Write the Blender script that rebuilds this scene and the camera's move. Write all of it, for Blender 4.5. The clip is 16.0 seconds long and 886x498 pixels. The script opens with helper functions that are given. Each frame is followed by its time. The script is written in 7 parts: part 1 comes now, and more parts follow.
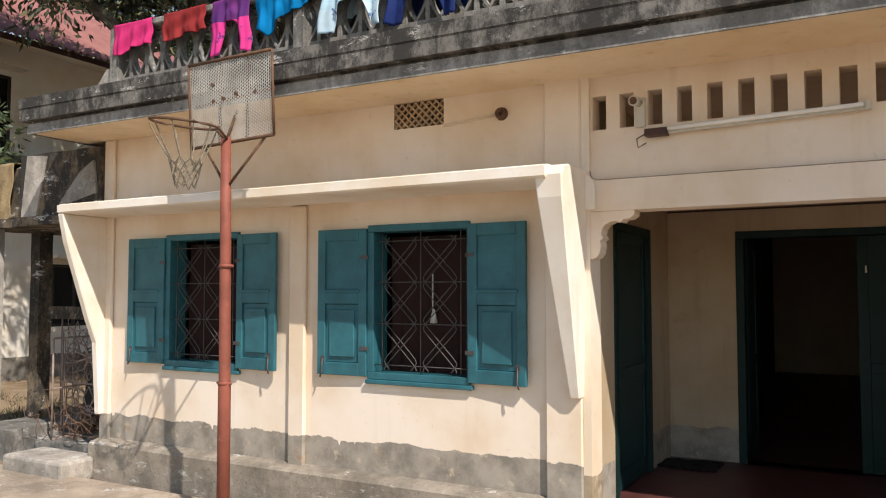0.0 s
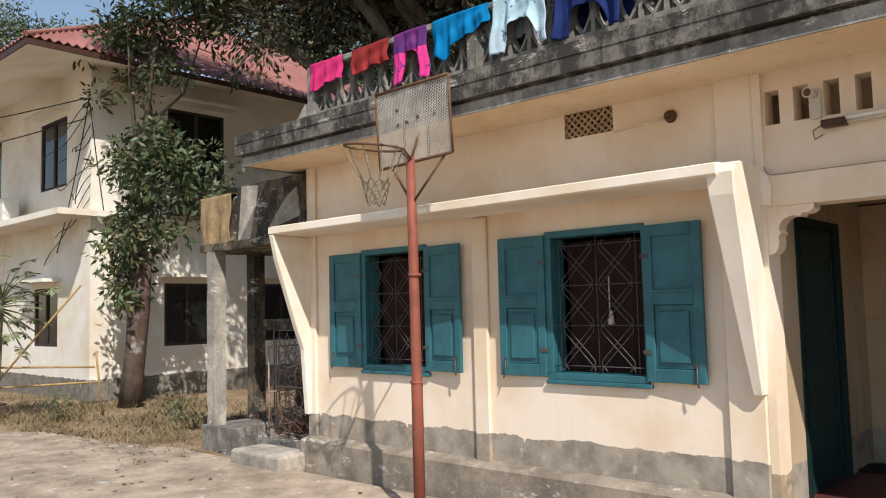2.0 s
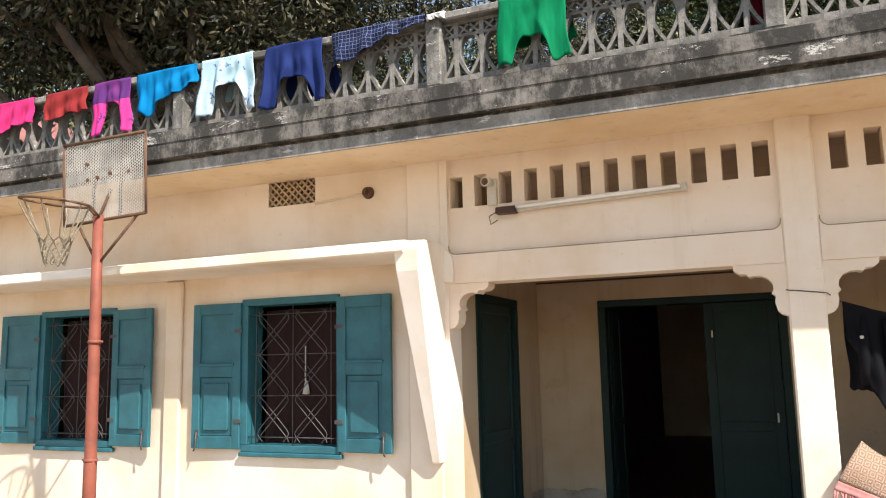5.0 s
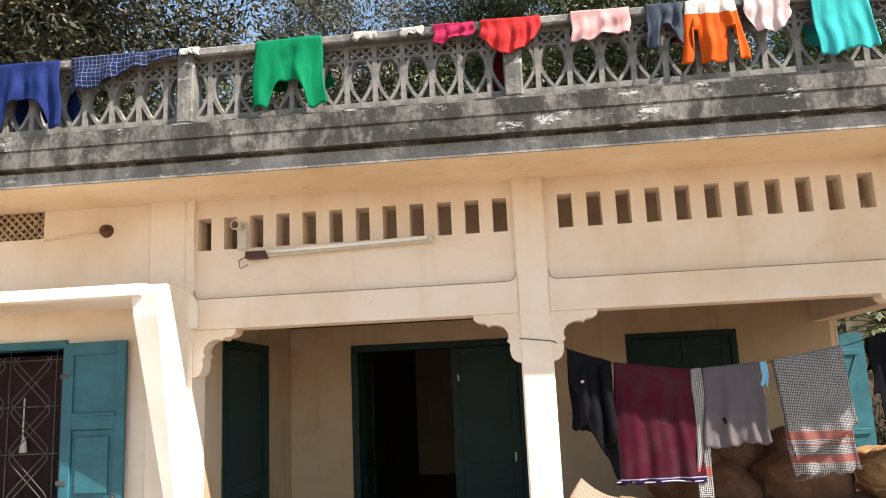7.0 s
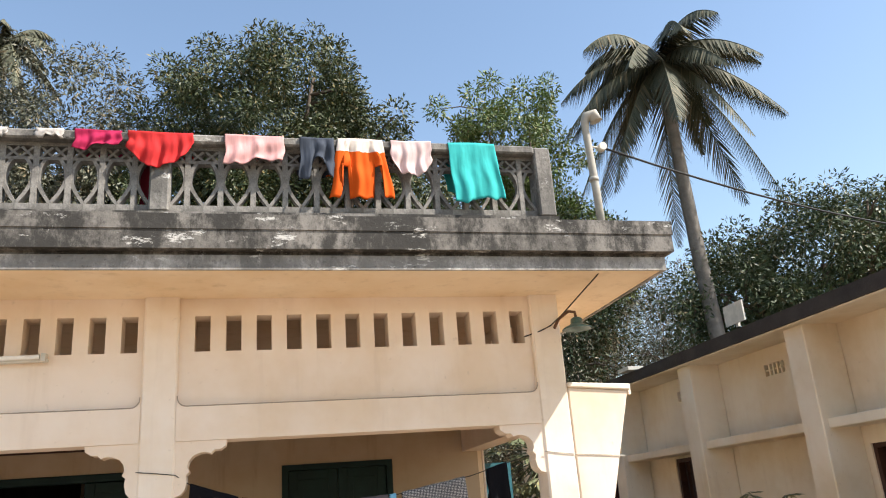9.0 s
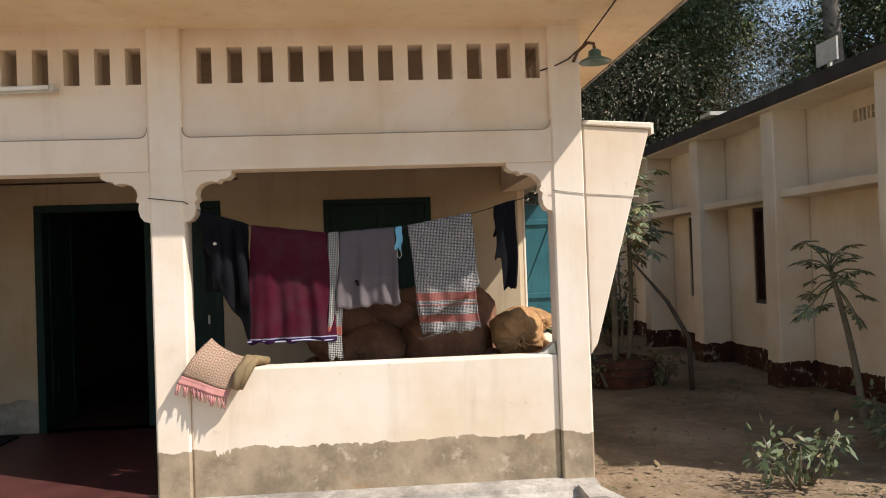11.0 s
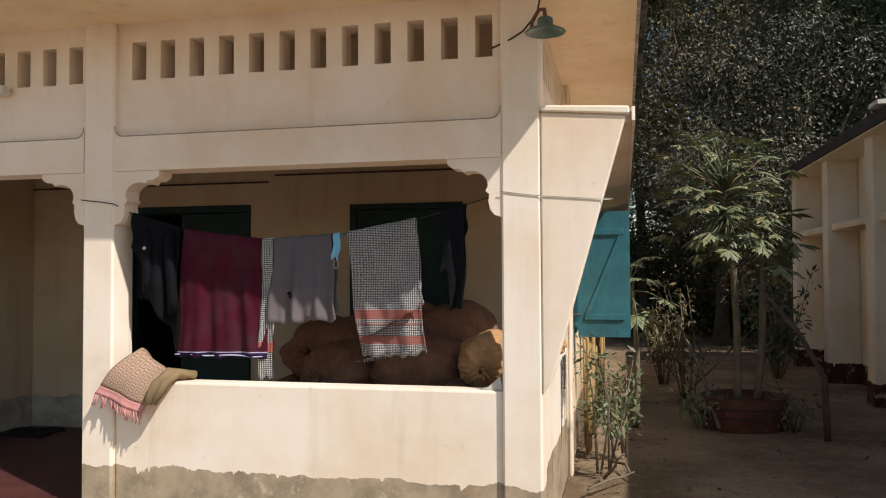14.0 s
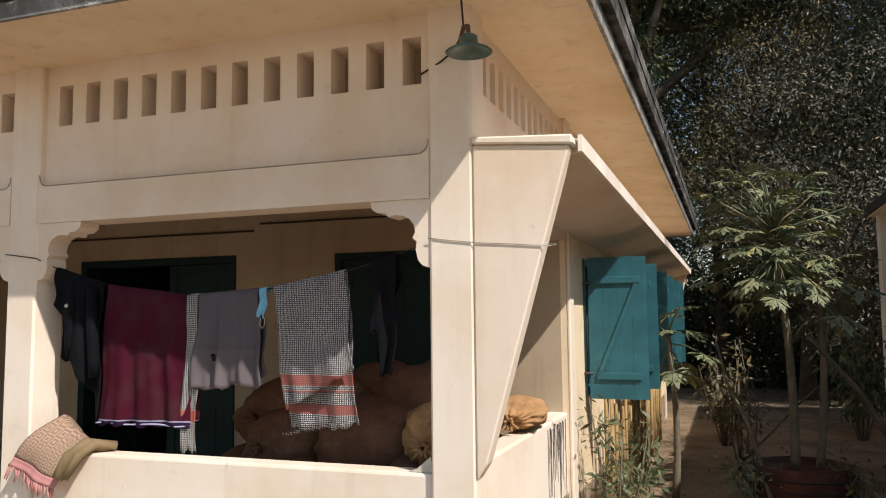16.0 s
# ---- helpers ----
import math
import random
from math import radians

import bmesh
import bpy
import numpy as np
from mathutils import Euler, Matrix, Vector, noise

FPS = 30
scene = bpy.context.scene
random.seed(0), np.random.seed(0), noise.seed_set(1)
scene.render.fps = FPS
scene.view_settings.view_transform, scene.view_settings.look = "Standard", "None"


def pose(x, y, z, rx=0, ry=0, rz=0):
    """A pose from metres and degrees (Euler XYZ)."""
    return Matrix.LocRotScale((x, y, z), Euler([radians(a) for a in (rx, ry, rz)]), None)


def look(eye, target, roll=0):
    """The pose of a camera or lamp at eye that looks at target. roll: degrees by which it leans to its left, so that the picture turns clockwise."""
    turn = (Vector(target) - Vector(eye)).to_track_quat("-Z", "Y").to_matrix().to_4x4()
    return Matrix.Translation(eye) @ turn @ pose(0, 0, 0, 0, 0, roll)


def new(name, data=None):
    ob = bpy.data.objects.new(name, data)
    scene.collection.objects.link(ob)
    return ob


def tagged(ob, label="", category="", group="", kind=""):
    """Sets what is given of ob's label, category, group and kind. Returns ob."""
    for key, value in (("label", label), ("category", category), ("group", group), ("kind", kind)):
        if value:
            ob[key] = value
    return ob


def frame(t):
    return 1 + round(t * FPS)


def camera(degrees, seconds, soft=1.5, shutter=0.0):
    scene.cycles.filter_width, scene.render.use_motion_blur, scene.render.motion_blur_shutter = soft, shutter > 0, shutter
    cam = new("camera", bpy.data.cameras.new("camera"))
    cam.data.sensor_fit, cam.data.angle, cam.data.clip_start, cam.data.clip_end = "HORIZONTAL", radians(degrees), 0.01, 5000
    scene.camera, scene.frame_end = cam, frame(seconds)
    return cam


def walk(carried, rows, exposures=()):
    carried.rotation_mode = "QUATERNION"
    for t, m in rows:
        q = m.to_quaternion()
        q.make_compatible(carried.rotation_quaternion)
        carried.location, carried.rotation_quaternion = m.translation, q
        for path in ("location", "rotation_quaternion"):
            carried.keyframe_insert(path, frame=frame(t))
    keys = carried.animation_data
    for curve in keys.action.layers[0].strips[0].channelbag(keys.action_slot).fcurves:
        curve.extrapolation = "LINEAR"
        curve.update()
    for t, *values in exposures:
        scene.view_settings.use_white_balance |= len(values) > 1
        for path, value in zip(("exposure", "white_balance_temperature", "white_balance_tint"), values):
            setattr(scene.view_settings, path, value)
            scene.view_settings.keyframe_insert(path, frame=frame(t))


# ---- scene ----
cam = camera(58.5, 16.0, soft=1.1)
PATH = [
    (0, (-0.722, -5.198, 1.645), (-1.694, -3.454, 1.752), 0.0),
    (0.5, (-0.581, -5.285, 1.629), (-1.794, -3.698, 1.729), -0.6),
    (1, (-0.451, -5.326, 1.622), (-1.784, -3.84, 1.74), -1.5),
    (1.5, (-0.465, -5.426, 1.599), (-1.858, -3.999, 1.753), -2.3),
    (2, (-0.502, -5.432, 1.563), (-1.844, -3.957, 1.711), -1.4),
    (2.5, (-0.513, -5.44, 1.553), (-1.761, -3.892, 1.759), -0.7),
    (3, (-0.509, -5.466, 1.561), (-1.668, -3.85, 1.775), -1.1),
    (3.2, (-0.509, -5.499, 1.554), (-1.645, -3.862, 1.725), -1.2),
    (5.3, (-0.202, -5.268, 1.633), (-0.921, -3.431, 1.963), -0.7),
    (5.5, (-0.19, -5.259, 1.645), (-0.879, -3.419, 2.023), -0.1),
    (6, (-0.195, -5.272, 1.668), (-0.828, -3.433, 2.134), 0.1),
    (6.5, (-0.177, -5.276, 1.681), (-0.626, -3.376, 2.117), -1.0),
    (7, (-0.127, -5.268, 1.668), (-0.339, -3.313, 2.033), -2.5),
    (7.5, (0.048, -5.279, 1.666), (-0.003, -3.328, 2.106), -2.3),
    (8, (0.294, -5.325, 1.701), (0.432, -3.384, 2.163), -2.6),
    (8.5, (0.413, -5.277, 1.657), (0.849, -3.381, 2.123), -4.4),
    (9, (0.452, -5.211, 1.665), (0.922, -3.372, 2.293), -4.4),
    (9.5, (0.533, -5.139, 1.661), (1.053, -3.249, 2.059), -3.9),
    (10, (0.715, -5.168, 1.574), (1.105, -3.217, 1.776), -3.2),
    (10.2, (0.818, -5.208, 1.579), (1.117, -3.236, 1.734), -3.5),
    (12.3, (2.033, -4.84, 1.514), (2.045, -2.841, 1.476), -0.3),
    (12.5, (2.163, -4.774, 1.51), (2.126, -2.774, 1.514), -0.3),
    (13, (2.431, -4.611, 1.539), (2.249, -2.621, 1.616), -0.1),
    (13.5, (2.77, -4.467, 1.538), (2.367, -2.509, 1.576), 2.5),
    (14, (3.036, -4.253, 1.555), (2.591, -2.304, 1.617), -0.3),
    (14.5, (3.207, -4.024, 1.57), (2.718, -2.087, 1.67), -0.5),
    (15, (3.422, -3.828, 1.587), (2.743, -1.95, 1.707), 0.1),
    (15.5, (3.612, -3.636, 1.597), (2.932, -1.759, 1.719), -1.3),
    (16, (3.692, -3.435, 1.622), (3.019, -1.56, 1.799), -0.6),
]
walk(cam, [(t, look(eye, target, roll)) for t, eye, target, roll in PATH], exposures=[(0, 0.20), (1.5, 0.15), (3.2, 0.12), (5.3, 0.88), (7.5, 1.0), (9.5, 0.92), (10.2, 0.64), (12.3, 0.08), (16, 0.08)])

# ---- world, sun, exposure ----
SUN_DIR = Vector((1.68, -1.0, 2.08)).normalized()
world = bpy.data.worlds.new("world")
scene.world = world
world.use_nodes = True
_wn = world.node_tree.nodes
_sky = _wn.new("ShaderNodeTexSky")
_sky.sky_type = "NISHITA"
_sky.sun_disc = False
_sky.sun_elevation = math.asin(SUN_DIR.z)
_sky.sun_rotation = math.atan2(SUN_DIR.x, SUN_DIR.y)
_sky.air_density, _sky.dust_density, _sky.ozone_density = 1.2, 0.5, 0.0
_wn["Background"].inputs["Strength"].default_value = 0.118
world.node_tree.links.new(_sky.outputs[0], _wn["Background"].inputs[0])
sun = new("sun", bpy.data.lights.new("sun", "SUN"))
sun.data.energy, sun.data.angle, sun.data.color = 5.0, radians(0.53), (1.0, 0.935, 0.86)
sun.matrix_world = look(SUN_DIR * 40, (0, 0, 0))


# ---- materials ----
class Mat:
    """A small node graph writer."""

    def __init__(self, name, rough=0.8, metal=0.0, spec=0.3):
        self.m = bpy.data.materials.new(name)
        self.m.use_nodes = True
        self.nt = self.m.node_tree
        self.b = self.nt.nodes["Principled BSDF"]
        self.b.inputs["Roughness"].default_value = rough
        self.b.inputs["Metallic"].default_value = metal
        self.b.inputs["Specular IOR Level"].default_value = spec
        self.co = self.nt.nodes.new("ShaderNodeTexCoord").outputs["Object"]

    def node(self, kind, **ins):
        n = self.nt.nodes.new(kind)
        for k, v in ins.items():
            k = k.replace("_", " ")
            self.put(n.inputs[k], v)
        return n

    def put(self, socket, v):
        if isinstance(v, bpy.types.NodeSocket):
            self.nt.links.new(v, socket)
        else:
            socket.default_value = (*v, 1.0) if isinstance(v, tuple) and len(v) == 3 and socket.type == "RGBA" else v

    def noise(self, scale, detail=4.0, rough=0.6, stretch=(1, 1, 1), offset=(0, 0, 0)):
        mp = self.node("ShaderNodeMapping", Vector=self.co)
        mp.inputs["Scale"].default_value = stretch
        mp.inputs["Location"].default_value = offset
        n = self.node("ShaderNodeTexNoise", Vector=mp.outputs[0], Scale=scale, Detail=detail, Roughness=rough)
        return n.outputs["Fac"]

    def ramp(self, fac, lo, hi):
        n = self.nt.nodes.new("ShaderNodeMapRange")
        n.interpolation_type = "SMOOTHSTEP"
        self.put(n.inputs[0], fac)
        n.inputs[1].default_value, n.inputs[2].default_value = lo, hi
        return n.outputs[0]

    def math(self, op, a, b=0.0):
        n = self.nt.nodes.new("ShaderNodeMath")
        n.operation = op
        self.put(n.inputs[0], a)
        self.put(n.inputs[1], b)
        return n.outputs[0]

    def mix(self, fac, a, b, kind="MIX"):
        n = self.nt.nodes.new("ShaderNodeMix")
        n.data_type, n.blend_type = "RGBA", kind
        self.put(n.inputs[0], fac)
        self.put(n.inputs[6], a)
        self.put(n.inputs[7], b)
        return n.outputs[2]

    def axis(self, which):
        s = self.node("ShaderNodeSeparateXYZ", Vector=self.co)
        return s.outputs["XYZ".index(which)]

    def color(self, c):
        self.put(self.b.inputs["Base Color"], c)
        return self

    def bump(self, fac, dist=0.01, strength=0.6):
        n = self.node("ShaderNodeBump", Height=fac, Distance=dist, Strength=strength)
        self.nt.links.new(n.outputs[0], self.b.inputs["Normal"])
        return self


def mottled(name, c, rough=0.8, var=0.25, scale=6.0, fine=60.0, bump=0.004, metal=0.0, spec=0.3, dirt=None, dirt_amount=0.0):
    """Plain painted or raw surface with cloudy variation, grain and optional patches of dirt."""
    m = Mat(name, rough, metal, spec)
    dark = tuple(v * (1 - var) for v in c)
    col = m.mix(m.ramp(m.noise(scale), 0.3, 0.7), c, dark)
    g = m.noise(fine, 3.0)
    col = m.mix(m.math("MULTIPLY", m.ramp(g, 0.35, 0.75), 0.25), col, dark)
    if dirt:
        d = m.math("MULTIPLY", m.ramp(m.noise(scale * 0.45, 6.0, 0.7, offset=(3.1, 1.7, 0.4)), 0.66 - dirt_amount, 0.78 - dirt_amount * 0.6), 0.8)
        col = m.mix(d, col, dirt)
    m.color(col)
    if bump:
        m.bump(g, bump)
    return m.m


def plaster(name, c, band=None, band_top=None, stain=0.2):
    """Limewashed plaster with rain streaks, patches and, near the ground, a painted band with a ragged top edge."""
    m = Mat(name, 0.88, 0, 0.2)
    warm = (c[0] * 0.86, c[1] * 0.78, c[2] * 0.66)
    col = m.mix(m.ramp(m.noise(1.1, 5.0), 0.35, 0.75), c, warm)
    streak = m.ramp(m.noise(3.0, 5.0, 0.65, stretch=(2.2, 2.2, 0.22)), 0.52, 0.8)
    col = m.mix(m.math("MULTIPLY", streak, stain), col, (c[0] * 0.55, c[1] * 0.47, c[2] * 0.38))
    spots = m.ramp(m.noise(17.0, 3.0), 0.66, 0.76)
    col = m.mix(m.math("MULTIPLY", spots, 0.30), col, (0.45, 0.36, 0.27))
    scuff = m.ramp(m.noise(2.6, 9.0, 0.78, offset=(3.0, 1.0, 6.0)), 0.57, 0.70)
    col = m.mix(m.math("MULTIPLY", scuff, stain), col, (c[0] * 0.72, c[1] * 0.66, c[2] * 0.56))
    fine = m.noise(70.0, 4.0)
    wide = m.noise(5.0, 3.0)
    if band:
        rag = m.math("MULTIPLY", m.math("SUBTRACT", m.noise(3.2, 6.0, 0.68, stretch=(1.0, 1.0, 0.8)), 0.5), 0.14)
        drip = m.ramp(m.noise(11.0, 3.0, 0.6, stretch=(1.0, 1.0, 0.15)), 0.60, 0.74)
        rag = m.math("ADD", rag, m.math("MULTIPLY", drip, 0.05))
        low = m.math("LESS_THAN", m.math("ADD", m.axis("Z"), rag), band_top)
        bc = m.mix(m.ramp(m.noise(4.0, 6.0, 0.7), 0.35, 0.7), band, tuple(v * 0.55 for v in band))
        bare = m.ramp(m.noise(6.5, 6.0, 0.75, offset=(5.0, 2.0, 1.0)), 0.56, 0.66)
        bc = m.mix(m.math("MULTIPLY", bare, 0.8), bc, (0.50, 0.41, 0.30))
        rust = m.ramp(m.noise(3.1, 5.0, 0.7, offset=(1.0, 7.0, 3.0)), 0.60, 0.72)
        bc = m.mix(m.math("MULTIPLY", rust, 0.7), bc, (0.33, 0.20, 0.11))
        col = m.mix(low, col, bc)
    m.color(col)
    m.bump(m.math("ADD", m.math("MULTIPLY", fine, 0.25), wide), 0.0035, 0.5)
    return m.m


CREAM = (0.80, 0.68, 0.565)
GREY_BAND = (0.37, 0.325, 0.27)
M_wall = plaster("cream_plaster", CREAM)
M_wall_left = plaster("cream_plaster_left", (0.83, 0.715, 0.60), GREY_BAND, 0.46, 0.16)
M_wall_right = plaster("cream_plaster_right", (0.83, 0.725, 0.615), (0.40, 0.31, 0.21), 0.40, 0.28)
M_white = plaster("white_trim", (0.85, 0.775, 0.685), stain=0.25)
M_house = plaster("house_plaster", (0.78, 0.745, 0.68), (0.22, 0.20, 0.17), 0.42)
M_rb = plaster("annex_plaster", (0.78, 0.685, 0.55), (0.075, 0.030, 0.020), 0.27)


def concrete(name, c, black=0.5, rough=0.92):
    m = Mat(name, rough, 0, 0.2)
    col = m.mix(m.ramp(m.noise(2.2, 6.0, 0.7), 0.3, 0.7), c, tuple(v * 0.5 for v in c))
    streak = m.ramp(m.noise(1.7, 9.0, 0.80, stretch=(1.8, 1.8, 1.0)), 0.40, 0.55)
    col = m.mix(m.math("MULTIPLY", streak, black), col, (0.035, 0.033, 0.030))
    pale = m.ramp(m.noise(4.2, 10.0, 0.82, stretch=(0.7, 0.9, 1.9), offset=(2, 5, 8)), 0.575, 0.62)
    col = m.mix(m.math("MULTIPLY", pale, 0.85), col, (0.58, 0.56, 0.52))
    pit = m.noise(38.0, 5.0, 0.7)
    m.color(m.mix(m.math("MULTIPLY", m.ramp(pit, 0.55, 0.7), 0.5), col, (0.04, 0.038, 0.035)))
    m.bump(m.math("ADD", m.math("MULTIPLY", pit, 0.5), m.math("MULTIPLY", m.noise(7.0, 4.0), 1.5)), 0.009, 0.6)
    return m.m


M_conc = concrete("weathered_concrete", (0.25, 0.23, 0.205), 0.93)
M_conc_pale = concrete("pale_concrete", (0.56, 0.50, 0.43), 0.28)
M_rail = concrete("railing_concrete", (0.36, 0.335, 0.30), 0.55)
M_yard = concrete("yard_concrete", (0.46, 0.37, 0.285), 0.06)
M_block = concrete("stained_block", (0.25, 0.19, 0.13), 0.95)
M_column = concrete("peeling_column", (0.52, 0.48, 0.42), 0.30)

M_teal = mottled("teal_paint", (0.032, 0.145, 0.178), 0.45, 0.30, 5.0, 50.0, 0.003, spec=0.4, dirt=(0.10, 0.20, 0.19), dirt_amount=0.02)
# dark green paint, taken near black to include the veranda's shade
M_teal_dark = mottled("shaded_dark_green_paint", (0.005, 0.026, 0.023), 0.6, 0.35, 4.0, 40.0, 0.003)
M_iron = mottled("dark_iron", (0.11, 0.10, 0.095), 0.6, 0.4, 20.0, 90.0, 0.002, metal=0.3)
M_rust = mottled("rusty_iron", (0.16, 0.085, 0.05), 0.85, 0.45, 14.0, 80.0, 0.003)
M_pole = mottled("red_oxide_paint", (0.28, 0.085, 0.055), 0.6, 0.30, 7.0, 60.0, 0.003, dirt=(0.42, 0.27, 0.20), dirt_amount=0.05)


def earth():
    m = Mat("dry_earth", 0.95, 0, 0.15)
    col = m.mix(m.ramp(m.noise(0.7, 6.0, 0.65), 0.35, 0.65), (0.34, 0.245, 0.16), (0.17, 0.118, 0.072))
    col = m.mix(m.math("MULTIPLY", m.ramp(m.noise(6.0, 6.0, 0.7), 0.5, 0.65), 0.5), col, (0.34, 0.26, 0.18))
    litter = m.ramp(m.noise(24.0, 5.0, 0.75), 0.58, 0.66)
    col = m.mix(m.math("MULTIPLY", litter, 0.75), col, (0.11, 0.07, 0.04))
    green = m.ramp(m.noise(1.6, 5.0, 0.7, offset=(4, 4, 0)), 0.58, 0.7)
    col = m.mix(m.math("MULTIPLY", green, 0.35), col, (0.12, 0.13, 0.05))
    m.color(col)
    m.bump(m.math("ADD", m.noise(30.0, 6.0, 0.7), m.math("MULTIPLY", m.noise(4.0, 4.0), 2.0)), 0.03, 0.8)
    return m.m


M_soil = earth()
M_floor = mottled("red_oxide_floor", (0.105, 0.036, 0.032), 0.45, 0.35, 3.0, 40.0, 0.002, spec=0.4)
# room walls: the gloom of unlit rooms is put into this colour
M_dark_room = mottled("shaded_room_plaster", (0.10, 0.08, 0.06), 0.9, 0.3, 2.0, 30.0, 0.003)
M_brown_wood = mottled("brown_wood", (0.075, 0.035, 0.025), 0.5, 0.4, 8.0, 60.0, 0.003)
M_pipe = mottled("grey_pipe", (0.42, 0.39, 0.33), 0.6, 0.25, 8.0, 60.0, 0.002)
M_tube = mottled("tube_glass", (0.82, 0.80, 0.76), 0.25, 0.06, 10.0, 60.0, 0.0, spec=0.5)
M_enamel = mottled("green_enamel", (0.085, 0.15, 0.125), 0.35, 0.5, 14.0, 60.0, 0.002, spec=0.5)
M_wire = mottled("black_cable", (0.03, 0.028, 0.026), 0.6, 0.2, 30.0, 90.0, 0.0)
M_black = mottled("black_plastic", (0.02, 0.02, 0.02), 0.5, 0.2, 30.0, 90.0, 0.0)
M_plastic = mottled("old_white_plastic", (0.62, 0.58, 0.50), 0.5, 0.2, 10.0, 60.0, 0.0)


def jute(name, c):
    m = Mat(name, 0.95, 0, 0.1)
    col = m.mix(m.ramp(m.noise(6.0, 5.0, 0.7), 0.35, 0.7), c, tuple(v * 0.65 for v in c))
    m.color(m.mix(m.math("MULTIPLY", m.ramp(m.noise(90.0, 2.0), 0.45, 0.6), 0.3), col, tuple(v * 0.4 for v in c)))
    m.bump(m.math("ADD", m.math("MULTIPLY", m.noise(9.0, 3.0, 0.6), 0.5), m.math("MULTIPLY", m.noise(120.0, 2.0), 0.15)), 0.03, 0.9)
    return m.m


M_sack = jute("jute_sacking", (0.50, 0.285, 0.135))
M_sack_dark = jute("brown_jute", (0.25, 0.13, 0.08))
M_bamboo = mottled("dry_bamboo", (0.42, 0.28, 0.12), 0.7, 0.35, 6.0, 40.0, 0.003, dirt=(0.10, 0.07, 0.05), dirt_amount=0.08)
M_terra = mottled("terracotta", (0.125, 0.044, 0.027), 0.92, 0.5, 4.0, 30.0, 0.012, dirt=(0.09, 0.07, 0.05), dirt_amount=0.2)
M_bark = mottled("grey_bark", (0.12, 0.092, 0.070), 0.95, 0.45, 5.0, 35.0, 0.02)
M_stem = mottled("papaya_bark", (0.21, 0.175, 0.12), 0.95, 0.4, 5.0, 35.0, 0.012)
M_bark_pale = mottled("pale_bark", (0.24, 0.215, 0.185), 0.95, 0.35, 5.0, 35.0, 0.012)


def corrugated():
    m = Mat("red_iron_sheet", 0.6, 0.1, 0.3)
    col = m.mix(m.ramp(m.noise(0.6, 6.0, 0.7), 0.35, 0.7), (0.33, 0.145, 0.125), (0.20, 0.085, 0.075))
    m.color(m.mix(m.math("MULTIPLY", m.ramp(m.noise(3.0, 6.0, 0.7, stretch=(1, 1, 0.4)), 0.55, 0.7), 0.5), col, (0.36, 0.20, 0.17)))
    return m.m


M_roof = corrugated()
# for the thin line that draws shadow and dirt at the panel edge
M_crease = mottled("shadow_dirt_edge", (0.42, 0.33, 0.245), 0.9, 0.4, 8.0, 40.0, 0.003)
M_fascia = mottled("dark_fascia", (0.055, 0.045, 0.04), 0.85, 0.4, 3.0, 40.0, 0.006)


def glass_dark():
    m = Mat("window_glass", 0.08, 0, 0.5)
    m.color(m.mix(m.ramp(m.noise(0.8), 0.4, 0.6), (0.012, 0.013, 0.014), (0.022, 0.022, 0.022)))
    return m.m


M_glass = glass_dark()


def leaf_mat(name, a, b, dry=None, rough=0.55):
    m = Mat(name, rough, 0, 0.45)
    n = m.node("ShaderNodeNewGeometry")
    rnd = n.outputs["Random Per Island"]
    col = m.mix(rnd, a, b)
    if dry:
        col = m.mix(m.ramp(rnd, 0.86, 0.95), col, dry)
    m.color(m.mix(m.math("MULTIPLY", m.ramp(m.noise(0.5, 3.0), 0.4, 0.7), 0.5), col, tuple(0.5 * (p + q) * 0.6 for p, q in zip(a, b))))
    m.b.inputs["Transmission Weight"].default_value = 0.0
    m.b.inputs["Subsurface Weight"].default_value = 0.0
    return m.m


# browner mango leaves, darkened for the side of the crown turned from the sun
M_shade_mango = leaf_mat("shaded_brown_mango_leaves", (0.026, 0.028, 0.014), (0.062, 0.060, 0.027), (0.17, 0.13, 0.06))
M_mango = leaf_mat("mango_leaves", (0.034, 0.054, 0.018), (0.088, 0.104, 0.036), (0.22, 0.17, 0.06))
M_dark_leaf = leaf_mat("dark_leaves", (0.038, 0.062, 0.022), (0.075, 0.100, 0.036), (0.17, 0.13, 0.06))
M_dusty_leaf = leaf_mat("dusty_leaves", (0.085, 0.092, 0.055), (0.17, 0.155, 0.105), (0.26, 0.18, 0.10))
M_sprig = leaf_mat("yellow_green_leaves", (0.16, 0.18, 0.03), (0.30, 0.27, 0.045), (0.36, 0.28, 0.06))
M_light_leaf = leaf_mat("pale_green_leaves", (0.10, 0.16, 0.035), (0.17, 0.21, 0.055), (0.24, 0.20, 0.06))
M_dry_leaf = leaf_mat("dry_brown_leaves", (0.13, 0.095, 0.045), (0.075, 0.085, 0.035), (0.22, 0.14, 0.05))
M_papaya = leaf_mat("papaya_leaves", (0.12, 0.15, 0.07), (0.24, 0.25, 0.14), (0.33, 0.28, 0.11))
M_airy_leaf = leaf_mat("greyish_leaves", (0.055, 0.062, 0.034), (0.14, 0.135, 0.085), (0.22, 0.17, 0.10))
M_shrub = leaf_mat("dusty_green_leaves", (0.075, 0.105, 0.045), (0.15, 0.17, 0.085), (0.27, 0.20, 0.10))
M_palm = leaf_mat("coconut_leaves", (0.05, 0.058, 0.03), (0.12, 0.115, 0.07), (0.22, 0.17, 0.09), 0.75)
M_grass = leaf_mat("dry_grass", (0.26, 0.19, 0.10), (0.13, 0.115, 0.055), (0.10, 0.07, 0.04), 0.8)


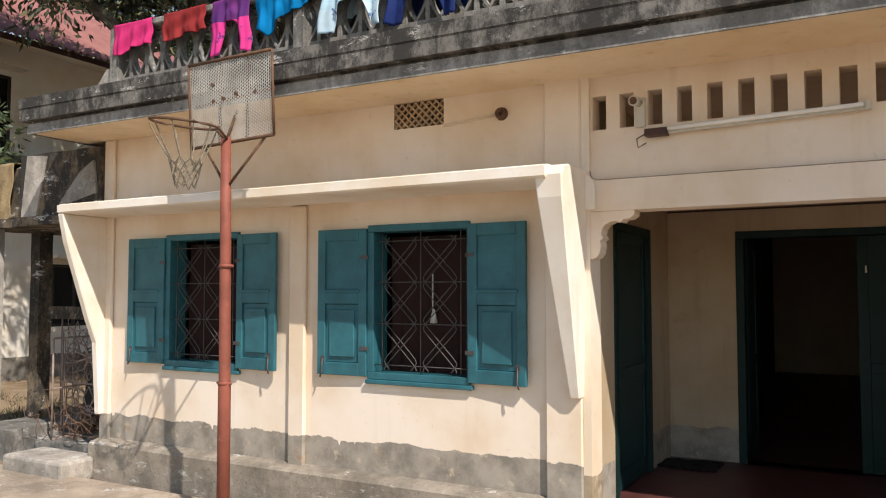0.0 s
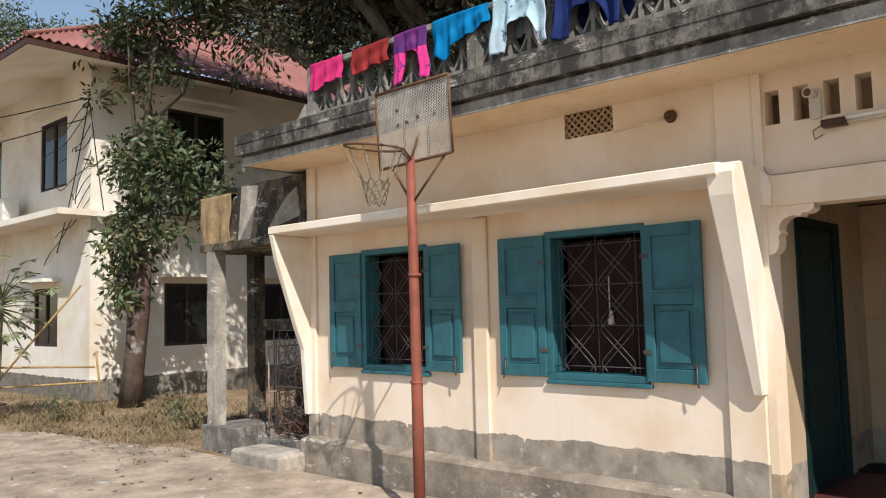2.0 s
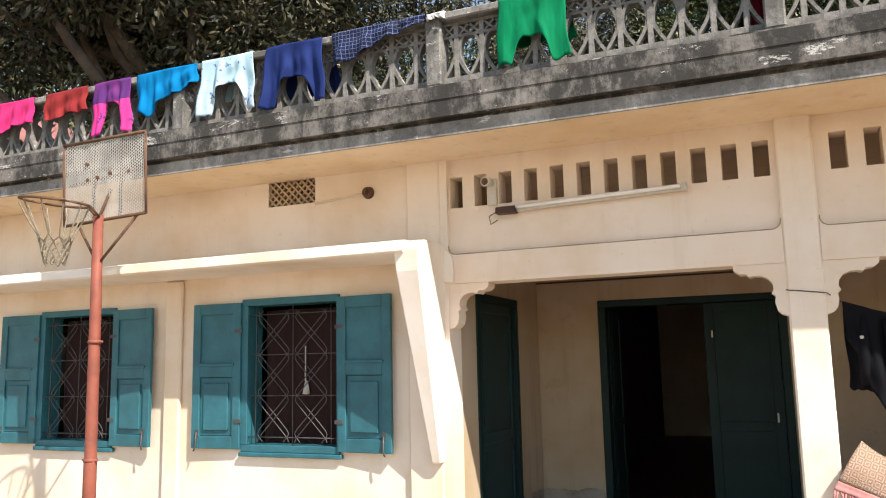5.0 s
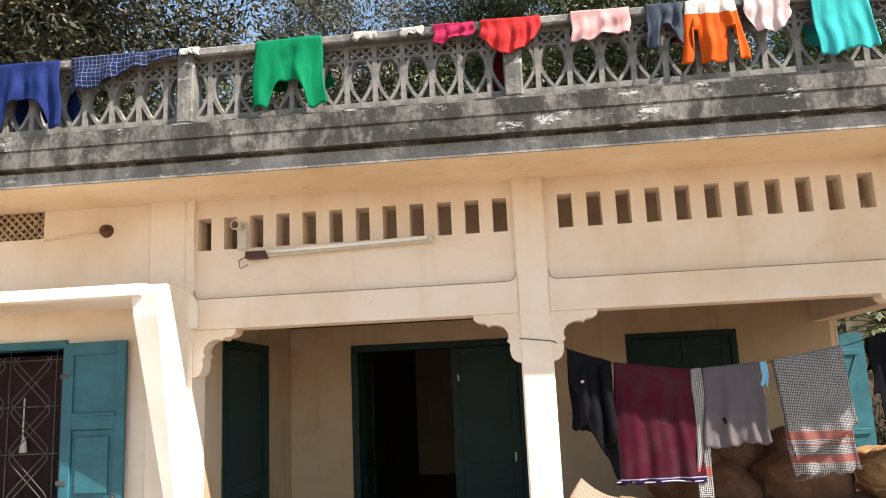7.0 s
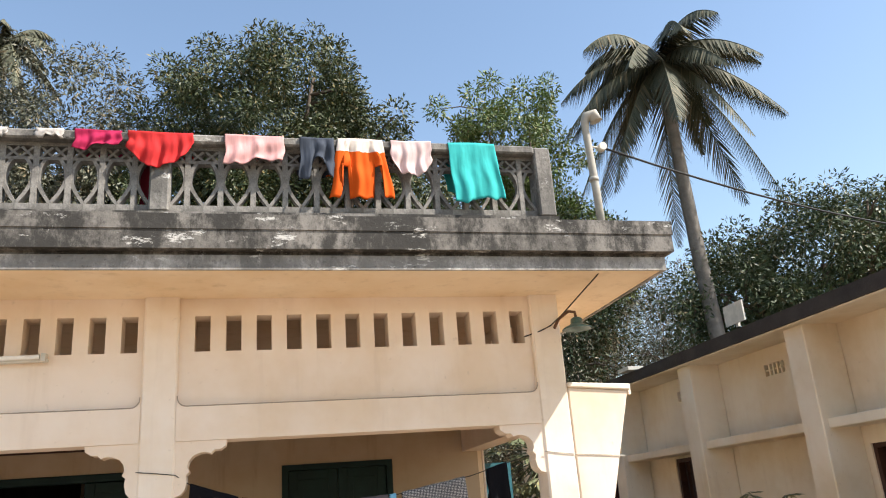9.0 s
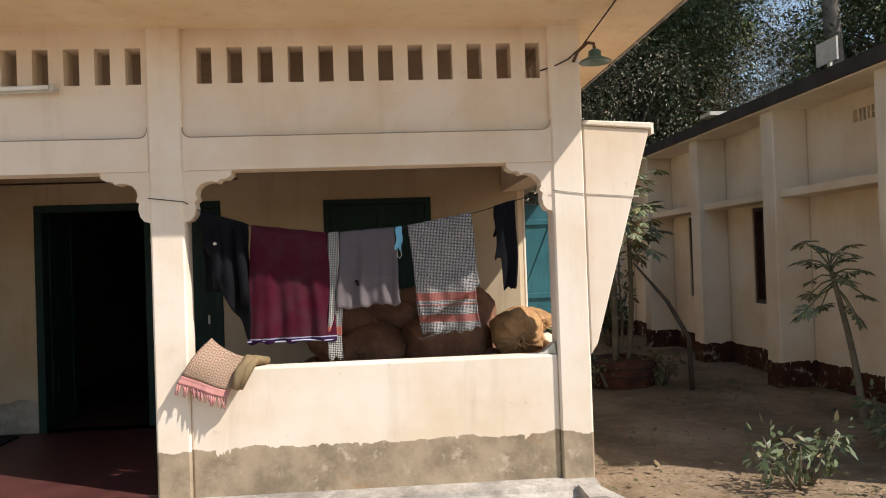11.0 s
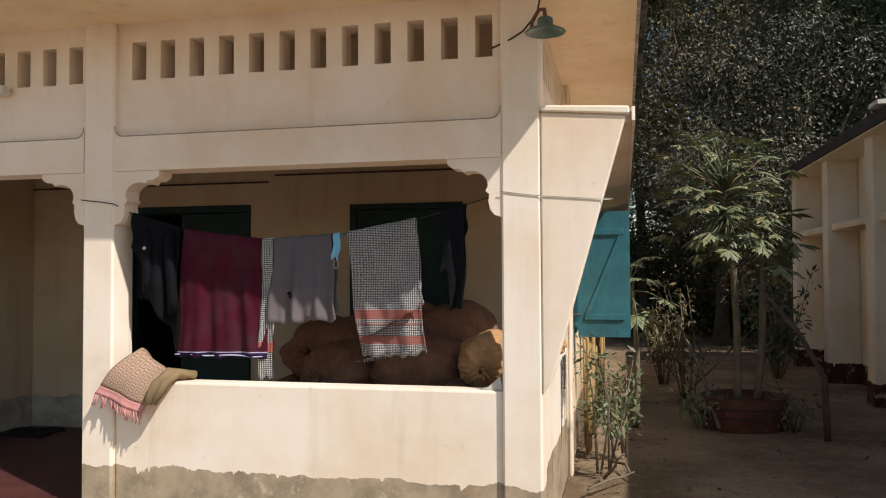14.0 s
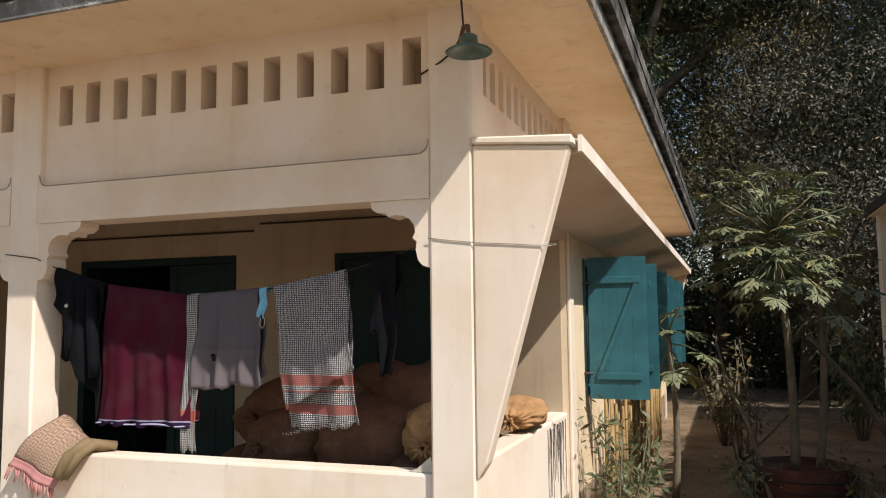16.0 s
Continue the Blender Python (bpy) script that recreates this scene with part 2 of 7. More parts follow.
def cloth(name, c, rough=0.85, var=0.18):
    m = Mat(name, rough, 0, 0.15)
    col = m.mix(m.ramp(m.noise(4.0, 4.0), 0.35, 0.7), c, tuple(v * (1 - var) for v in c))
    m.color(col)
    crease = m.noise(4.5, 2.5, 0.5, stretch=(2.6, 2.6, 0.55))
    m.bump(m.math("ADD", m.math("MULTIPLY", m.noise(160.0, 2.0), 0.010), crease), 0.022, 0.7)
    return m.m


def checked(name, base, line, size, duty=0.3, bands=()):
    """Woven check in the cloth's own width (x) and height (z), with coloured bands across."""
    m = Mat(name, 0.9, 0, 0.1)

    def stripes(ax, s):
        f = m.math("FRACT", m.math("DIVIDE", m.axis(ax), s))
        return m.math("LESS_THAN", f, duty)

    both = m.math("MAXIMUM", stripes("X", size), stripes("Z", size))
    col = m.mix(both, base, line)
    for lo, hi, c in bands:
        inside = m.math("MULTIPLY", m.math("GREATER_THAN", m.axis("Z"), lo), m.math("LESS_THAN", m.axis("Z"), hi))
        col = m.mix(m.math("MULTIPLY", inside, 0.85), col, c)
    m.color(m.mix(m.math("MULTIPLY", m.ramp(m.noise(5.0, 4.0), 0.35, 0.7), 0.25), col, (0.05, 0.05, 0.05)))
    m.bump(m.noise(160.0, 2.0), 0.002, 0.5)
    return m.m


# ---- building helpers ----
BASE = {}


def box(bm, x0, y0, z0, x1, y1, z1):
    """An axis-aligned block."""
    vs = [bm.verts.new((x, y, z)) for z in (z0, z1) for y in (y0, y1) for x in (x0, x1)]
    for a, b, c, d in ((0, 2, 3, 1), (4, 5, 7, 6), (0, 1, 5, 4), (2, 6, 7, 3), (0, 4, 6, 2), (1, 3, 7, 5)):
        bm.faces.new((vs[a], vs[b], vs[c], vs[d]))
    return vs


def prism(bm, outline, axis, lo, hi):
    """A flat outline (two coordinates each) pushed along an axis from lo to hi."""
    def at(p, v):
        return {"x": (v, p[0], p[1]), "y": (p[0], v, p[1]), "z": (p[0], p[1], v)}[axis]
    a = [bm.verts.new(at(p, lo)) for p in outline]
    b = [bm.verts.new(at(p, hi)) for p in outline]
    n = len(outline)
    bm.faces.new(a[::-1])
    bm.faces.new(b)
    for i in range(n):
        j = (i + 1) % n
        bm.faces.new((a[i], a[j], b[j], b[i]))


def tube(bm, pts, radii, sides=8, caps=True):
    """A round bar through points, with one radius or a radius a point."""
    pts = [Vector(p) for p in pts]
    if not isinstance(radii, (list, tuple)):
        radii = [radii] * len(pts)
    rings = []
    for i, p in enumerate(pts):
        d = (pts[min(i + 1, len(pts) - 1)] - pts[max(i - 1, 0)]).normalized()
        u = d.cross(Vector((0.0123, 0.998, 0.05)) if abs(d.y) < 0.9 else Vector((1, 0.02, 0.05))).normalized()
        v = d.cross(u)
        rings.append([bm.verts.new(p + float(radii[i]) * (math.cos(k * math.tau / sides) * u + math.sin(k * math.tau / sides) * v)) for k in range(sides)])
    for a, b in zip(rings, rings[1:]):
        for k in range(sides):
            f = bm.faces.new((a[k], a[(k + 1) % sides], b[(k + 1) % sides], b[k]))
            f.smooth = True
    if caps:
        bm.faces.new(rings[0][::-1])
        bm.faces.new(rings[-1])


def lathe(bm, c, profile, sides=20):
    """A turned shape round the vertical through c; the profile is (radius, height) pairs."""
    rings = [[bm.verts.new((c[0] + r * math.cos(k * math.tau / sides), c[1] + r * math.sin(k * math.tau / sides), c[2] + h)) for k in range(sides)] for r, h in profile]
    for a, b in zip(rings, rings[1:]):
        for k in range(sides):
            f = bm.faces.new((a[k], a[(k + 1) % sides], b[(k + 1) % sides], b[k]))
            f.smooth = True


def bevel(bm, w, seg=1):
    bmesh.ops.recalc_face_normals(bm, faces=bm.faces)
    es = [e for e in bm.edges if len(e.link_faces) == 2 and e.calc_face_angle(0) > 0.6]
    bmesh.ops.bevel(bm, geom=es, offset=w, segments=seg, affect="EDGES", profile=0.5)


def thing(name, base, label, category, group="", kind=""):
    ob = new(name)
    ob.location = base
    ob.empty_display_size = 0.1
    BASE[ob.name] = Vector(base)
    return tagged(ob, label, category, group, kind)


def part(name, bm, material, parent=None, label="", base=None, fix=True):
    """Links a bmesh, given in the world's coordinates, as one mesh object under a thing or a part."""
    if fix:
        bmesh.ops.recalc_face_normals(bm, faces=bm.faces)
    off = BASE[parent.name] if parent else Vector(base or (0, 0, 0))
    if off.length > 0:
        bmesh.ops.translate(bm, verts=bm.verts, vec=-off)
    me = bpy.data.meshes.new(name)
    bm.to_mesh(me)
    bm.free()
    me.materials.append(material)
    ob = new(name, me)
    BASE[ob.name] = off
    if parent:
        ob.parent = parent
    else:
        ob.location = off
    if label:
        ob["label"] = label
    return ob


def solid(name, boxes, material, label, category, kind="structure", bev=0.0, parent=None):
    """One mesh from blocks."""
    bm = bmesh.new()
    for b in boxes:
        box(bm, *b)
    if bev:
        bevel(bm, bev)
    ob = part(name, bm, material, parent)
    return tagged(ob, label, category, "", kind) if not parent else ob


def pierced(bm, a0, a1, z0, z1, d0, d1, holes, axis="x"):
    """One connected wall slab with oblong holes (a0, a1, z0, z1); it runs along x or y and is d0 to d1 thick."""
    us = sorted({a0, a1, *[h[0] for h in holes], *[h[1] for h in holes]})
    vs = sorted({z0, z1, *[h[2] for h in holes], *[h[3] for h in holes]})
    seen = {}

    def vert(i, j, k):
        if (i, j, k) not in seen:
            d = (d0, d1)[k]
            seen[i, j, k] = bm.verts.new((us[i], d, vs[j]) if axis == "x" else (d, us[i], vs[j]))
        return seen[i, j, k]

    def full(i, j):
        if not (0 <= i < len(us) - 1 and 0 <= j < len(vs) - 1):
            return False
        u, v = (us[i] + us[i + 1]) / 2, (vs[j] + vs[j + 1]) / 2
        return not any(h[0] < u < h[1] and h[2] < v < h[3] for h in holes)

    for i in range(len(us) - 1):
        for j in range(len(vs) - 1):
            if not full(i, j):
                continue
            for k in (0, 1):
                bm.faces.new((vert(i, j, k), vert(i + 1, j, k), vert(i + 1, j + 1, k), vert(i, j + 1, k)))
            for di, dj, p, q in ((-1, 0, (0, 0), (0, 1)), (1, 0, (1, 0), (1, 1)), (0, -1, (0, 0), (1, 0)), (0, 1, (0, 1), (1, 1))):
                if not full(i + di, j + dj):
                    bm.faces.new((vert(i + p[0], j + p[1], 0), vert(i + q[0], j + q[1], 0), vert(i + q[0], j + q[1], 1), vert(i + p[0], j + p[1], 1)))


def mesh_quads(name, verts, faces_per, material):
    """A mesh from an array of separate polygons with the same number of corners."""
    n = len(verts) // faces_per
    me = bpy.data.meshes.new(name)
    me.vertices.add(len(verts))
    me.vertices.foreach_set("co", np.asarray(verts, dtype=np.float32).ravel())
    me.loops.add(len(verts))
    me.loops.foreach_set("vertex_index", np.arange(len(verts), dtype=np.int32))
    me.polygons.add(n)
    me.polygons.foreach_set("loop_start", np.arange(0, len(verts), faces_per, dtype=np.int32))
    me.update()
    me.validate()
    me.materials.append(material)
    return me


def leaves_array(rng, centres, count, size, spread, droop=0.35, slim=0.34):
    """Corner points of leaves (one bent-looking diamond each) scattered in tufts round the centres."""
    k = len(centres)
    which = rng.integers(0, k, count)
    c = centres[which]
    d = rng.normal(size=(count, 3))
    d /= np.linalg.norm(d, axis=1)[:, None]
    r = spread * rng.random(count) ** 0.45
    pos = c + d * r[:, None]
    along = d + rng.normal(scale=0.55, size=(count, 3))
    along[:, 2] -= droop
    along /= np.linalg.norm(along, axis=1)[:, None]
    side = np.cross(along, rng.normal(size=(count, 3)))
    side /= np.linalg.norm(side, axis=1)[:, None] + 1e-9
    s = size * (0.6 + 0.8 * rng.random(count))[:, None]
    out = np.empty((count, 4, 3))
    out[:, 0] = pos
    out[:, 1] = pos + along * s * 0.45 + side * s * slim * 0.5
    out[:, 2] = pos + along * s
    out[:, 3] = pos + along * s * 0.45 - side * s * slim * 0.5
    return out.reshape(-1, 3)


def tree(name, base, height, crown, material, label, seed, leaves=20000, leaf=0.16, trunk=0.22, tufts=260, tuft=0.55, lean=(0, 0), bark=None, limbs=9, hollow=0.35, clear=0.0):
    """A trunk with limbs and a crown of leaf tufts; crown: list of (dx, dy, z, rx, ry, rz) lobes."""
    rng = np.random.default_rng(seed)
    t = thing(name, base, label, "tree")
    bx, by, bz = base
    bark = bark or M_bark
    bm = bmesh.new()
    top = max(c[2] for c in crown)
    pts, rad = [], []
    for i in range(9):
        f = i / 8
        pts.append((bx + lean[0] * f + 0.12 * math.sin(3 * f + seed), by + lean[1] * f + 0.12 * math.cos(2.3 * f + seed), bz - 0.1 + (top - bz) * f * 0.95))
        rad.append(trunk * (1.25 - 0.95 * f) if i else trunk * 1.6)
    tube(bm, pts, rad, 9)
    part("trunk", bm, bark, t)
    cents = []
    for i in range(limbs):
        lobe = crown[i % len(crown)]
        f = 0.35 + 0.5 * rng.random()
        p = Vector(pts[int(f * 8)])
        a = rng.random() * math.tau
        q = Vector((bx + lobe[0] + 0.7 * lobe[3] * math.cos(a), by + lobe[1] + 0.7 * lobe[4] * math.sin(a), lobe[2] + lobe[5] * (rng.random() * 0.9 - 0.3)))
        mid = p.lerp(q, 0.5) + Vector((rng.normal() * 0.2, rng.normal() * 0.2, -0.06 * height * rng.random()))
        bm = bmesh.new()
        w = trunk * (0.35 + 0.25 * rng.random())
        tube(bm, [p, p.lerp(mid, 0.5), mid, mid.lerp(q, 0.5), q], [w, w * 0.8, w * 0.6, w * 0.4, w * 0.15], 6)
        for _ in range(5):
            s = mid.lerp(q, rng.random())
            e = s + Vector(rng.normal(size=3)) * 0.045 * height
            tube(bm, [s, s.lerp(e, 0.5) + Vector((0, 0, 0.1)), e], [w * 0.28, w * 0.2, w * 0.06], 5)
            cents.append(tuple(e))
        part("limb", bm, bark, t)
    vol = np.array([c[3] * c[4] * c[5] for c in crown])
    per = rng.choice(len(crown), tufts, p=vol / vol.sum())
    for j in per:
        l = crown[j]
        d = rng.normal(size=3)
        d /= np.linalg.norm(d)
        r = hollow + (1 - hollow) * rng.random() ** 0.5
        wob = 1 + 0.22 * math.sin(5 * d[0] + seed) * math.cos(4 * d[2] + 2 * seed)
        cents.append((bx + l[0] + d[0] * l[3] * r * wob, by + l[1] + d[1] * l[4] * r * wob, l[2] + d[2] * l[5] * r * wob))
    v = leaves_array(rng, np.array(cents), leaves, leaf, tuft) - np.array(base)
    ob = new("crown", mesh_quads("crown", v, 4, material))
    ob.parent = t
    return t

# ---- ground ----
GZ = -0.10


def ground_sheet():
    bm = bmesh.new()
    xs = [-900, -300, -120, -60] + list(np.arange(-40, 24.1, 0.8)) + [40, 80, 200, 500, 900]
    ys = [-900, -300, -100, -50] + list(np.arange(-24, 40.1, 0.8)) + [60, 120, 300, 900]
    grid = []
    for y in ys:
        row = []
        for x in xs:
            h = 0.0
            if -40 < x < 24 and -24 < y < 40:
                h = 0.05 * noise.noise((x * 0.35, y * 0.35, 0)) + 0.02 * noise.noise((x * 1.3, y * 1.3, 3))
                if -7.8 < x < 3.0 and -1.0 < y < 11:
                    h = -0.06
            row.append(bm.verts.new((x, y, GZ - 0.03 + h)))
        grid.append(row)
    for a, b in zip(grid, grid[1:]):
        for i in range(len(xs) - 1):
            bm.faces.new((a[i], a[i + 1], b[i + 1], b[i])).smooth = True
    ob = part("ground", bm, M_soil)
    tagged(ob, "dry trodden brown earth with leaf litter", "ground", "", "structure")


ground_sheet()
bm = bmesh.new()
edge = [(2.4, -0.25), (-7.2, -0.30), (-8.9, -0.32), (-9.6, -0.30), (-11.0, -0.62), (-12.6, -0.78), (-13.4, -1.30), (-14.6, -1.75), (-17.5, -2.3), (-19.0, -14.0), (2.4, -14.0)]
prism(bm, edge, "z", GZ - 0.3, GZ + 0.012)
tagged(part("pavement", bm, M_yard), "sunlit pale concrete courtyard slab, dusty", "pavement", "", "structure")

# ---- main building: shell ----
XL, XR, YB = -7.45, 2.605, 11.0
WIN = [(-6.14, "window_1"), (-3.855, "window_2")]


def wall_left():
    """Front wall of the room with the two windows, its upper part pierced by a lattice vent."""
    bm = bmesh.new()
    pierced(bm, XL, -2.53, GZ - 0.2, 3.14, 0.03, 0.22, [(xc - 0.46, xc + 0.46, 0.99, 2.13) for xc, _ in WIN] + [(-4.08, -3.63, 2.92, 3.14)])
    tagged(part("wall_front_left", bm, M_wall_left), "cream limewashed plaster wall with worn grey base band", "wall", "", "structure")


wall_left()
# ledge, pilasters and corner strips, standing proud of the wall
bm = bmesh.new()
prism(bm, [(-0.12, GZ - 0.2), (0.03, GZ - 0.2), (0.03, 0.225), (-0.10, 0.20), (-0.12, 0.18)], "x", XL - 0.02, -2.50)
tagged(part("plinth_left", bm, concrete("plinth_concrete", (0.40, 0.34, 0.27), 0.22)), "stained grey concrete plinth ledge under the windows", "plinth", "", "structure")
for n, (a, b_) in enumerate([(-7.47, -7.33), (-5.10, -4.93), (-2.80, -2.53)]):
    solid("pilaster_%d" % (n + 1), [(a, -0.012, 0.2, b_, 0.03, 2.36 if n == 1 else 3.14)], M_wall_left, "cream plaster pilaster on the window wall", "pilaster", bev=0.012)

solid("wall_west", [(XL - 0.0, 0.22, GZ - 0.2, XL + 0.2, YB, 3.10)], M_wall, "plain cream end wall", "wall")
solid("wall_north", [(XL, YB, GZ - 0.2, XR, YB + 0.2, 3.10)], M_wall, "plain cream rear wall", "wall")
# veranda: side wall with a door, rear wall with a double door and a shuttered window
# cream plaster darkened for smoke stain and for the veranda's shade
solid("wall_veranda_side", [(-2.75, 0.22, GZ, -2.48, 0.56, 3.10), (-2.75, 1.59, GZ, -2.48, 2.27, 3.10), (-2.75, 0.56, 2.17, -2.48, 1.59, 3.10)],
      plaster("shaded_veranda_plaster", (0.48, 0.385, 0.275), GREY_BAND, 0.42, 0.5), "cream plaster side wall of the veranda with grey base", "wall")
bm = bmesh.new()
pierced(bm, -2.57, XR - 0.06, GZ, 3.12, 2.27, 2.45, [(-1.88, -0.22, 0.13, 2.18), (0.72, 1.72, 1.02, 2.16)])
tagged(part("wall_veranda_rear", bm, bpy.data.materials["shaded_veranda_plaster"]), "smoke-stained cream plaster rear wall of the veranda, shade painted in", "wall", "", "structure")
solid("trim", [(-2.57, 2.25, 2.372, -0.05, 2.27, 2.386), (0.02, 2.25, 2.43, XR - 0.2, 2.27, 2.444)], M_brown_wood, "thin brown conduit along the veranda wall", "trim")
solid("wall_inner", [(-2.75, 2.45, GZ, -2.57, YB, 3.10)], M_dark_room, "plain inner wall with the room's shade in its colour", "wall")
solid("floor", [(XL + 0.2, 0.22, GZ - 0.1, -2.75, YB, 0.13), (-2.57, 0.05, GZ - 0.1, XR - 0.05, YB, 0.13)], M_floor, "dark red oxide cement veranda floor", "floor")
bm = bmesh.new()
box(bm, -2.53, -0.30, GZ - 0.1, -0.21, 0.046, 0.115)
bevel(bm, 0.02)
tagged(part("step", bm, M_conc_pale), "worn grey concrete entrance step before the veranda", "step", "", "structure")

# pillars of the front
bm = bmesh.new()
box(bm, -0.213, 0.0, GZ, 0.0, 0.21, 3.13)
bevel(bm, 0.012)
tagged(part("pillar", bm, M_wall_right), "square cream plaster veranda pillar with grey foot", "pillar", "", "structure")
bm = bmesh.new()
box(bm, 2.39, 0.0, GZ, 2.605, 0.21, 3.13)
bevel(bm, 0.012)
tagged(part("pillar", bm, M_wall_right), "square cream plaster corner pillar with grey foot", "pillar", "", "structure")
bm = bmesh.new()
box(bm, -2.528, 0.0, GZ, -2.47, 0.22, 3.13)
tagged(part("pillar", bm, M_wall_right), "narrow cream plaster end pillar", "pillar", "", "structure")


def slot_wall(name, x0, x1, first, last, axis="x"):
    """Beam and recessed panel with a row of upright slots through it; along x at the front, along y at the side."""
    n, w = 12, 0.098
    pitch = (last - first - w) / (n - 1)
    slots = [(first + i * pitch, first + i * pitch + w, 2.755, 2.99) for i in range(n)]
    bm = bmesh.new()
    if axis == "x":
        pierced(bm, x0, x1, 2.30, 3.14, 0.042, 0.20, slots)
        box(bm, x0, 0.003, 2.19, x1, 0.205, 2.40)
    else:
        pierced(bm, x0, x1, 2.30, 3.14, XR - 0.20, XR - 0.042, slots, "y")
        box(bm, XR - 0.205, x0, 2.19, XR - 0.003, x1, 2.40)
    ob = part(name, bm, M_wall)
    tagged(ob, "cream plaster lintel panel with a row of vent slots", "wall", "", "structure")
    if axis == "x":
        bm = bmesh.new()
        r = 0.055
        for xe, sg in ((x0, 1), (x1, -1)):
            arc = [(xe + sg * r * (1 - math.cos(q)), 2.3995 + r * (1 - math.sin(q))) for q in np.linspace(0, math.pi / 2, 6)]
            prism(bm, [(xe, 2.3995)] + [(float(px_), float(pz_)) for px_, pz_ in arc], "y", 0.004, 0.0425)
        part("corner_fillet", bm, M_wall, ob)
        # thin tube painting the shadow and dirt line along the recess
        bm = bmesh.new()
        path = [(x0 + 0.004, 0.0, 2.47), (x0 + 0.004, 0.0, 2.4 + r)]
        path += [(x0 + 0.004 + r * (1 - math.cos(q)), 0.0, 2.404 + r * (1 - math.sin(q))) for q in np.linspace(0.3, math.pi / 2, 5)]
        path += [(x1 - 0.004 - r * (1 - math.cos(q)), 0.0, 2.404 + r * (1 - math.sin(q))) for q in np.linspace(math.pi / 2, 0.3, 5)]
        path += [(x1 - 0.004, 0.0, 2.4 + r), (x1 - 0.004, 0.0, 2.47)]
        tube(bm, [(float(p[0]), 0.0045, float(p[2])) for p in path], 0.0034, 6)
        part("crease", bm, M_crease, ob, "painted line of shadow and dirt round the recessed panel")


slot_wall("wall_slots_west", -2.47, -0.213, -2.458, -0.253)
slot_wall("wall_slots_east", 0.0, 2.39, 0.095, 2.342)
slot_wall("wall_slots_side", 0.21, 2.30, 0.30, 2.22, "y")

# dwarf walls of the veranda
bm = bmesh.new()
box(bm, 0.0, 0.03, GZ, 2.39, 0.17, 0.915)
bevel(bm, 0.015, 2)
tagged(part("dwarf_wall_front", bm, M_wall_right), "low cream plaster parapet wall with flaking grey-brown base", "wall", "", "structure")
bm = bmesh.new()
box(bm, 2.43, 0.21, GZ, 2.575, 2.28, 0.95)
bevel(bm, 0.015, 2)
tagged(part("dwarf_wall_side", bm, M_wall_right), "low cream plaster parapet wall with sooty drips", "wall", "", "structure")
bm = bmesh.new()
prism(bm, [(-0.26, GZ - 0.2), (0.03, GZ - 0.2), (0.03, 0.10), (-0.13, 0.085), (-0.14, 0.06), (-0.26, 0.02)], "x", -0.22, 2.60)
tagged(part("plinth_right", bm, M_conc_pale), "pale concrete plinth ledge at the foot of the veranda", "plinth", "", "structure")
bm = bmesh.new()
prism(bm, [(2.45, 0.10), (2.56, 0.10), (3.05, -0.16), (3.05, -0.3), (2.45, -0.3)], "y", -0.42, -0.14)
tagged(part("buttress", bm, M_conc_pale), "sloping concrete kerb at the building corner", "kerb", "", "structure")

# east side wall with windows
SIDEW = [(3.0, 3.95), (5.25, 6.2), (7.5, 8.45)]
b = [(2.45, 2.28, GZ, 2.585, 3.0, 3.10)]
for i, (y0, y1) in enumerate(SIDEW):
    nxt = SIDEW[i + 1][0] if i < 2 else YB
    b += [(2.45, y0, GZ, 2.585, y1, 1.0), (2.45, y0, 2.1, 2.585, y1, 3.10), (2.45, y1, GZ, 2.585, nxt, 3.10)]
solid("wall_east", b, plaster("side_plaster", (0.80, 0.66, 0.47), (0.34, 0.26, 0.18), 0.30, 0.6), "cream plaster side wall with open window bays", "wall")
for n, y in enumerate((2.28, 4.55)):
    solid("pilaster_east_%d" % (n + 1), [(2.585, y, GZ, 2.615, y + 0.16, 3.10)], M_wall, "cream plaster pilaster on the side wall", "pilaster", bev=0.01)

# ---- roof slab, soffit, cornice ----
def settle_slope(ob):
    """The whole roof has settled a little towards the east."""
    for v in ob.data.vertices:
        v.co.z += 0.0042 * (3.0 - v.co.x)
    return ob



RX0, RX1, RY0, RY1 = -7.82, 3.20, -0.685, YB + 0.7
settle_slope(solid("ceiling", [(RX0 + 0.072, RY0 + 0.072, 3.095, RX1 - 0.072, RY1 - 0.072, 3.15)], plaster("soffit_plaster", (0.79, 0.64, 0.45), stain=0.5), "cream painted soffit and veranda ceiling", "ceiling"))
# added ceiling sheet, coloured darker to deepen the shade behind the slots
solid("ceiling_veranda", [(-2.565, 0.215, 3.07, XR - 0.205, 2.265, 3.091)], plaster("shaded_ceiling_plaster", (0.60, 0.48, 0.36), stain=0.6), "stained plaster ceiling of the veranda, darkened to paint in shade", "ceiling")
settle_slope(solid("roof", [(RX0 + 0.1, RY0 + 0.1, 3.15, RX1 - 0.1, RY1 - 0.1, 3.36)], M_conc, "flat weathered concrete roof slab", "roof"))


def ring(name, inset, w, z0, z1, mat, label):
    x0, x1, y0, y1 = RX0 + inset, RX1 - inset, RY0 + inset, RY1 - inset
    bm = bmesh.new()
    for q in ((x0, y0, x1, y0 + w), (x0, y1 - w, x1, y1), (x0, y0 + w, x0 + w, y1 - w), (x1 - w, y0 + w, x1, y1 - w)):
        L = max(q[2] - q[0], q[3] - q[1])
        box(bm, q[0], q[1], z0, q[2], q[3], z1)
    bmesh.ops.remove_doubles(bm, verts=bm.verts, dist=1e-5)
    settle_slope(tagged(part(name, bm, mat), label, "cornice", "", "structure"))


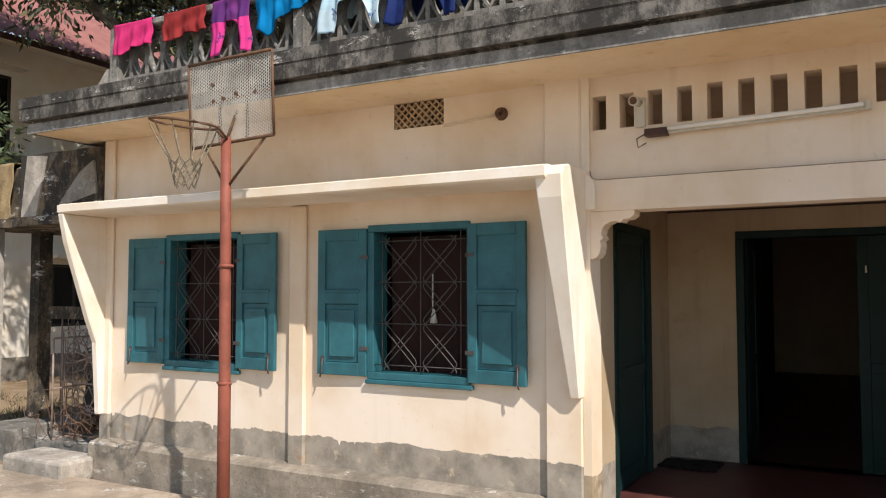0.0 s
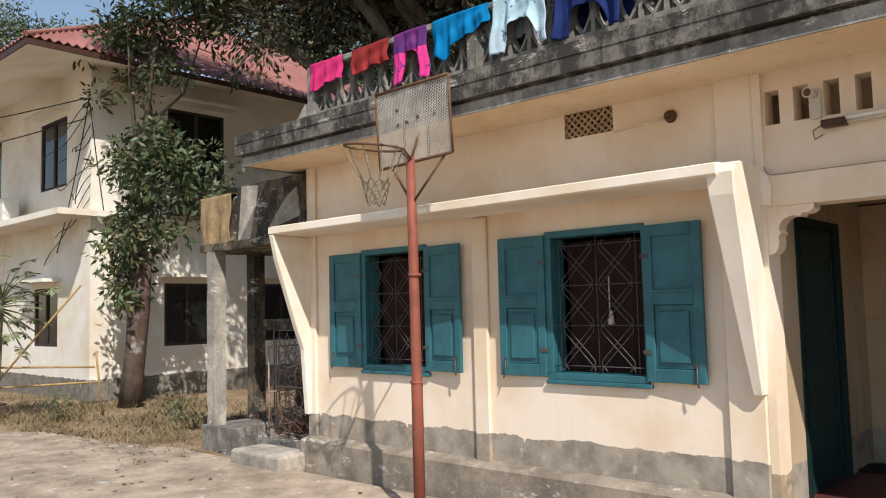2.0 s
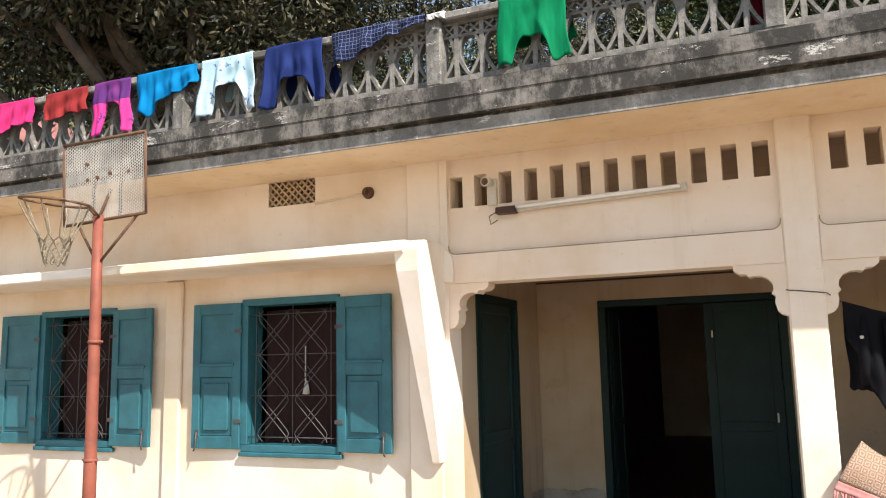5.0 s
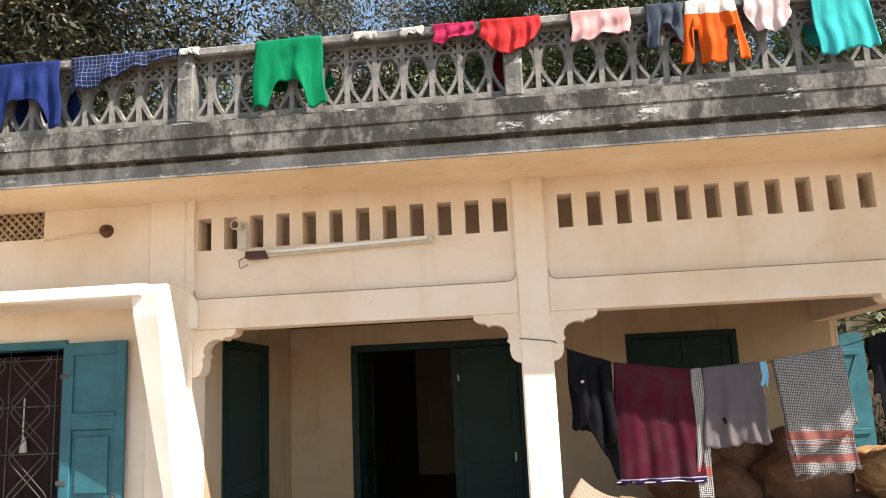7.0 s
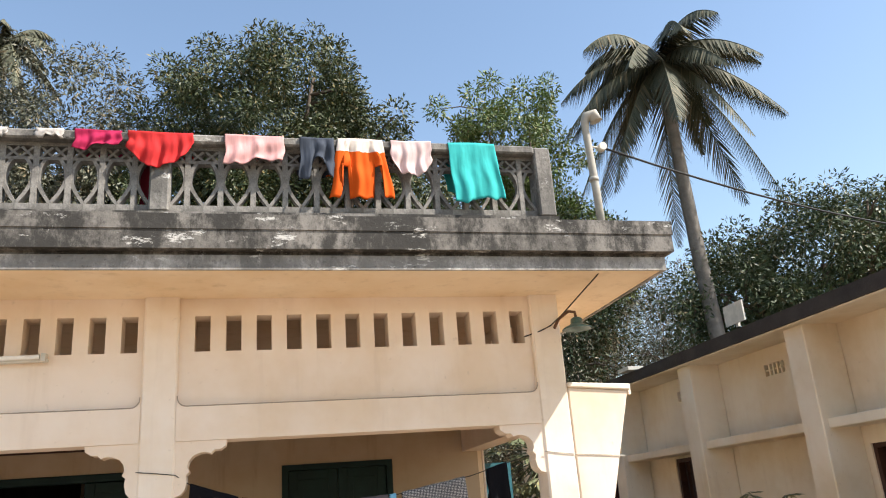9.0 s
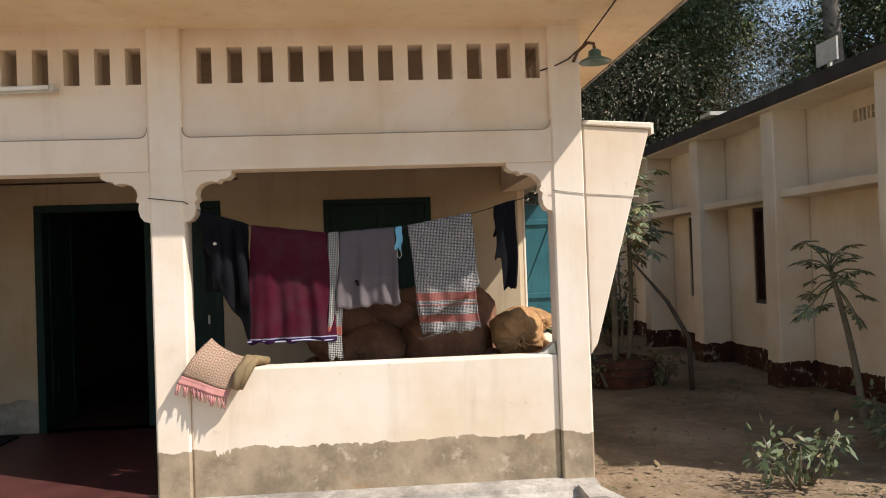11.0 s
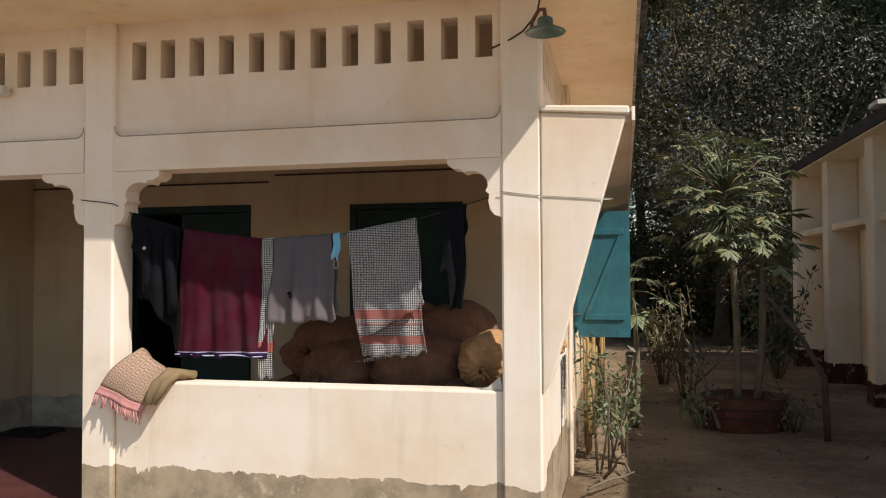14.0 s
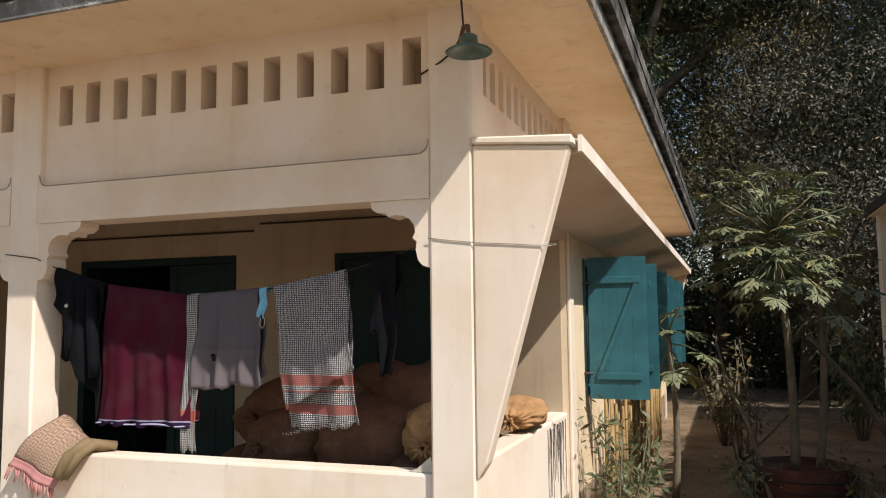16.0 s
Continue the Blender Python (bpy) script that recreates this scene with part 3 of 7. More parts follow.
ring("cornice_lower", 0.05, 0.02, 3.085, 3.175, concrete("cornice_band", (0.46, 0.435, 0.40), 0.50), "lower band of the cornice, streaked whitish concrete")
ring("cornice_groove", 0.071, 0.2, 3.175, 3.20, M_conc, "shadow groove of the cornice, black with mould")
ring("cornice_cap", -0.007, 0.06, 3.318, 3.4125, M_conc, "raised top strip of the cornice, black with mould")
ring("cornice_upper", 0.0, 0.22, 3.20, 3.41, M_conc, "upper band of the cornice, grey concrete black with mould")

# ---- roof railing ----
rail = thing("roof_railing", (-2.3, 0.02, 3.36), "weathered grey cast concrete roof railing with hourglass balusters", "railing")
POSTS = [-7.30, -4.98, -2.53, -0.15, 2.60]
bm = bmesh.new()
box(bm, -7.38, -0.06, 3.36, 2.68, 0.12, 3.685)
part("kerb", bm, M_conc, rail)
for a, c in zip(POSTS, POSTS[1:]):
    bm = bmesh.new()
    box(bm, a + 0.065, -0.075, 4.185, c - 0.065, 0.115, 4.25)
    bevel(bm, 0.012)
    part("coping", bm, M_rail, rail)
for x in POSTS:
    bm = bmesh.new()
    box(bm, x - 0.065, -0.065, 3.685, x + 0.065, 0.105, 4.245)
    bevel(bm, 0.012)
    part("post", bm, M_rail, rail)


def piece(name, bm):
    """A small mesh of railing concrete, to be shared by alike pieces."""
    bmesh.ops.recalc_face_normals(bm, faces=bm.faces)
    me = bpy.data.meshes.new(name)
    bm.to_mesh(me)
    bm.free()
    me.materials.append(M_rail)
    return me


def baluster_meshes(w):
    """One cast unit: an upright, arcs that spread from it to both sides, bands, and crosses above."""
    out = []
    bm = bmesh.new()
    box(bm, -0.019, -0.022, 0.0, 0.019, 0.047, 0.475)
    out.append(piece("baluster", bm))
    for z0, z1, d in ((0.02, 0.065, 0.0), (0.375, 0.397, 0.002), (0.475, 0.50, 0.0)):
        bm = bmesh.new()
        box(bm, -w / 2, -0.02 + d, z0, w / 2, 0.045 - d, z1)
        out.append(piece("band", bm))
    for s in (-1, 1):
        def at(f):
            o = (w / 2 - 0.014) * ((0.55 - f) / 0.55) ** 1.45 if f < 0.55 else 0.42 * (w / 2) * ((f - 0.55) / 0.45) ** 2.4
            return s * (0.014 + o), 0.065 + 0.315 * f
        arc = [at(i / 9) for i in range(10)]
        bm = bmesh.new()
        prism(bm, [(x - 0.0135, z) for x, z in arc] + [(x + 0.0135, z) for x, z in reversed(arc)], "y", -0.018, 0.043)
        out.append(piece("arc", bm))
        bm = bmesh.new()
        prism(bm, [(s * 0.02, 0.40), (s * 0.035, 0.395), (s * (w / 2), 0.462), (s * (w / 2 - 0.015), 0.475)], "y", -0.015, 0.04)
        out.append(piece("cross_bar", bm))
        bm = bmesh.new()
        prism(bm, [(s * 0.03, 0.475), (s * 0.015, 0.465), (s * (w / 2 - 0.01), 0.393), (s * (w / 2), 0.405)], "y", -0.0115, 0.038)
        out.append(piece("cross_bar", bm))
    return out


for a, c in zip(POSTS, POSTS[1:]):
    L = c - a - 0.13
    n = round(L / 0.212)
    meshes = baluster_meshes(L / n)
    for i in range(n):
        o = new("baluster", meshes[0])
        o.parent = rail
        o.location = (a + 0.065 + (i + 0.5) * L / n + 2.3, 0.0, 3.685 - 3.36)
        for me in meshes[1:]:
            q = new(me.name.split(".")[0], me)
            q.parent = o
# stub of the return rail at the west end
bm = bmesh.new()
prism(bm, [(-7.36, 3.36), (-7.36, 3.86), (-7.46, 3.86), (-7.75, 3.55), (-7.75, 3.36)], "y", -0.02, 0.10)
part("end_stub", bm, M_conc_pale, rail)


# ---- sloping hoods round the windows ----
def hood_front():
    h = thing("window_hood", (-5.0, -0.2, 2.4), "white-edged plaster hood with tapering side fins framing two windows", "window hood", "", "structure")
    bm = bmesh.new()
    prism(bm, [(0.03, 2.37), (0.03, 2.475), (-0.45, 2.468), (-0.50, 2.453), (-0.50, 2.388), (-0.475, 2.375)], "x", -7.49, -2.60)
    part("top_slab", bm, M_white, h)
    bm = bmesh.new()
    x0, x1 = -2.685, -2.49
    prof = [(0.03, 2.478), (-0.34, 2.474), (-0.445, 2.457), (-0.475, 2.395), (-0.455, 2.25), (-0.07, 0.92), (0.03, 0.92)]
    prism(bm, prof, "x", x0, x1)
    for v in bm.verts:
        if v.co.x < x0 + 0.01:
            v.co.x += 0.085 * (2.46 - v.co.z) / 1.54
        else:
            v.co.x -= 0.036 * (2.46 - v.co.z) / 1.54
    bevel(bm, 0.010)
    part("side_fin", bm, M_white, h)
    bm = bmesh.new()
    prism(bm, [(0.03, 2.3695), (-0.497, 2.3745), (-0.435, 2.10), (-0.18, 1.35), (-0.10, 1.15), (-0.05, 0.45), (0.03, 0.45)], "x", -7.49, -7.41)
    bevel(bm, 0.01)
    part("side_fin", bm, M_white, h)


def hood_side():
    h = thing("side_window_hood", (2.85, 3.0, 2.4), "cream plaster hood with tapering fin along the side windows", "window hood", "", "structure")
    bm = bmesh.new()
    prism(bm, [(2.606, 2.424), (3.057, 2.387), (2.655, 0.975), (2.606, 0.90)], "y", 0.0, 0.10)
    bevel(bm, 0.008)
    part("fin", bm, M_wall, h)
    bm = bmesh.new()
    prism(bm, [(2.606, 2.425), (2.606, 2.458), (3.074, 2.432), (3.074, 2.388)], "y", -0.016, 0.10)
    bevel(bm, 0.008)
    part("fin_cap", bm, M_white, h)
    bm = bmesh.new()
    prism(bm, [(2.59, 2.45), (3.085, 2.435), (3.085, 2.37), (3.06, 2.36), (2.59, 2.24)], "y", 0.102, YB)
    part("slab", bm, M_wall, h)
    bm = bmesh.new()
    prism(bm, [(3.087, 2.44), (3.105, 2.44), (3.105, 2.365), (3.087, 2.365)], "y", 0.05, YB)
    part("lip", bm, M_white, h)
    bm = bmesh.new()
    prism(bm, [(2.59, 2.236), (3.04, 2.352), (2.66, 0.98), (2.59, 0.9)], "y", YB - 0.15, YB - 0.03)
    part("fin", bm, M_wall, h)


hood_front()
hood_side()

# rounded shoulder between hood and lintel
bm = bmesh.new()
pts = [(-2.545, 2.40)] + [(-2.545 + 0.12 * math.sin(a), 2.34 + 0.12 * math.cos(a)) for a in np.linspace(0, math.pi / 2, 7)] + [(-2.425, 2.20), (-2.545, 2.20)]
prism(bm, pts, "y", -0.03, 0.002)
tagged(part("shoulder", bm, M_white), "rounded plaster shoulder beside the hood", "moulding", "", "structure")


# corbels in the corners of the openings
def corbel(x, s, z=2.19):
    o = [(0, 0), (0.34, 0), (0.335, -0.035), (0.30, -0.06), (0.255, -0.062), (0.235, -0.085), (0.20, -0.075), (0.16, -0.078), (0.118, -0.096), (0.09, -0.13), (0.082, -0.17), (0.098, -0.198),
         (0.074, -0.218), (0.08, -0.262), (0.068, -0.312), (0.042, -0.342), (0, -0.355)]
    bm = bmesh.new()
    prism(bm, [(x + s * u * 0.9, z - 0.001 + v * 0.92) for u, v in o], "y", 0.012, 0.15)
    tagged(part("corbel", bm, M_wall), "scalloped cream plaster corbel under the lintel", "corbel", "corbels of the openings", "structure")


for x, s in ((-2.47, 1), (-0.213, -1), (0.0, 1), (2.39, -1)):
    corbel(x, s)

# lattice vent
vent = thing("lattice_vent", (-3.85, 0.1, 2.92), "small rusty lattice ventilation grille in the plaster wall", "vent", "", "structure")
bm = bmesh.new()
for i in range(-7, 12):
    for s in (-1, 1):
        xa = -4.08 + i * 0.062 if s > 0 else -3.63 - i * 0.062
        za, zb, xb = 2.92, 3.14, xa + s * 0.22
        lo, hi = -4.08, -3.63
        p, q = [xa, za], [xb, zb]
        if s > 0:
            if q[0] > hi: q = [hi, za + (hi - xa)]
            if p[0] < lo: p = [lo, za + (lo - xa)]
        else:
            if q[0] < lo: q = [lo, za + (xa - lo)]
            if p[0] > hi: p = [hi, za + (xa - hi)]
        if abs(p[0] - q[0]) > 0.01 and p[1] < 3.14:
            prism(bm, [(p[0] - 0.0115, p[1]), (p[0] + 0.0115, p[1]), (q[0] + 0.0115, q[1]), (q[0] - 0.0115, q[1])], "y", 0.035 + 0.004 * s, 0.075)
part("lattice", bm, mottled("browned_plaster", (0.48, 0.35, 0.23), 0.9, 0.35, 9.0, 50.0, 0.003), vent)
# added black sheet standing in for the dark behind the lattice
bm = bmesh.new()
box(bm, -4.079, 0.14, 2.921, -3.631, 0.15, 3.139)
part("shade_backing", bm, M_black, vent)


# ---- front windows ----
def shutter_leaf(win, hinge, side, width, angle):
    """A panelled leaf folded back; hinge x, side -1/+1 to which it lies, angle it stands off the wall."""
    z0, z1, t = 0.975, 2.145, 0.034
    def frame_boxes(bm, list_):
        for u0, v0, u1, v1, d0, d1 in list_:
            vs = box(bm, u0, d0, v0, u1, d1, v1)
    m = Matrix.Translation((hinge, 0.018, 0)) @ Matrix.Rotation(-side * radians(angle), 4, "Z") @ Matrix.Diagonal((side, 1, 1, 1))
    def add(name, boxes, mat, parent, bev=0.004, label=""):
        bm = bmesh.new()
        frame_boxes(bm, boxes)
        if bev:
            bevel(bm, bev)
        bmesh.ops.transform(bm, matrix=m, verts=bm.verts)
        return part(name, bm, mat, parent, label)
    w = width
    leaf = add("shutter", [(0, z0, 0.075, z1, -t, 0), (w - 0.075, z0, w, z1, -t, 0), (0.075, z1 - 0.09, w - 0.075, z1, -t, 0), (0.075, z0, w - 0.075, z0 + 0.10, -t, 0),
                           (0.075, 1.545, w - 0.075, 1.645, -t, 0)], M_teal, win, label="teal painted panelled shutter, folded open")
    add("panel", [(0.075, 1.645, w - 0.075, z1 - 0.09, -t * 0.55, -0.006)], M_teal, leaf, 0)
    add("panel", [(0.075, z0 + 0.10, w - 0.075, 1.545, -t * 0.5, -0.006), (0.115, z0 + 0.145, w - 0.115, 1.50, -t * 1.0, -0.008)], M_teal, leaf, 0.006)
    add("moulding", [(0.06, 1.636, w - 0.06, 1.656, -t - 0.012, -t + 0.002)], M_teal, leaf, 0.003)
    add("hinge", [(-0.02, 1.18, 0.05, 1.21, -t - 0.006, -t + 0.001), (-0.02, 1.90, 0.05, 1.93, -t - 0.006, -t + 0.001)], M_iron, leaf, 0)
    bm = bmesh.new()
    tube(bm, [(w - 0.06, -t - 0.01, z0 + 0.13), (w - 0.06, -t - 0.018, z0 + 0.02), (w - 0.045, -t - 0.02, z0 - 0.02)], 0.007, 6)
    box(bm, w - 0.075, -t - 0.008, z0 + 0.10, w - 0.045, -t, z0 + 0.15)
    bmesh.ops.transform(bm, matrix=m, verts=bm.verts)
    part("bolt", bm, M_iron, leaf)


def front_window(xc, name, shown):
    win = thing(name, (xc, 0, 0.96), "teal framed window with iron grille and open shutters", "window", "windows of the front room", "structure")
    bm = bmesh.new()
    x0, x1, z0, z1 = xc - 0.455, xc + 0.455, 0.955, 2.17
    for q in ((x0, z0 + 0.055, x0 + 0.06, z1 - 0.055), (x1 - 0.022, z0 + 0.055, x1, z1 - 0.055), (x0, z0, x1, z0 + 0.055), (x0, z1 - 0.055, x1, z1)):
        box(bm, q[0], 0.004, q[1], q[2], 0.205, q[3])
    bevel(bm, 0.004)
    part("window_frame", bm, M_teal, win)
    bm = bmesh.new()
    box(bm, x0 - 0.01, -0.012, z0 - 0.035, x1 + 0.03, 0.029, z0 - 0.001)
    bevel(bm, 0.006)
    part("window_sill", bm, M_teal, win)
    g0, g1, h0, h1 = xc - 0.39, xc + 0.43, 1.015, 2.11
    bm = bmesh.new()
    y = 0.03
    for f in (0.05, 0.345, 0.64, 0.935):
        z = h0 + (h1 - h0) * f
        tube(bm, [(g0 - 0.01, y, z), (g1 + 0.01, y, z)], 0.0045, 5)
    for x in (g0 + 0.06, (g0 + g1) / 2, g1 - 0.06):
        tube(bm, [(x, y + 0.004, h0 - 0.005), (x, y + 0.004, h1 + 0.005)], 0.0045, 5)
    part("bar", bm, M_iron, win, "grey iron window bars")
    bm = bmesh.new()
    row = (h1 - h0) * 0.295
    rx = (g1 - g0 - 0.12) / 4 - 0.012
    for ci in range(2):
        cx = g0 + 0.06 + (ci + 0.5) * (g1 - g0 - 0.12) / 2
        for s in (-1, 1):
            for k in (-0.030, 0.030):
                pts = []
                for q in range(49):
                    z = h0 + 0.02 + (h1 - h0 - 0.06) * q / 48
                    ph_ = math.pi * (z - k - h0 - (h1 - h0) * 0.05 - row / 2) / row
                    pts.append((cx + s * rx * 0.6366 * math.asin(0.985 * math.sin(ph_)), y - 0.008 - 0.002 * s, z))
                tube(bm, pts, 0.0042, 4, caps=False)
    part("lattice", bm, M_iron, win, "diagonal iron lattice of the grille")
    shutter_leaf(win, xc - 0.455, -1, 0.472, shown[0])
    shutter_leaf(win, xc + 0.455, 1, 0.475, shown[1])
    return win


front_window(WIN[0][0], "window_1", (2.0, 4.5))
front_window(WIN[1][0], "window_2", (1.5, 4.0))


bm = bmesh.new()
bmesh.ops.create_grid(bm, x_segments=10, y_segments=8, size=0.5)
for v in bm.verts:
    v.co = Vector((-2.24 + v.co.x * 0.5, 1.95 + v.co.y * 0.36, 0.142 + 0.035 * max(0.0, noise.noise(v.co * 5))))
mat_ = part("doormat", bm, mottled("black_sacking", (0.012, 0.010, 0.010), 0.95, 0.3))
mat_.modifiers.new("thickness", "SOLIDIFY").thickness = 0.012
tagged(mat_, "crumpled black doormat in the veranda's corner", "doormat")


# ---- doors and window of the veranda ----
def panel_leaf(name, parent, ax, a0, a1, z0, z1, d0, d1, mat, label=""):
    """A panelled door leaf lying along x (ax 'x', d in y) or along y (ax 'y', d in x)."""
    def boxes(list_):
        bm = bmesh.new()
        for u0, v0, u1, v1, e0, e1 in list_:
            if ax == "x":
                box(bm, u0, e0, v0, u1, e1, v1)
            else:
                box(bm, e0, u0, v0, e1, u1, v1)
        return bm
    s = 0.085
    zm = z0 + (z1 - z0) * 0.42
    dm = (d0 + d1) / 2
    bm = boxes([(a0, z0, a0 + s, z1, d0, d1), (a1 - s, z0, a1, z1, d0, d1), (a0 + s, z0, a1 - s, z0 + 0.14, d0, d1), (a0 + s, z1 - s, a1 - s, z1, d0, d1), (a0 + s, zm, a1 - s, zm + s, d0, d1)])
    bevel(bm, 0.004)
    leaf = part(name, bm, mat, parent, label)
    for v0, v1 in ((z0 + 0.14, zm), (zm + s, z1 - s)):
        part("panel", boxes([(a0 + s, v0, a1 - s, v1, dm - 0.006, dm + 0.006), (a0 + s + 0.05, v0 + 0.05, a1 - s - 0.05, v1 - 0.05, dm - 0.0115, dm + 0.0115)]), mat, leaf)
    return leaf


d1 = thing("door_1", (-1.05, 2.27, 0.13), "dark green double door, one leaf open to a dark room", "door", "", "structure")
bm = bmesh.new()
for q in ((-1.88, 0.13, -1.81, 2.115), (-0.29, 0.13, -0.22, 2.115), (-1.88, 2.115, -0.22, 2.18)):
    box(bm, q[0], 2.255, q[1], q[2], 2.40, q[3])
bevel(bm, 0.005)
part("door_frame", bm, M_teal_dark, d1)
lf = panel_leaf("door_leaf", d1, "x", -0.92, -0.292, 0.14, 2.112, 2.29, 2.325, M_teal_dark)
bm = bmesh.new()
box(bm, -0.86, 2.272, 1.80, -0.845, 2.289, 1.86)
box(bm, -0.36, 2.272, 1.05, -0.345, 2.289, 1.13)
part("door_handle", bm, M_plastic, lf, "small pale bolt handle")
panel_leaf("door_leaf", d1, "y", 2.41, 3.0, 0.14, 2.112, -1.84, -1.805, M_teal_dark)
d2 = thing("door_2", (-2.6, 1.1, 0.13), "dark teal panelled door on the veranda's side wall, shut", "door", "", "structure")
bm = bmesh.new()
for q in ((0.56, 0.13, 0.62, 2.11), (1.53, 0.13, 1.59, 2.11), (0.56, 2.11, 1.59, 2.17)):
    box(bm, -2.61, q[0], q[1], -2.465, q[2], q[3])
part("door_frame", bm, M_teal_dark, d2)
# leaf in a shaded copy of the teal paint
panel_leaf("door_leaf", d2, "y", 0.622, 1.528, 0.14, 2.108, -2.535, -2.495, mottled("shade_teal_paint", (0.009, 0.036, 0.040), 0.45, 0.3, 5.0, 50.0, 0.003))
w3 = thing("window_3", (1.22, 2.27, 1.02), "shut dark green wooden window shutters on the veranda's rear wall", "window", "", "structure")
bm = bmesh.new()
for q in ((0.72, 1.07, 0.775, 2.11), (1.665, 1.07, 1.72, 2.11), (0.72, 2.11, 1.72, 2.16), (0.72, 1.02, 1.72, 1.07)):
    box(bm, q[0], 2.255, q[1], q[2], 2.38, q[3])
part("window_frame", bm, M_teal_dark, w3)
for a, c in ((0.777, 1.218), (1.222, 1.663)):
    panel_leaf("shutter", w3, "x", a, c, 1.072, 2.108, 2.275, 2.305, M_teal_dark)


# ---- shutters of the side windows ----
def batten_leaf(win, y, yin):
    x0, x1, z0, z1 = 2.63, 3.09, 0.98, 2.105
    bm = bmesh.new()
    n = 4
    for i in range(n):
        a = x0 + (x1 - x0) * i / n
        box(bm, a + 0.0006, y, z0, a + (x1 - x0) / n - 0.0006, y + 0.024, z1)
    leaf = part("shutter", bm, M_teal, win, "teal batten shutter standing open")
    for z in (1.16, 1.92):
        bm = bmesh.new()
        box(bm, x0 + 0.06, y - 0.02, z - 0.028, x1 - 0.05, y - 0.0005, z + 0.028)
        bevel(bm, 0.004)
        part("batten", bm, M_teal, leaf)
    bm = bmesh.new()
    prism(bm, [(x0 + 0.07, 1.19), (x0 + 0.105, 1.19), (x1 - 0.06, 1.89), (x1 - 0.095, 1.89)], "y", y - 0.018, y - 0.0005)
    part("brace", bm, M_teal, leaf)
    bm = bmesh.new()
    tube(bm, [(x0 + 0.03, y - 0.01, z0 + 0.2), (2.57, y + 0.005, z0 + 0.2)], 0.008, 6)
    tube(bm, [(x0 + 0.03, y - 0.01, z1 - 0.2), (2.57, y + 0.005, z1 - 0.2)], 0.008, 6)
    part("hinge", bm, M_iron, leaf)


for n, (y0, y1) in enumerate(SIDEW):
    w = thing("window_%d" % (n + 4), (2.55, y0, 1.0), "side window with teal batten shutters standing open", "window", "windows of the side wall", "structure")
    bm = bmesh.new()
    for q in ((y0, 1.0, y0 + 0.05, 2.1), (y1 - 0.05, 1.0, y1, 2.1), (y0 + 0.05, 1.0, y1 - 0.05, 1.05), (y0 + 0.05, 2.05, y1 - 0.05, 2.1)):
        box(bm, 2.47, q[0], q[1], 2.60, q[2], q[3])
    part("window_frame", bm, M_teal, w)
    bm = bmesh.new()
    for k in range(1, 7):
        tube(bm, [(2.52, y0 + 0.05 + (y1 - y0 - 0.1) * k / 7, 1.045), (2.52, y0 + 0.05 + (y1 - y0 - 0.1) * k / 7, 2.055)], 0.008, 6)
    part("bar", bm, M_iron, w)
    batten_leaf(w, y0 - 0.03, y0)
    batten_leaf(w, y1 + 0.006, y1)


# ---- cloth ----
def drape(name, label, category, x0, x1, ztop, front, back, mat, y=0.02, depth=0.19, folds=3.0, amp=0.02, seed=0, nu=44, nv=22, tilt=0.0, group="", sag=0.0, ydir=0.0, flare=0.0, skew=0.0):
    """A cloth hung over a bar: front(u) and back(u) give the drop on both sides; depth is the bar's width, ydir the line's slant."""
    base = (x0, y, ztop)
    bm = bmesh.new()
    rng = random.Random(seed)
    ph = [rng.random() * 6.28 for _ in range(4)]
    rows = []
    prof = []
    for j in range(nv + 1):
        prof.append(("b", 1 - j / nv))
    for j in range(1, 4):
        prof.append(("t", j / 4))
    for j in range(nv + 1):
        prof.append(("f", j / nv))
    for kind, f in prof:
        row = []
        for i in range(nu + 1):
            u = i / nu
            x = x0 + (x1 - x0) * u
            zt = ztop + tilt * u - sag * 4 * u * (1 - u)
            w = math.sin(u * folds * 6.28 + ph[0]) + 0.5 * math.sin(u * folds * 11.3 + ph[1])
            if kind == "t":
                yy, zz, xx = y + depth * (0.5 - f), zt + 0.006 + 0.004 * w * 0.3, x
            else:
                drop = (front if kind == "f" else back)(u)
                g = f ** 0.8
                off = amp * g * w + 0.006 * math.sin(9 * f + 5 * u + ph[2])
                s = -1 if kind == "f" else 1
                yy = y + s * (depth * 0.5 + 0.008 + 0.01 * g) + off
                zz = zt - drop * f + 0.006 * math.sin(14 * u + ph[3]) * f
                xx = x + (u - 0.5) * flare * f + skew * f + 0.012 * f * math.sin(7 * f + ph[2])
            if kind != "t":
                zz -= 0.05 * drop * f * noise.noise((u * 7 + seed, seed, 0.0))
                yy -= s * amp * 0.55 * min(1.0, 2.5 * f) * (noise.noise((x * 9 + seed, 2.0 * seed, zz * 4)) + 0.6 * noise.noise((x * 22, seed, zz * 9)))
            row.append(bm.verts.new((xx, yy + ydir * (x - x0), zz)))
        rows.append(row)
    for a, b in zip(rows, rows[1:]):
        for i in range(nu):
            bm.faces.new((a[i], a[i + 1], b[i + 1], b[i])).smooth = True
    ob = part(name, bm, mat, None, base=base, fix=False)
    so = ob.modifiers.new("thickness", "SOLIDIFY")
    so.thickness, so.offset = 0.005, 0.0
    return tagged(ob, label, category, group)


def flat(d, wob=0.01, k=9):
    return lambda u: d + wob * math.sin(k * u)


def legs(d, arch, mid=0.5, half=0.24):
    """Long at both sides, cut away in an arch in the middle."""
    def f(u):
        t = abs(u - mid) / half
        return d - (arch * (1 - t ** 4) if t < 1 else 0.0)
    return f


def slant(a, b):
    return lambda u: a + (b - a) * u + 0.012 * math.sin(8 * u)


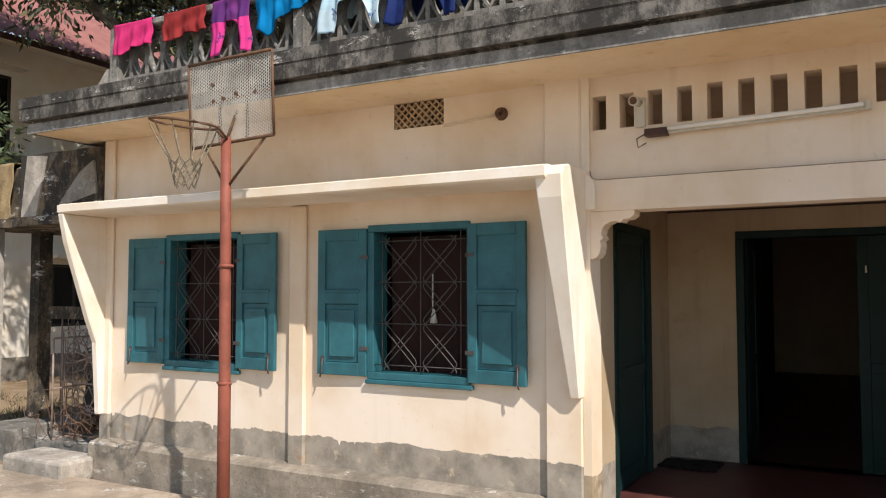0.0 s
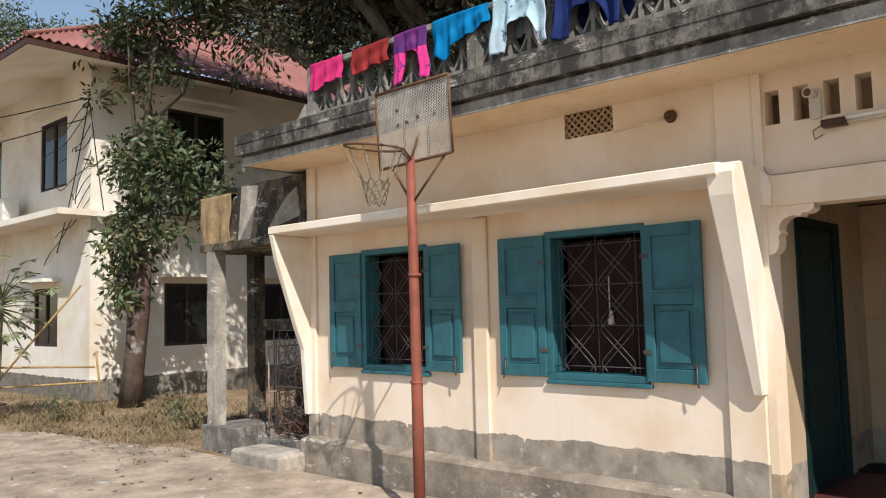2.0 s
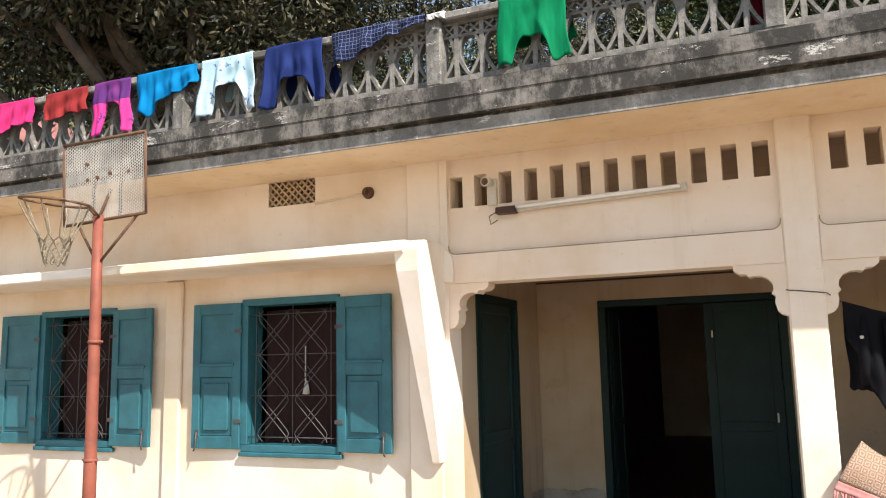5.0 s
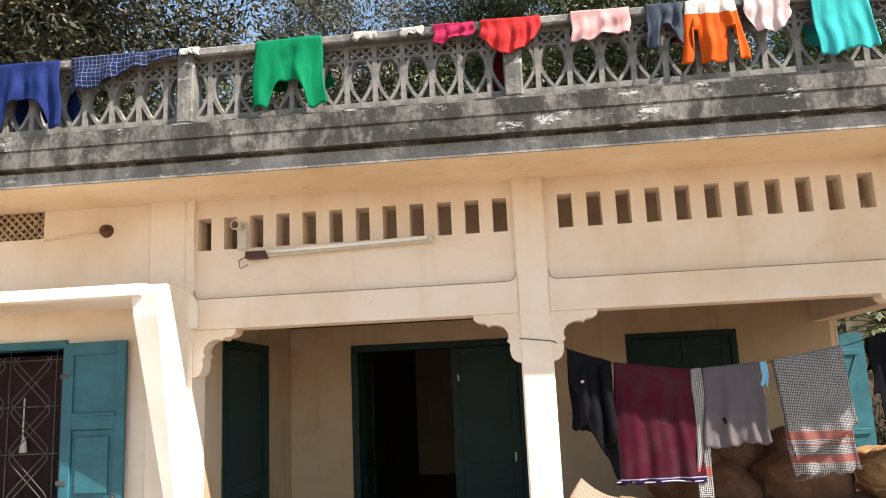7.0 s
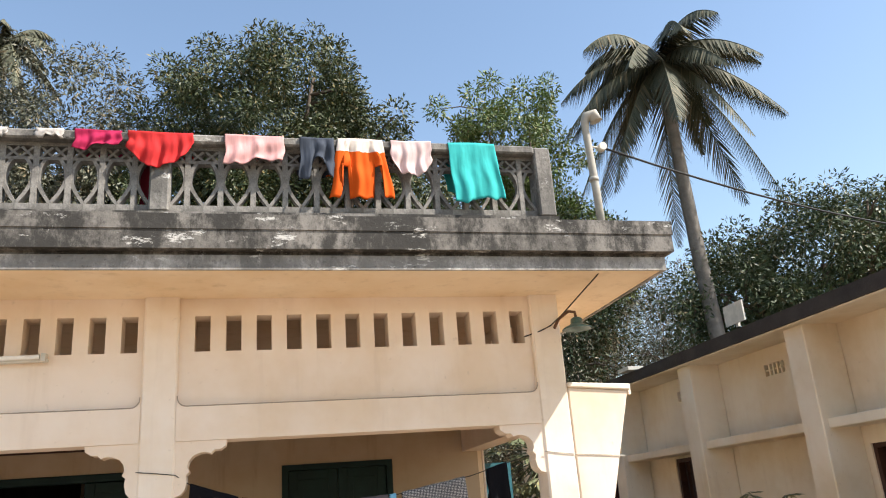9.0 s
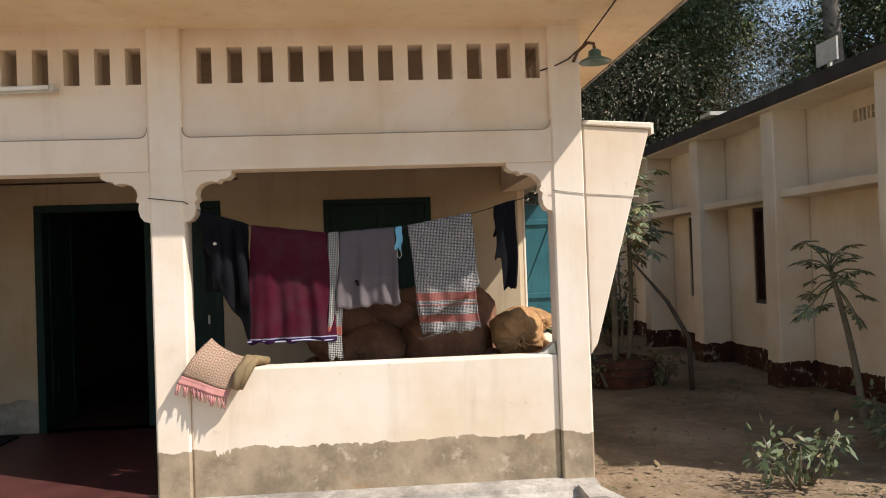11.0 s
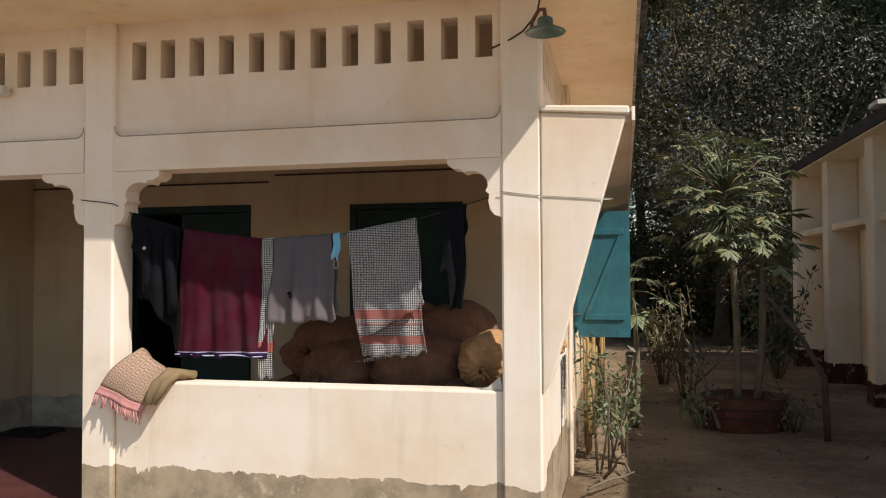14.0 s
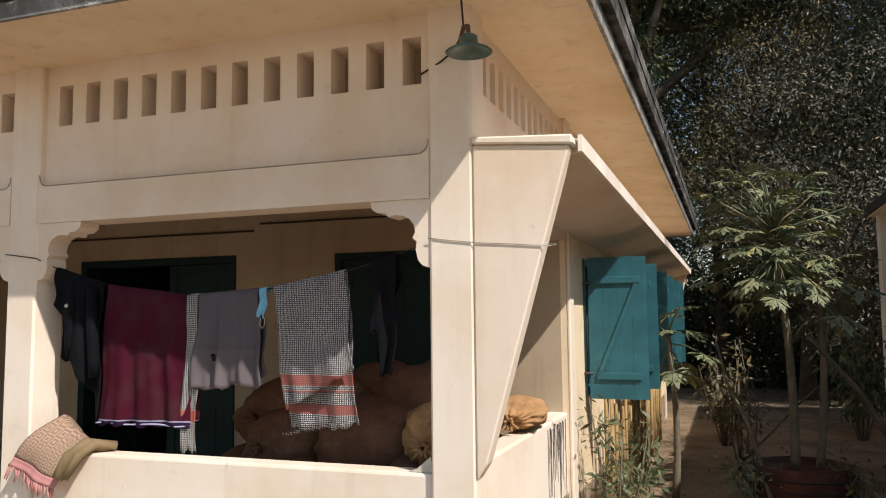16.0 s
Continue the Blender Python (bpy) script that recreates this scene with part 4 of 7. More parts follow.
def split_mat(name, top, low, at, extra=None):
    m = Mat(name, 0.85, 0, 0.15)
    rag = m.math("MULTIPLY", m.math("SUBTRACT", m.noise(9.0, 3.0), 0.5), 0.05)
    k = m.math("GREATER_THAN", m.math("ADD", m.axis("Z"), rag), at)
    col = m.mix(k, low, top)
    if extra:
        col = m.mix(m.ramp(m.noise(16.0, 3.0), 0.60, 0.64), col, extra)
    m.color(m.mix(m.math("MULTIPLY", m.ramp(m.noise(5.0), 0.35, 0.7), 0.25), col, tuple(v * 0.5 for v in low)))
    return m.m


C_pink, C_red = cloth("magenta_cotton", (0.62, 0.035, 0.17)), cloth("brick_red_cotton", (0.28, 0.030, 0.030))
RAIL = "laundry on the roof railing"
short = flat(0.12, 0.02, 7)
drape("towel", "magenta pink cloth drying over the roof railing", "cloth", -7.27, -6.74, 4.25, slant(0.30, 0.24), short, C_pink, seed=1, amp=0.012, group=RAIL)
drape("towel", "brick red cloth drying over the roof railing", "cloth", -6.58, -6.04, 4.25, slant(0.27, 0.22), short, C_red, seed=2, amp=0.012, group=RAIL)
drape("dress", "purple and pink dress drying over the roof railing", "clothing", -5.95, -5.52, 4.25, legs(0.50, 0.30), flat(0.25, 0.05, 6), split_mat("purple_pink_print", (0.10, 0.03, 0.16), (0.70, 0.05, 0.26), -0.20, (0.12, 0.03, 0.18)), seed=3, group=RAIL, flare=0.05)
drape("shawl", "bright azure cloth drying over the roof railing", "cloth", -5.44, -4.76, 4.25, lambda u: 0.34 - 0.17 * u + (0.10 * max(0, 1 - abs(u - 0.22) / 0.2)), short, cloth("azure_cotton", (0.0, 0.18, 0.43)), seed=4, group=RAIL, folds=4)
drape("shirt", "pale blue printed shirt drying over the roof railing", "clothing", -4.70, -4.17, 4.25, legs(0.50, 0.26, 0.55, 0.3), flat(0.3), split_mat("pale_blue_print", (0.42, 0.60, 0.68), (0.50, 0.64, 0.72), -0.3, (0.10, 0.16, 0.36)), seed=5, group=RAIL, flare=0.08)
drape("trousers", "navy blue trousers drying over the roof railing", "clothing", -4.03, -3.50, 4.25, legs(0.53, 0.24, 0.52, 0.3), flat(0.4), cloth("navy_cotton", (0.014, 0.028, 0.125)), seed=6, group=RAIL, flare=0.10)
drape("lungi", "navy checked cloth drying over the roof railing", "cloth", -3.40, -2.58, 4.25, slant(0.27, 0.05), flat(0.1, 0.06, 5), checked("navy_check", (0.014, 0.020, 0.065), (0.16, 0.19, 0.28), 0.032, 0.10), seed=7, group=RAIL, folds=4, tilt=0.012)
drape("rag", "small white rag on the roof railing", "cloth", -2.57, -2.42, 4.25, flat(0.05), flat(0.05), cloth("white_cotton", (0.72, 0.70, 0.66)), seed=8, group=RAIL, nu=8, nv=4)
drape("shirt", "bright green shirt drying over the roof railing", "clothing", -1.99, -1.50, 4.25, legs(0.52, 0.20, 0.47, 0.27), flat(0.3), cloth("green_cotton", (0.0, 0.19, 0.075)), seed=9, group=RAIL, flare=0.05, folds=2, amp=0.014)
for i, x in enumerate((-1.27, -0.93)):
    drape("rag", "grey-white rag lying on the roof railing", "cloth", x, x + 0.17, 4.25, flat(0.06), flat(0.05), cloth("dingy_cotton", (0.50, 0.46, 0.42)), seed=10 + i, group=RAIL, nu=8, nv=4)
drape("towel", "crimson cloth drying over the roof railing", "cloth", -0.69, -0.40, 4.25, slant(0.14, 0.10), short, cloth("crimson_cotton", (0.40, 0.020, 0.075)), seed=12, group=RAIL, amp=0.01)
drape("shawl", "red cloth bunched over the roof railing", "cloth", -0.36, 0.06, 4.25, lambda u: 0.06 + 0.20 * max(0.0, math.sin(math.pi * (0.04 + 0.92 * u))) ** 0.7, short, cloth("red_cotton", (0.52, 0.030, 0.030)), seed=13, group=RAIL, folds=4, amp=0.015)
drape("towel", "pale pink towel drying over the roof railing", "cloth", 0.27, 0.67, 4.25, slant(0.22, 0.18), short, cloth("pale_pink_terry", (0.66, 0.36, 0.34)), seed=14, group=RAIL, amp=0.008)
drape("trousers", "charcoal leggings drying over the roof railing", "clothing", 0.78, 1.02, 4.25, legs(0.32, 0.16, 0.60, 0.28), flat(0.2), cloth("charcoal_cotton", (0.055, 0.065, 0.085)), seed=15, group=RAIL, nu=16)
drape("dress", "white and orange tunic drying over the roof railing", "clothing", 1.05, 1.37, 4.25, lambda u: 0.46 - (0.24 if 0.17 < u < 0.30 or 0.70 < u < 0.83 else 0.0), flat(0.2), split_mat("orange_white_cotton", (0.72, 0.66, 0.58), (0.66, 0.095, 0.008), -0.10), seed=16, group=RAIL, flare=0.14)
drape("towel", "pinkish white cloth bunched over the roof railing", "cloth", 1.43, 1.73, 4.25, lambda u: 0.14 + 0.14 * max(0.0, math.sin(math.pi * u)) ** 0.6, short, cloth("pinkish_cotton", (0.62, 0.46, 0.44)), seed=17, group=RAIL, amp=0.012)
drape("petticoat", "turquoise petticoat drying over the roof railing", "clothing", 1.86, 2.22, 4.25, slant(0.47, 0.44), flat(0.3), cloth("turquoise_cotton", (0.045, 0.43, 0.41)), seed=18, group=RAIL, flare=0.02, folds=2.3, amp=0.012, skew=0.03)
drape("sari_end", "dark red cloth hanging behind the railing", "cloth", -0.30, -0.12, 4.16, flat(0.42), flat(0.1), cloth("dark_red_cotton", (0.18, 0.012, 0.025)), y=0.20, depth=0.02, seed=19, group=RAIL, nu=10)

# washing line in the veranda
line = thing("washing_line", (0.0, 0.03, 1.95), "thin washing line strung across the veranda opening", "rope")
LINE = [(-0.22, -0.006, 2.02), (-0.10, -0.008, 2.005), (0.006, -0.006, 1.99), (0.10, 0.085, 1.925), (0.40, 0.15, 1.83), (0.90, 0.21, 1.765), (1.40, 0.225, 1.795), (1.90, 0.20, 1.88), (2.392, 0.16, 2.01)]
bm = bmesh.new()
tube(bm, LINE, 0.003, 6)
part("rope", bm, M_wire, line)
bm = bmesh.new()
for dz in (0.0,):
    tube(bm, [(2.386, -0.004, 2.00 + dz), (2.49, -0.005, 1.985 + dz), (2.61, -0.005, 1.97 + dz), (2.80, -0.005, 1.955 - dz), (2.965, -0.005, 1.94 - dz), (2.985, 0.05, 1.95), (2.9, 0.108, 1.96), (2.62, 0.215, 1.99), (2.40, 0.212, 2.01)], 0.0028, 5)
part("lashing", bm, M_pipe, line, "rope lashed round the pillar and fin")


def zline(x):
    for p, q in zip(LINE, LINE[1:]):
        if p[0] <= x <= q[0]:
            f = (x - p[0]) / (q[0] - p[0])
            return p[1] + f * (q[1] - p[1]), p[2] + f * (q[2] - p[2])
    return LINE[-1][1:]


def hang(name, label, cat, x0, x1, front, back, mat, seed, **kw):
    (ya, za), (yb, zb) = zline(x0), zline(x1)
    return drape(name, label, cat, x0, x1, za, front, back, mat, y=ya, depth=0.022, seed=seed, tilt=zb - za, ydir=(yb - ya) / (x1 - x0), group="laundry in the veranda", **kw)


C_black = cloth("black_cotton", (0.004, 0.004, 0.006))
hang("jacket", "black jacket hanging on the washing line", "clothing", 0.09, 0.375, lambda u: 0.30 + 0.45 * u - (0.10 if u < 0.25 else 0), flat(0.5), C_black, 31, folds=1.5, amp=0.025)
MAROON = (0.056, 0.0055, 0.0145)
hang("skirt", "maroon skirt with pale blue hem on the washing line", "clothing", 0.398, 0.885, lambda u: 0.77 - 0.056 * u, flat(0.68), checked("maroon_cotton", MAROON, MAROON, 0.05, 0.3, ((-0.750, -0.743, (0.42, 0.42, 0.58)), (-0.83, -0.750, (0.03, 0.012, 0.06)))), 32, folds=3.2, amp=0.015, flare=0.10)
hem_ = bmesh.new()
hrow = []
for i in range(41):
    u = i / 40
    x = 0.398 + 0.487 * u + (u - 0.5) * 0.10
    yb_, zb_ = zline(0.398 + 0.487 * u)
    hrow.append((x, yb_ - 0.030 + 0.010 * math.sin(20 * u), zb_ - 0.762 + 0.056 * u + 0.004 * math.sin(13 * u)))
tube(hem_, hrow, 0.0045, 5)
part("hem", hem_, cloth("pale_piping", (0.40, 0.40, 0.54)), [o for o in scene.objects if o.name == "skirt"][0], "pale blue piped hem")
hang("gamcha", "white and black checked towel on the washing line", "cloth", 0.893, 0.962, flat(0.84), flat(0.3), checked("white_check", (0.60, 0.57, 0.52), (0.06, 0.06, 0.065), 0.0118, 0.42, ((-0.68, -0.62, (0.42, 0.10, 0.06)),)), 33, folds=1, amp=0.006, nu=10, flare=0.03)
hang("shirt", "grey shirt hanging on the washing line", "clothing", 0.972, 1.335, lambda u: 0.515 - 0.012 * u + 0.008 * math.sin(9 * u), flat(0.45), split_mat("grey_cotton", (0.105, 0.09, 0.098), (0.125, 0.105, 0.11), -0.3), 34, folds=3, amp=0.02, flare=0.07)
hang("face_mask", "light blue face mask on the washing line", "mask", 1.345, 1.388, flat(0.145), flat(0.01), cloth("mask_blue", (0.20, 0.48, 0.66)), 35, folds=1, amp=0.006, nu=8, nv=8)
for o in [o for o in scene.objects if o.name == "face_mask"]:
    bm = bmesh.new()
    tube(bm, [(1.355, 0.20, 1.64), (1.352, 0.198, 1.60), (1.368, 0.197, 1.585), (1.382, 0.198, 1.605), (1.378, 0.20, 1.64)], 0.0018, 5, caps=False)
    part("ear_loop", bm, M_plastic, o, "thin white ear loop")
C_gam = checked("gamcha_check", (0.58, 0.55, 0.52), (0.055, 0.055, 0.062), 0.0100, 0.46, ((-0.51, -0.455, (0.26, 0.07, 0.055)), (-0.545, -0.535, (0.26, 0.07, 0.055)), (-0.66, -0.61, (0.26, 0.07, 0.055))))
hang("gamcha", "black and white checked towel with red band on the washing line", "cloth", 1.43, 1.86, lambda u: 0.64 - 0.14 * u, lambda u: 0.74 + 0.05 * u, C_gam, 36, folds=2, amp=0.012, flare=-0.03, skew=0.06)
hang("garment", "narrow black garment on the washing line", "clothing", 2.02, 2.16, lambda u: 0.58 if u > 0.35 else 0.36, flat(0.2), C_black, 37, folds=1, amp=0.02, nu=12)


def fringe(parent, x0, x1, y0, y1, z0, z1, mat, seed):
    """Loose threads along a cloth's lower edge, as one part."""
    bm = bmesh.new()
    r = random.Random(seed)
    for i in range(40):
        f = i / 39
        p = Vector((x0 + (x1 - x0) * f, y0 + (y1 - y0) * f, z0 + (z1 - z0) * f))
        tube(bm, [p, p + Vector((r.uniform(-0.008, 0.008), r.uniform(-0.004, 0.004), -0.012 - 0.01 * r.random()))], [0.002, 0.001], 3, caps=False)
    part("fringe", bm, mat, parent, "short loose fringe")


for o in [o for o in scene.objects if o.name.startswith("gamcha") and o.location.x > 1.2]:
    fringe(o, 1.49, 1.92, 0.215, 0.195, 1.045, 1.125, C_gam, 3)
for o in [o for o in scene.objects if o.name == "jacket"]:
    for x, z, l, s in ((0.19, 1.86, 0.42, -0.01), (0.32, 1.82, 0.5, 0.03)):
        bm = bmesh.new()
        tube(bm, [(x, 0.10, z), (x + s * 0.5, 0.085, z - l * 0.4), (x + s, 0.09, z - l * 0.8), (x + s, 0.095, z - l)], [0.028, 0.032, 0.032, 0.028], 10)
        part("sleeve", bm, C_black, o)
    bm = bmesh.new()
    lathe(bm, (0.176, 0.06, 1.72), [(0.0, 0.012), (0.012, 0.006), (0.012, -0.006), (0.0, -0.012)], 8)
    part("badge", bm, M_plastic, o, "small white badge")
for o in [o for o in scene.objects if o.name.startswith("shirt") and 0.9 < o.location.x < 1.1]:
    bm = bmesh.new()
    for dx, dz, r_ in ((0.0, 0.0, 0.013), (0.006, -0.02, 0.011)):
        lathe(bm, (1.075 + dx, 0.178, 1.44 + dz), [(0.0, r_), (r_ * 0.8, r_ * 0.5), (r_, 0.0), (r_ * 0.7, -r_ * 0.6), (0.0, -r_)], 8)
    part("print", bm, C_black, o, "small dark printed emblem")


# rug over the dwarf wall
def rug():
    """A stiff woven rug thrown over the wall's corner: its front flap stands off the wall, with a border and tassels along the lower edge."""
    m = Mat("woven_rug", 0.95, 0, 0.1)
    su = m.math("ADD", m.axis("X"), m.math("MULTIPLY", m.axis("Z"), 0.35))
    sv = m.math("SUBTRACT", m.axis("Z"), m.math("MULTIPLY", m.axis("X"), 0.35))
    fu = m.math("ABSOLUTE", m.math("SUBTRACT", m.math("FRACT", m.math("DIVIDE", su, 0.062)), 0.5))
    fv = m.math("ABSOLUTE", m.math("SUBTRACT", m.math("FRACT", m.math("DIVIDE", sv, 0.062)), 0.5))
    k = m.math("GREATER_THAN", m.math("FRACT", m.math("MULTIPLY", m.math("ADD", fu, fv), 3.0)), 0.5)
    col = m.mix(k, (0.43, 0.27, 0.21), (0.23, 0.165, 0.11))
    m.color(m.mix(m.math("MULTIPLY", m.ramp(m.noise(7.0, 4.0), 0.35, 0.7), 0.4), col, (0.30, 0.22, 0.14)))
    m.bump(m.noise(110.0, 2.0), 0.006, 0.9)
    pa, pb = Vector((0.12, 0.12, 1.10)), Vector((-0.055, -0.07, 0.85))
    pc, pd = Vector((0.245, -0.07, 0.735)), Vector((0.36, 0.07, 0.975))

    def at(u, v):
        p = pa.lerp(pd, u).lerp(pb.lerp(pc, u), v)
        p.y -= 0.055 * math.sin(math.pi * min(1, v * 1.1)) * (0.6 + 0.4 * math.sin(3 * u + 1)) + 0.012 * math.sin(9 * u + 2 * v)
        p.z += 0.018 * math.sin(math.pi * v) - 0.05 * math.sin(math.pi * u) * (1 - v) * 0.6
        return p

    def sheet(v0, v1, n, back=False):
        bm = bmesh.new()
        rows = []
        if back:
            for j in range(6):
                rows.append([bm.verts.new(at(i / 20, 0.0) + Vector((0, 0.16 * (1 - j / 6), -0.14 * (1 - j / 6) ** 1.5))) for i in range(21)])
        for j in range(n + 1):
            rows.append([bm.verts.new(at(i / 20, v0 + (v1 - v0) * j / n)) for i in range(21)])
        for a, b in zip(rows, rows[1:]):
            for i in range(20):
                bm.faces.new((a[i], a[i + 1], b[i + 1], b[i])).smooth = True
        return bm

    r = part("rug", sheet(0.0, 0.84, 14, True), m.m, None, base=(0.1, 0.0, 0.915), fix=False)
    r.modifiers.new("thickness", "SOLIDIFY").thickness = 0.010
    tagged(r, "pink and olive woven rug with tassels thrown over the dwarf wall", "rug")
    wool = cloth("pink_wool", (0.52, 0.24, 0.22))
    b = part("border", sheet(0.842, 1.0, 4), wool, r, "plain pink woven border", fix=False)
    b.modifiers.new("thickness", "SOLIDIFY").thickness = 0.010
    rng = random.Random(4)
    for i in range(21):
        p = at(0.02 + 0.96 * i / 20, 1.0)
        bm = bmesh.new()
        q = Vector((rng.uniform(-0.012, 0.012), rng.uniform(-0.012, 0.004), -0.035))
        tube(bm, [p + Vector((0, 0, 0.004)), p + q, p + q * 1.9 + Vector((rng.uniform(-0.012, 0.012), 0, 0))], [0.0065, 0.006, 0.003], 5)
        part("tassel", bm, wool, r, "pink wool tassel")
    bm = bmesh.new()
    for off, rad in ((0.0, 0.034), (0.045, 0.027)):
        o = Vector((off, off * 0.5, 0.0))
        tube(bm, [Vector((0.43, 0.12, 0.945)) + o, Vector((0.37, 0.03, 0.965)) + o, Vector((0.335, -0.05, 0.91)) + o, Vector((0.30, -0.09, 0.80)) + o * 0.6], [rad, rad * 1.1, rad, rad * 0.9], 10)
    d = part("blanket", bm, cloth("olive_wool", (0.23, 0.165, 0.09)), None, base=(0.35, 0.0, 0.92))
    tagged(d, "rolled olive-brown blanket end on the dwarf wall", "blanket")


rug()


def sack(c, r, mat, seed, label, tie=None):
    """A full, slumped sack with creases; tie: the direction in which its neck is bound."""
    t = thing("sack", (c[0], c[1], c[2] - r[2]), label, "sack", "sacks in the veranda")
    bm = bmesh.new()
    bmesh.ops.create_icosphere(bm, subdivisions=5 if mat is M_sack else 4, radius=1)
    ax = Vector(tie).normalized() if tie else None
    for v in bm.verts:
        d = v.co.normalized()
        k = 1 + 0.16 * noise.noise(d * 1.6 + Vector((seed * 3.1, 0, 0))) + 0.05 * noise.noise(d * 4 + Vector((0, seed * 1.7, 0))) - 0.05 * abs(noise.noise(d * 2.6 + Vector((0, 0, seed * 2.3))))
        if ax:
            q = max(0.0, d.dot(ax))
            side = d - ax * d.dot(ax)
            a = math.atan2(side.dot(ax.cross(Vector((0.3, 0, 1))).normalized()), side.dot(Vector((0.1, 0.1, 1))))
            k *= 1 - 0.20 * q ** 8 + 0.07 * math.sin(15 * a + 3 * noise.noise(d * 2.5)) * (q ** 0.9) * (1 - 0.55 * q)
        p = Vector((d.x * r[0], d.y * r[1], d.z * r[2])) * k
        p.z = max(p.z, -0.92 * r[2])
        v.co = p + Vector(c)
    for f in bm.faces:
        f.smooth = True
    b = part("body", bm, mat, t)
    if tie:
        n = Vector(c) + Vector((ax.x * r[0], ax.y * r[1], ax.z * r[2])) * 0.84
        bm = bmesh.new()
        u = ax.cross(Vector((0, 0, 1))).normalized()
        w = ax.cross(u)
        for i in range(9):
            a = i * math.tau / 9
            o = (u * math.cos(a) + w * math.sin(a))
            tube(bm, [n + o * 0.015, n + ax * 0.03 + o * 0.02, n + ax * 0.06 + o * (0.045 + 0.02 * math.sin(3 * a))], [0.014, 0.012, 0.006], 5)
        part("neck", bm, mat, t, "bunched neck of the sack")


sack((2.215, 0.60, 1.02), (0.205, 0.24, 0.18), M_sack, 1, "full jute sack with tied neck in the sun", (-0.05, -1, -0.30))
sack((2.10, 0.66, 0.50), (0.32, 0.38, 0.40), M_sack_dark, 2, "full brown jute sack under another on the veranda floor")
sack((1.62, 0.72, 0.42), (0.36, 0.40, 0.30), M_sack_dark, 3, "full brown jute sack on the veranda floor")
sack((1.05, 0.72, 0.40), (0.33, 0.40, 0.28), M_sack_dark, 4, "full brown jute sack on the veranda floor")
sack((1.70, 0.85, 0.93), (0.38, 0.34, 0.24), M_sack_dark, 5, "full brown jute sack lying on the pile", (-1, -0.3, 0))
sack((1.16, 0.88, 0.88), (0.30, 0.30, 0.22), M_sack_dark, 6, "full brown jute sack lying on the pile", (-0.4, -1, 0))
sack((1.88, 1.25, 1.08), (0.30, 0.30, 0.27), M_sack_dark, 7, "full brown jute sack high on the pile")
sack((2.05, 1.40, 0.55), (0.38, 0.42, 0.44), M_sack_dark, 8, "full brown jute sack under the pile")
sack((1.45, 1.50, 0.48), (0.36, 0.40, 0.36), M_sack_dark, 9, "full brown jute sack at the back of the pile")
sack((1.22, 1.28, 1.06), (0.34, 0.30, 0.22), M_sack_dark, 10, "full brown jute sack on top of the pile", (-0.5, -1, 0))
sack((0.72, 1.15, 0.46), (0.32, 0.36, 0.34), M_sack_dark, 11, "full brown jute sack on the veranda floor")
sack((2.44, 1.35, 1.045), (0.19, 0.36, 0.10), M_sack, 14, "pale jute sack lying on the side parapet", (0.2, -1, -0.2))
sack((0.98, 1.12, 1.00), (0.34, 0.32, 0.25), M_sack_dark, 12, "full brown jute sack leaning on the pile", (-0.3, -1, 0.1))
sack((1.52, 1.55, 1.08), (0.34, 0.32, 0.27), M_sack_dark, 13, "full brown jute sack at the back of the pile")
bm = bmesh.new()
prism(bm, [(2.26, 0.918), (2.385, 0.918), (2.37, 0.99), (2.30, 0.93)], "y", 0.045, 0.12)
tagged(part("folded_paper", bm, M_plastic), "crumpled pale paper on the dwarf wall", "paper")


# slippers at the entrance
def slipper(x, y, a):
    t = thing("slipper", (x, y, 0.118), "dark brown rubber slipper at the veranda's entrance", "slipper", "slippers")
    m = Matrix.Translation((x, y, 0.118)) @ Matrix.Rotation(radians(a), 4, "Z")
    bm = bmesh.new()
    o = [(0.045 * math.cos(k * math.tau / 18) * (1.0 if math.sin(k * math.tau / 18) > 0 else 0.82), 0.125 * math.sin(k * math.tau / 18)) for k in range(18)]
    prism(bm, o, "z", 0.0, 0.02)
    bmesh.ops.transform(bm, matrix=m, verts=bm.verts)
    part("sole", bm, M_brown_wood, t)
    for s in (-1, 1):
        bm = bmesh.new()
        tube(bm, [(0, 0.07, 0.021), (s * 0.03, 0.03, 0.045), (s * 0.04, -0.02, 0.02)], 0.006, 6)
        bmesh.ops.transform(bm, matrix=m, verts=bm.verts)
        part("strap", bm, M_rust, t)


slipper(-0.80, -0.06, 20)
slipper(-0.50, -0.12, -25)


# ---- basketball post ----
PX, PY = -4.93, -0.92
hoop = thing("basketball_hoop", (PX, PY, GZ), "rusty basketball hoop on a red-painted steel pole", "basketball hoop")
bm = bmesh.new()
tube(bm, [(PX + 0.012, PY, GZ - 0.05), (PX + 0.01, PY, 0.98), (PX + 0.01, PY, 1.0), (PX, PY, 2.0), (PX - 0.012, PY, 2.78)], [0.047, 0.046, 0.042, 0.041, 0.037], 14)
pole = part("pole", bm, M_pole, hoop, "red oxide painted steel pole with chipped paint")
for z in (0.98, 1.83):
    bm = bmesh.new()
    tube(bm, [(PX + 0.008, PY, z - 0.012), (PX + 0.008, PY, z + 0.012)], 0.048, 14)
    tube(bm, [(PX - 0.065, PY, z), (PX + 0.08, PY, z)], 0.008, 6)
    part("bolt_joint", bm, M_pole, hoop)
B = [(-5.363, 2.742), (-4.535, 2.775), (-4.565, 3.405), (-5.41, 3.395)]
YBD = -0.85


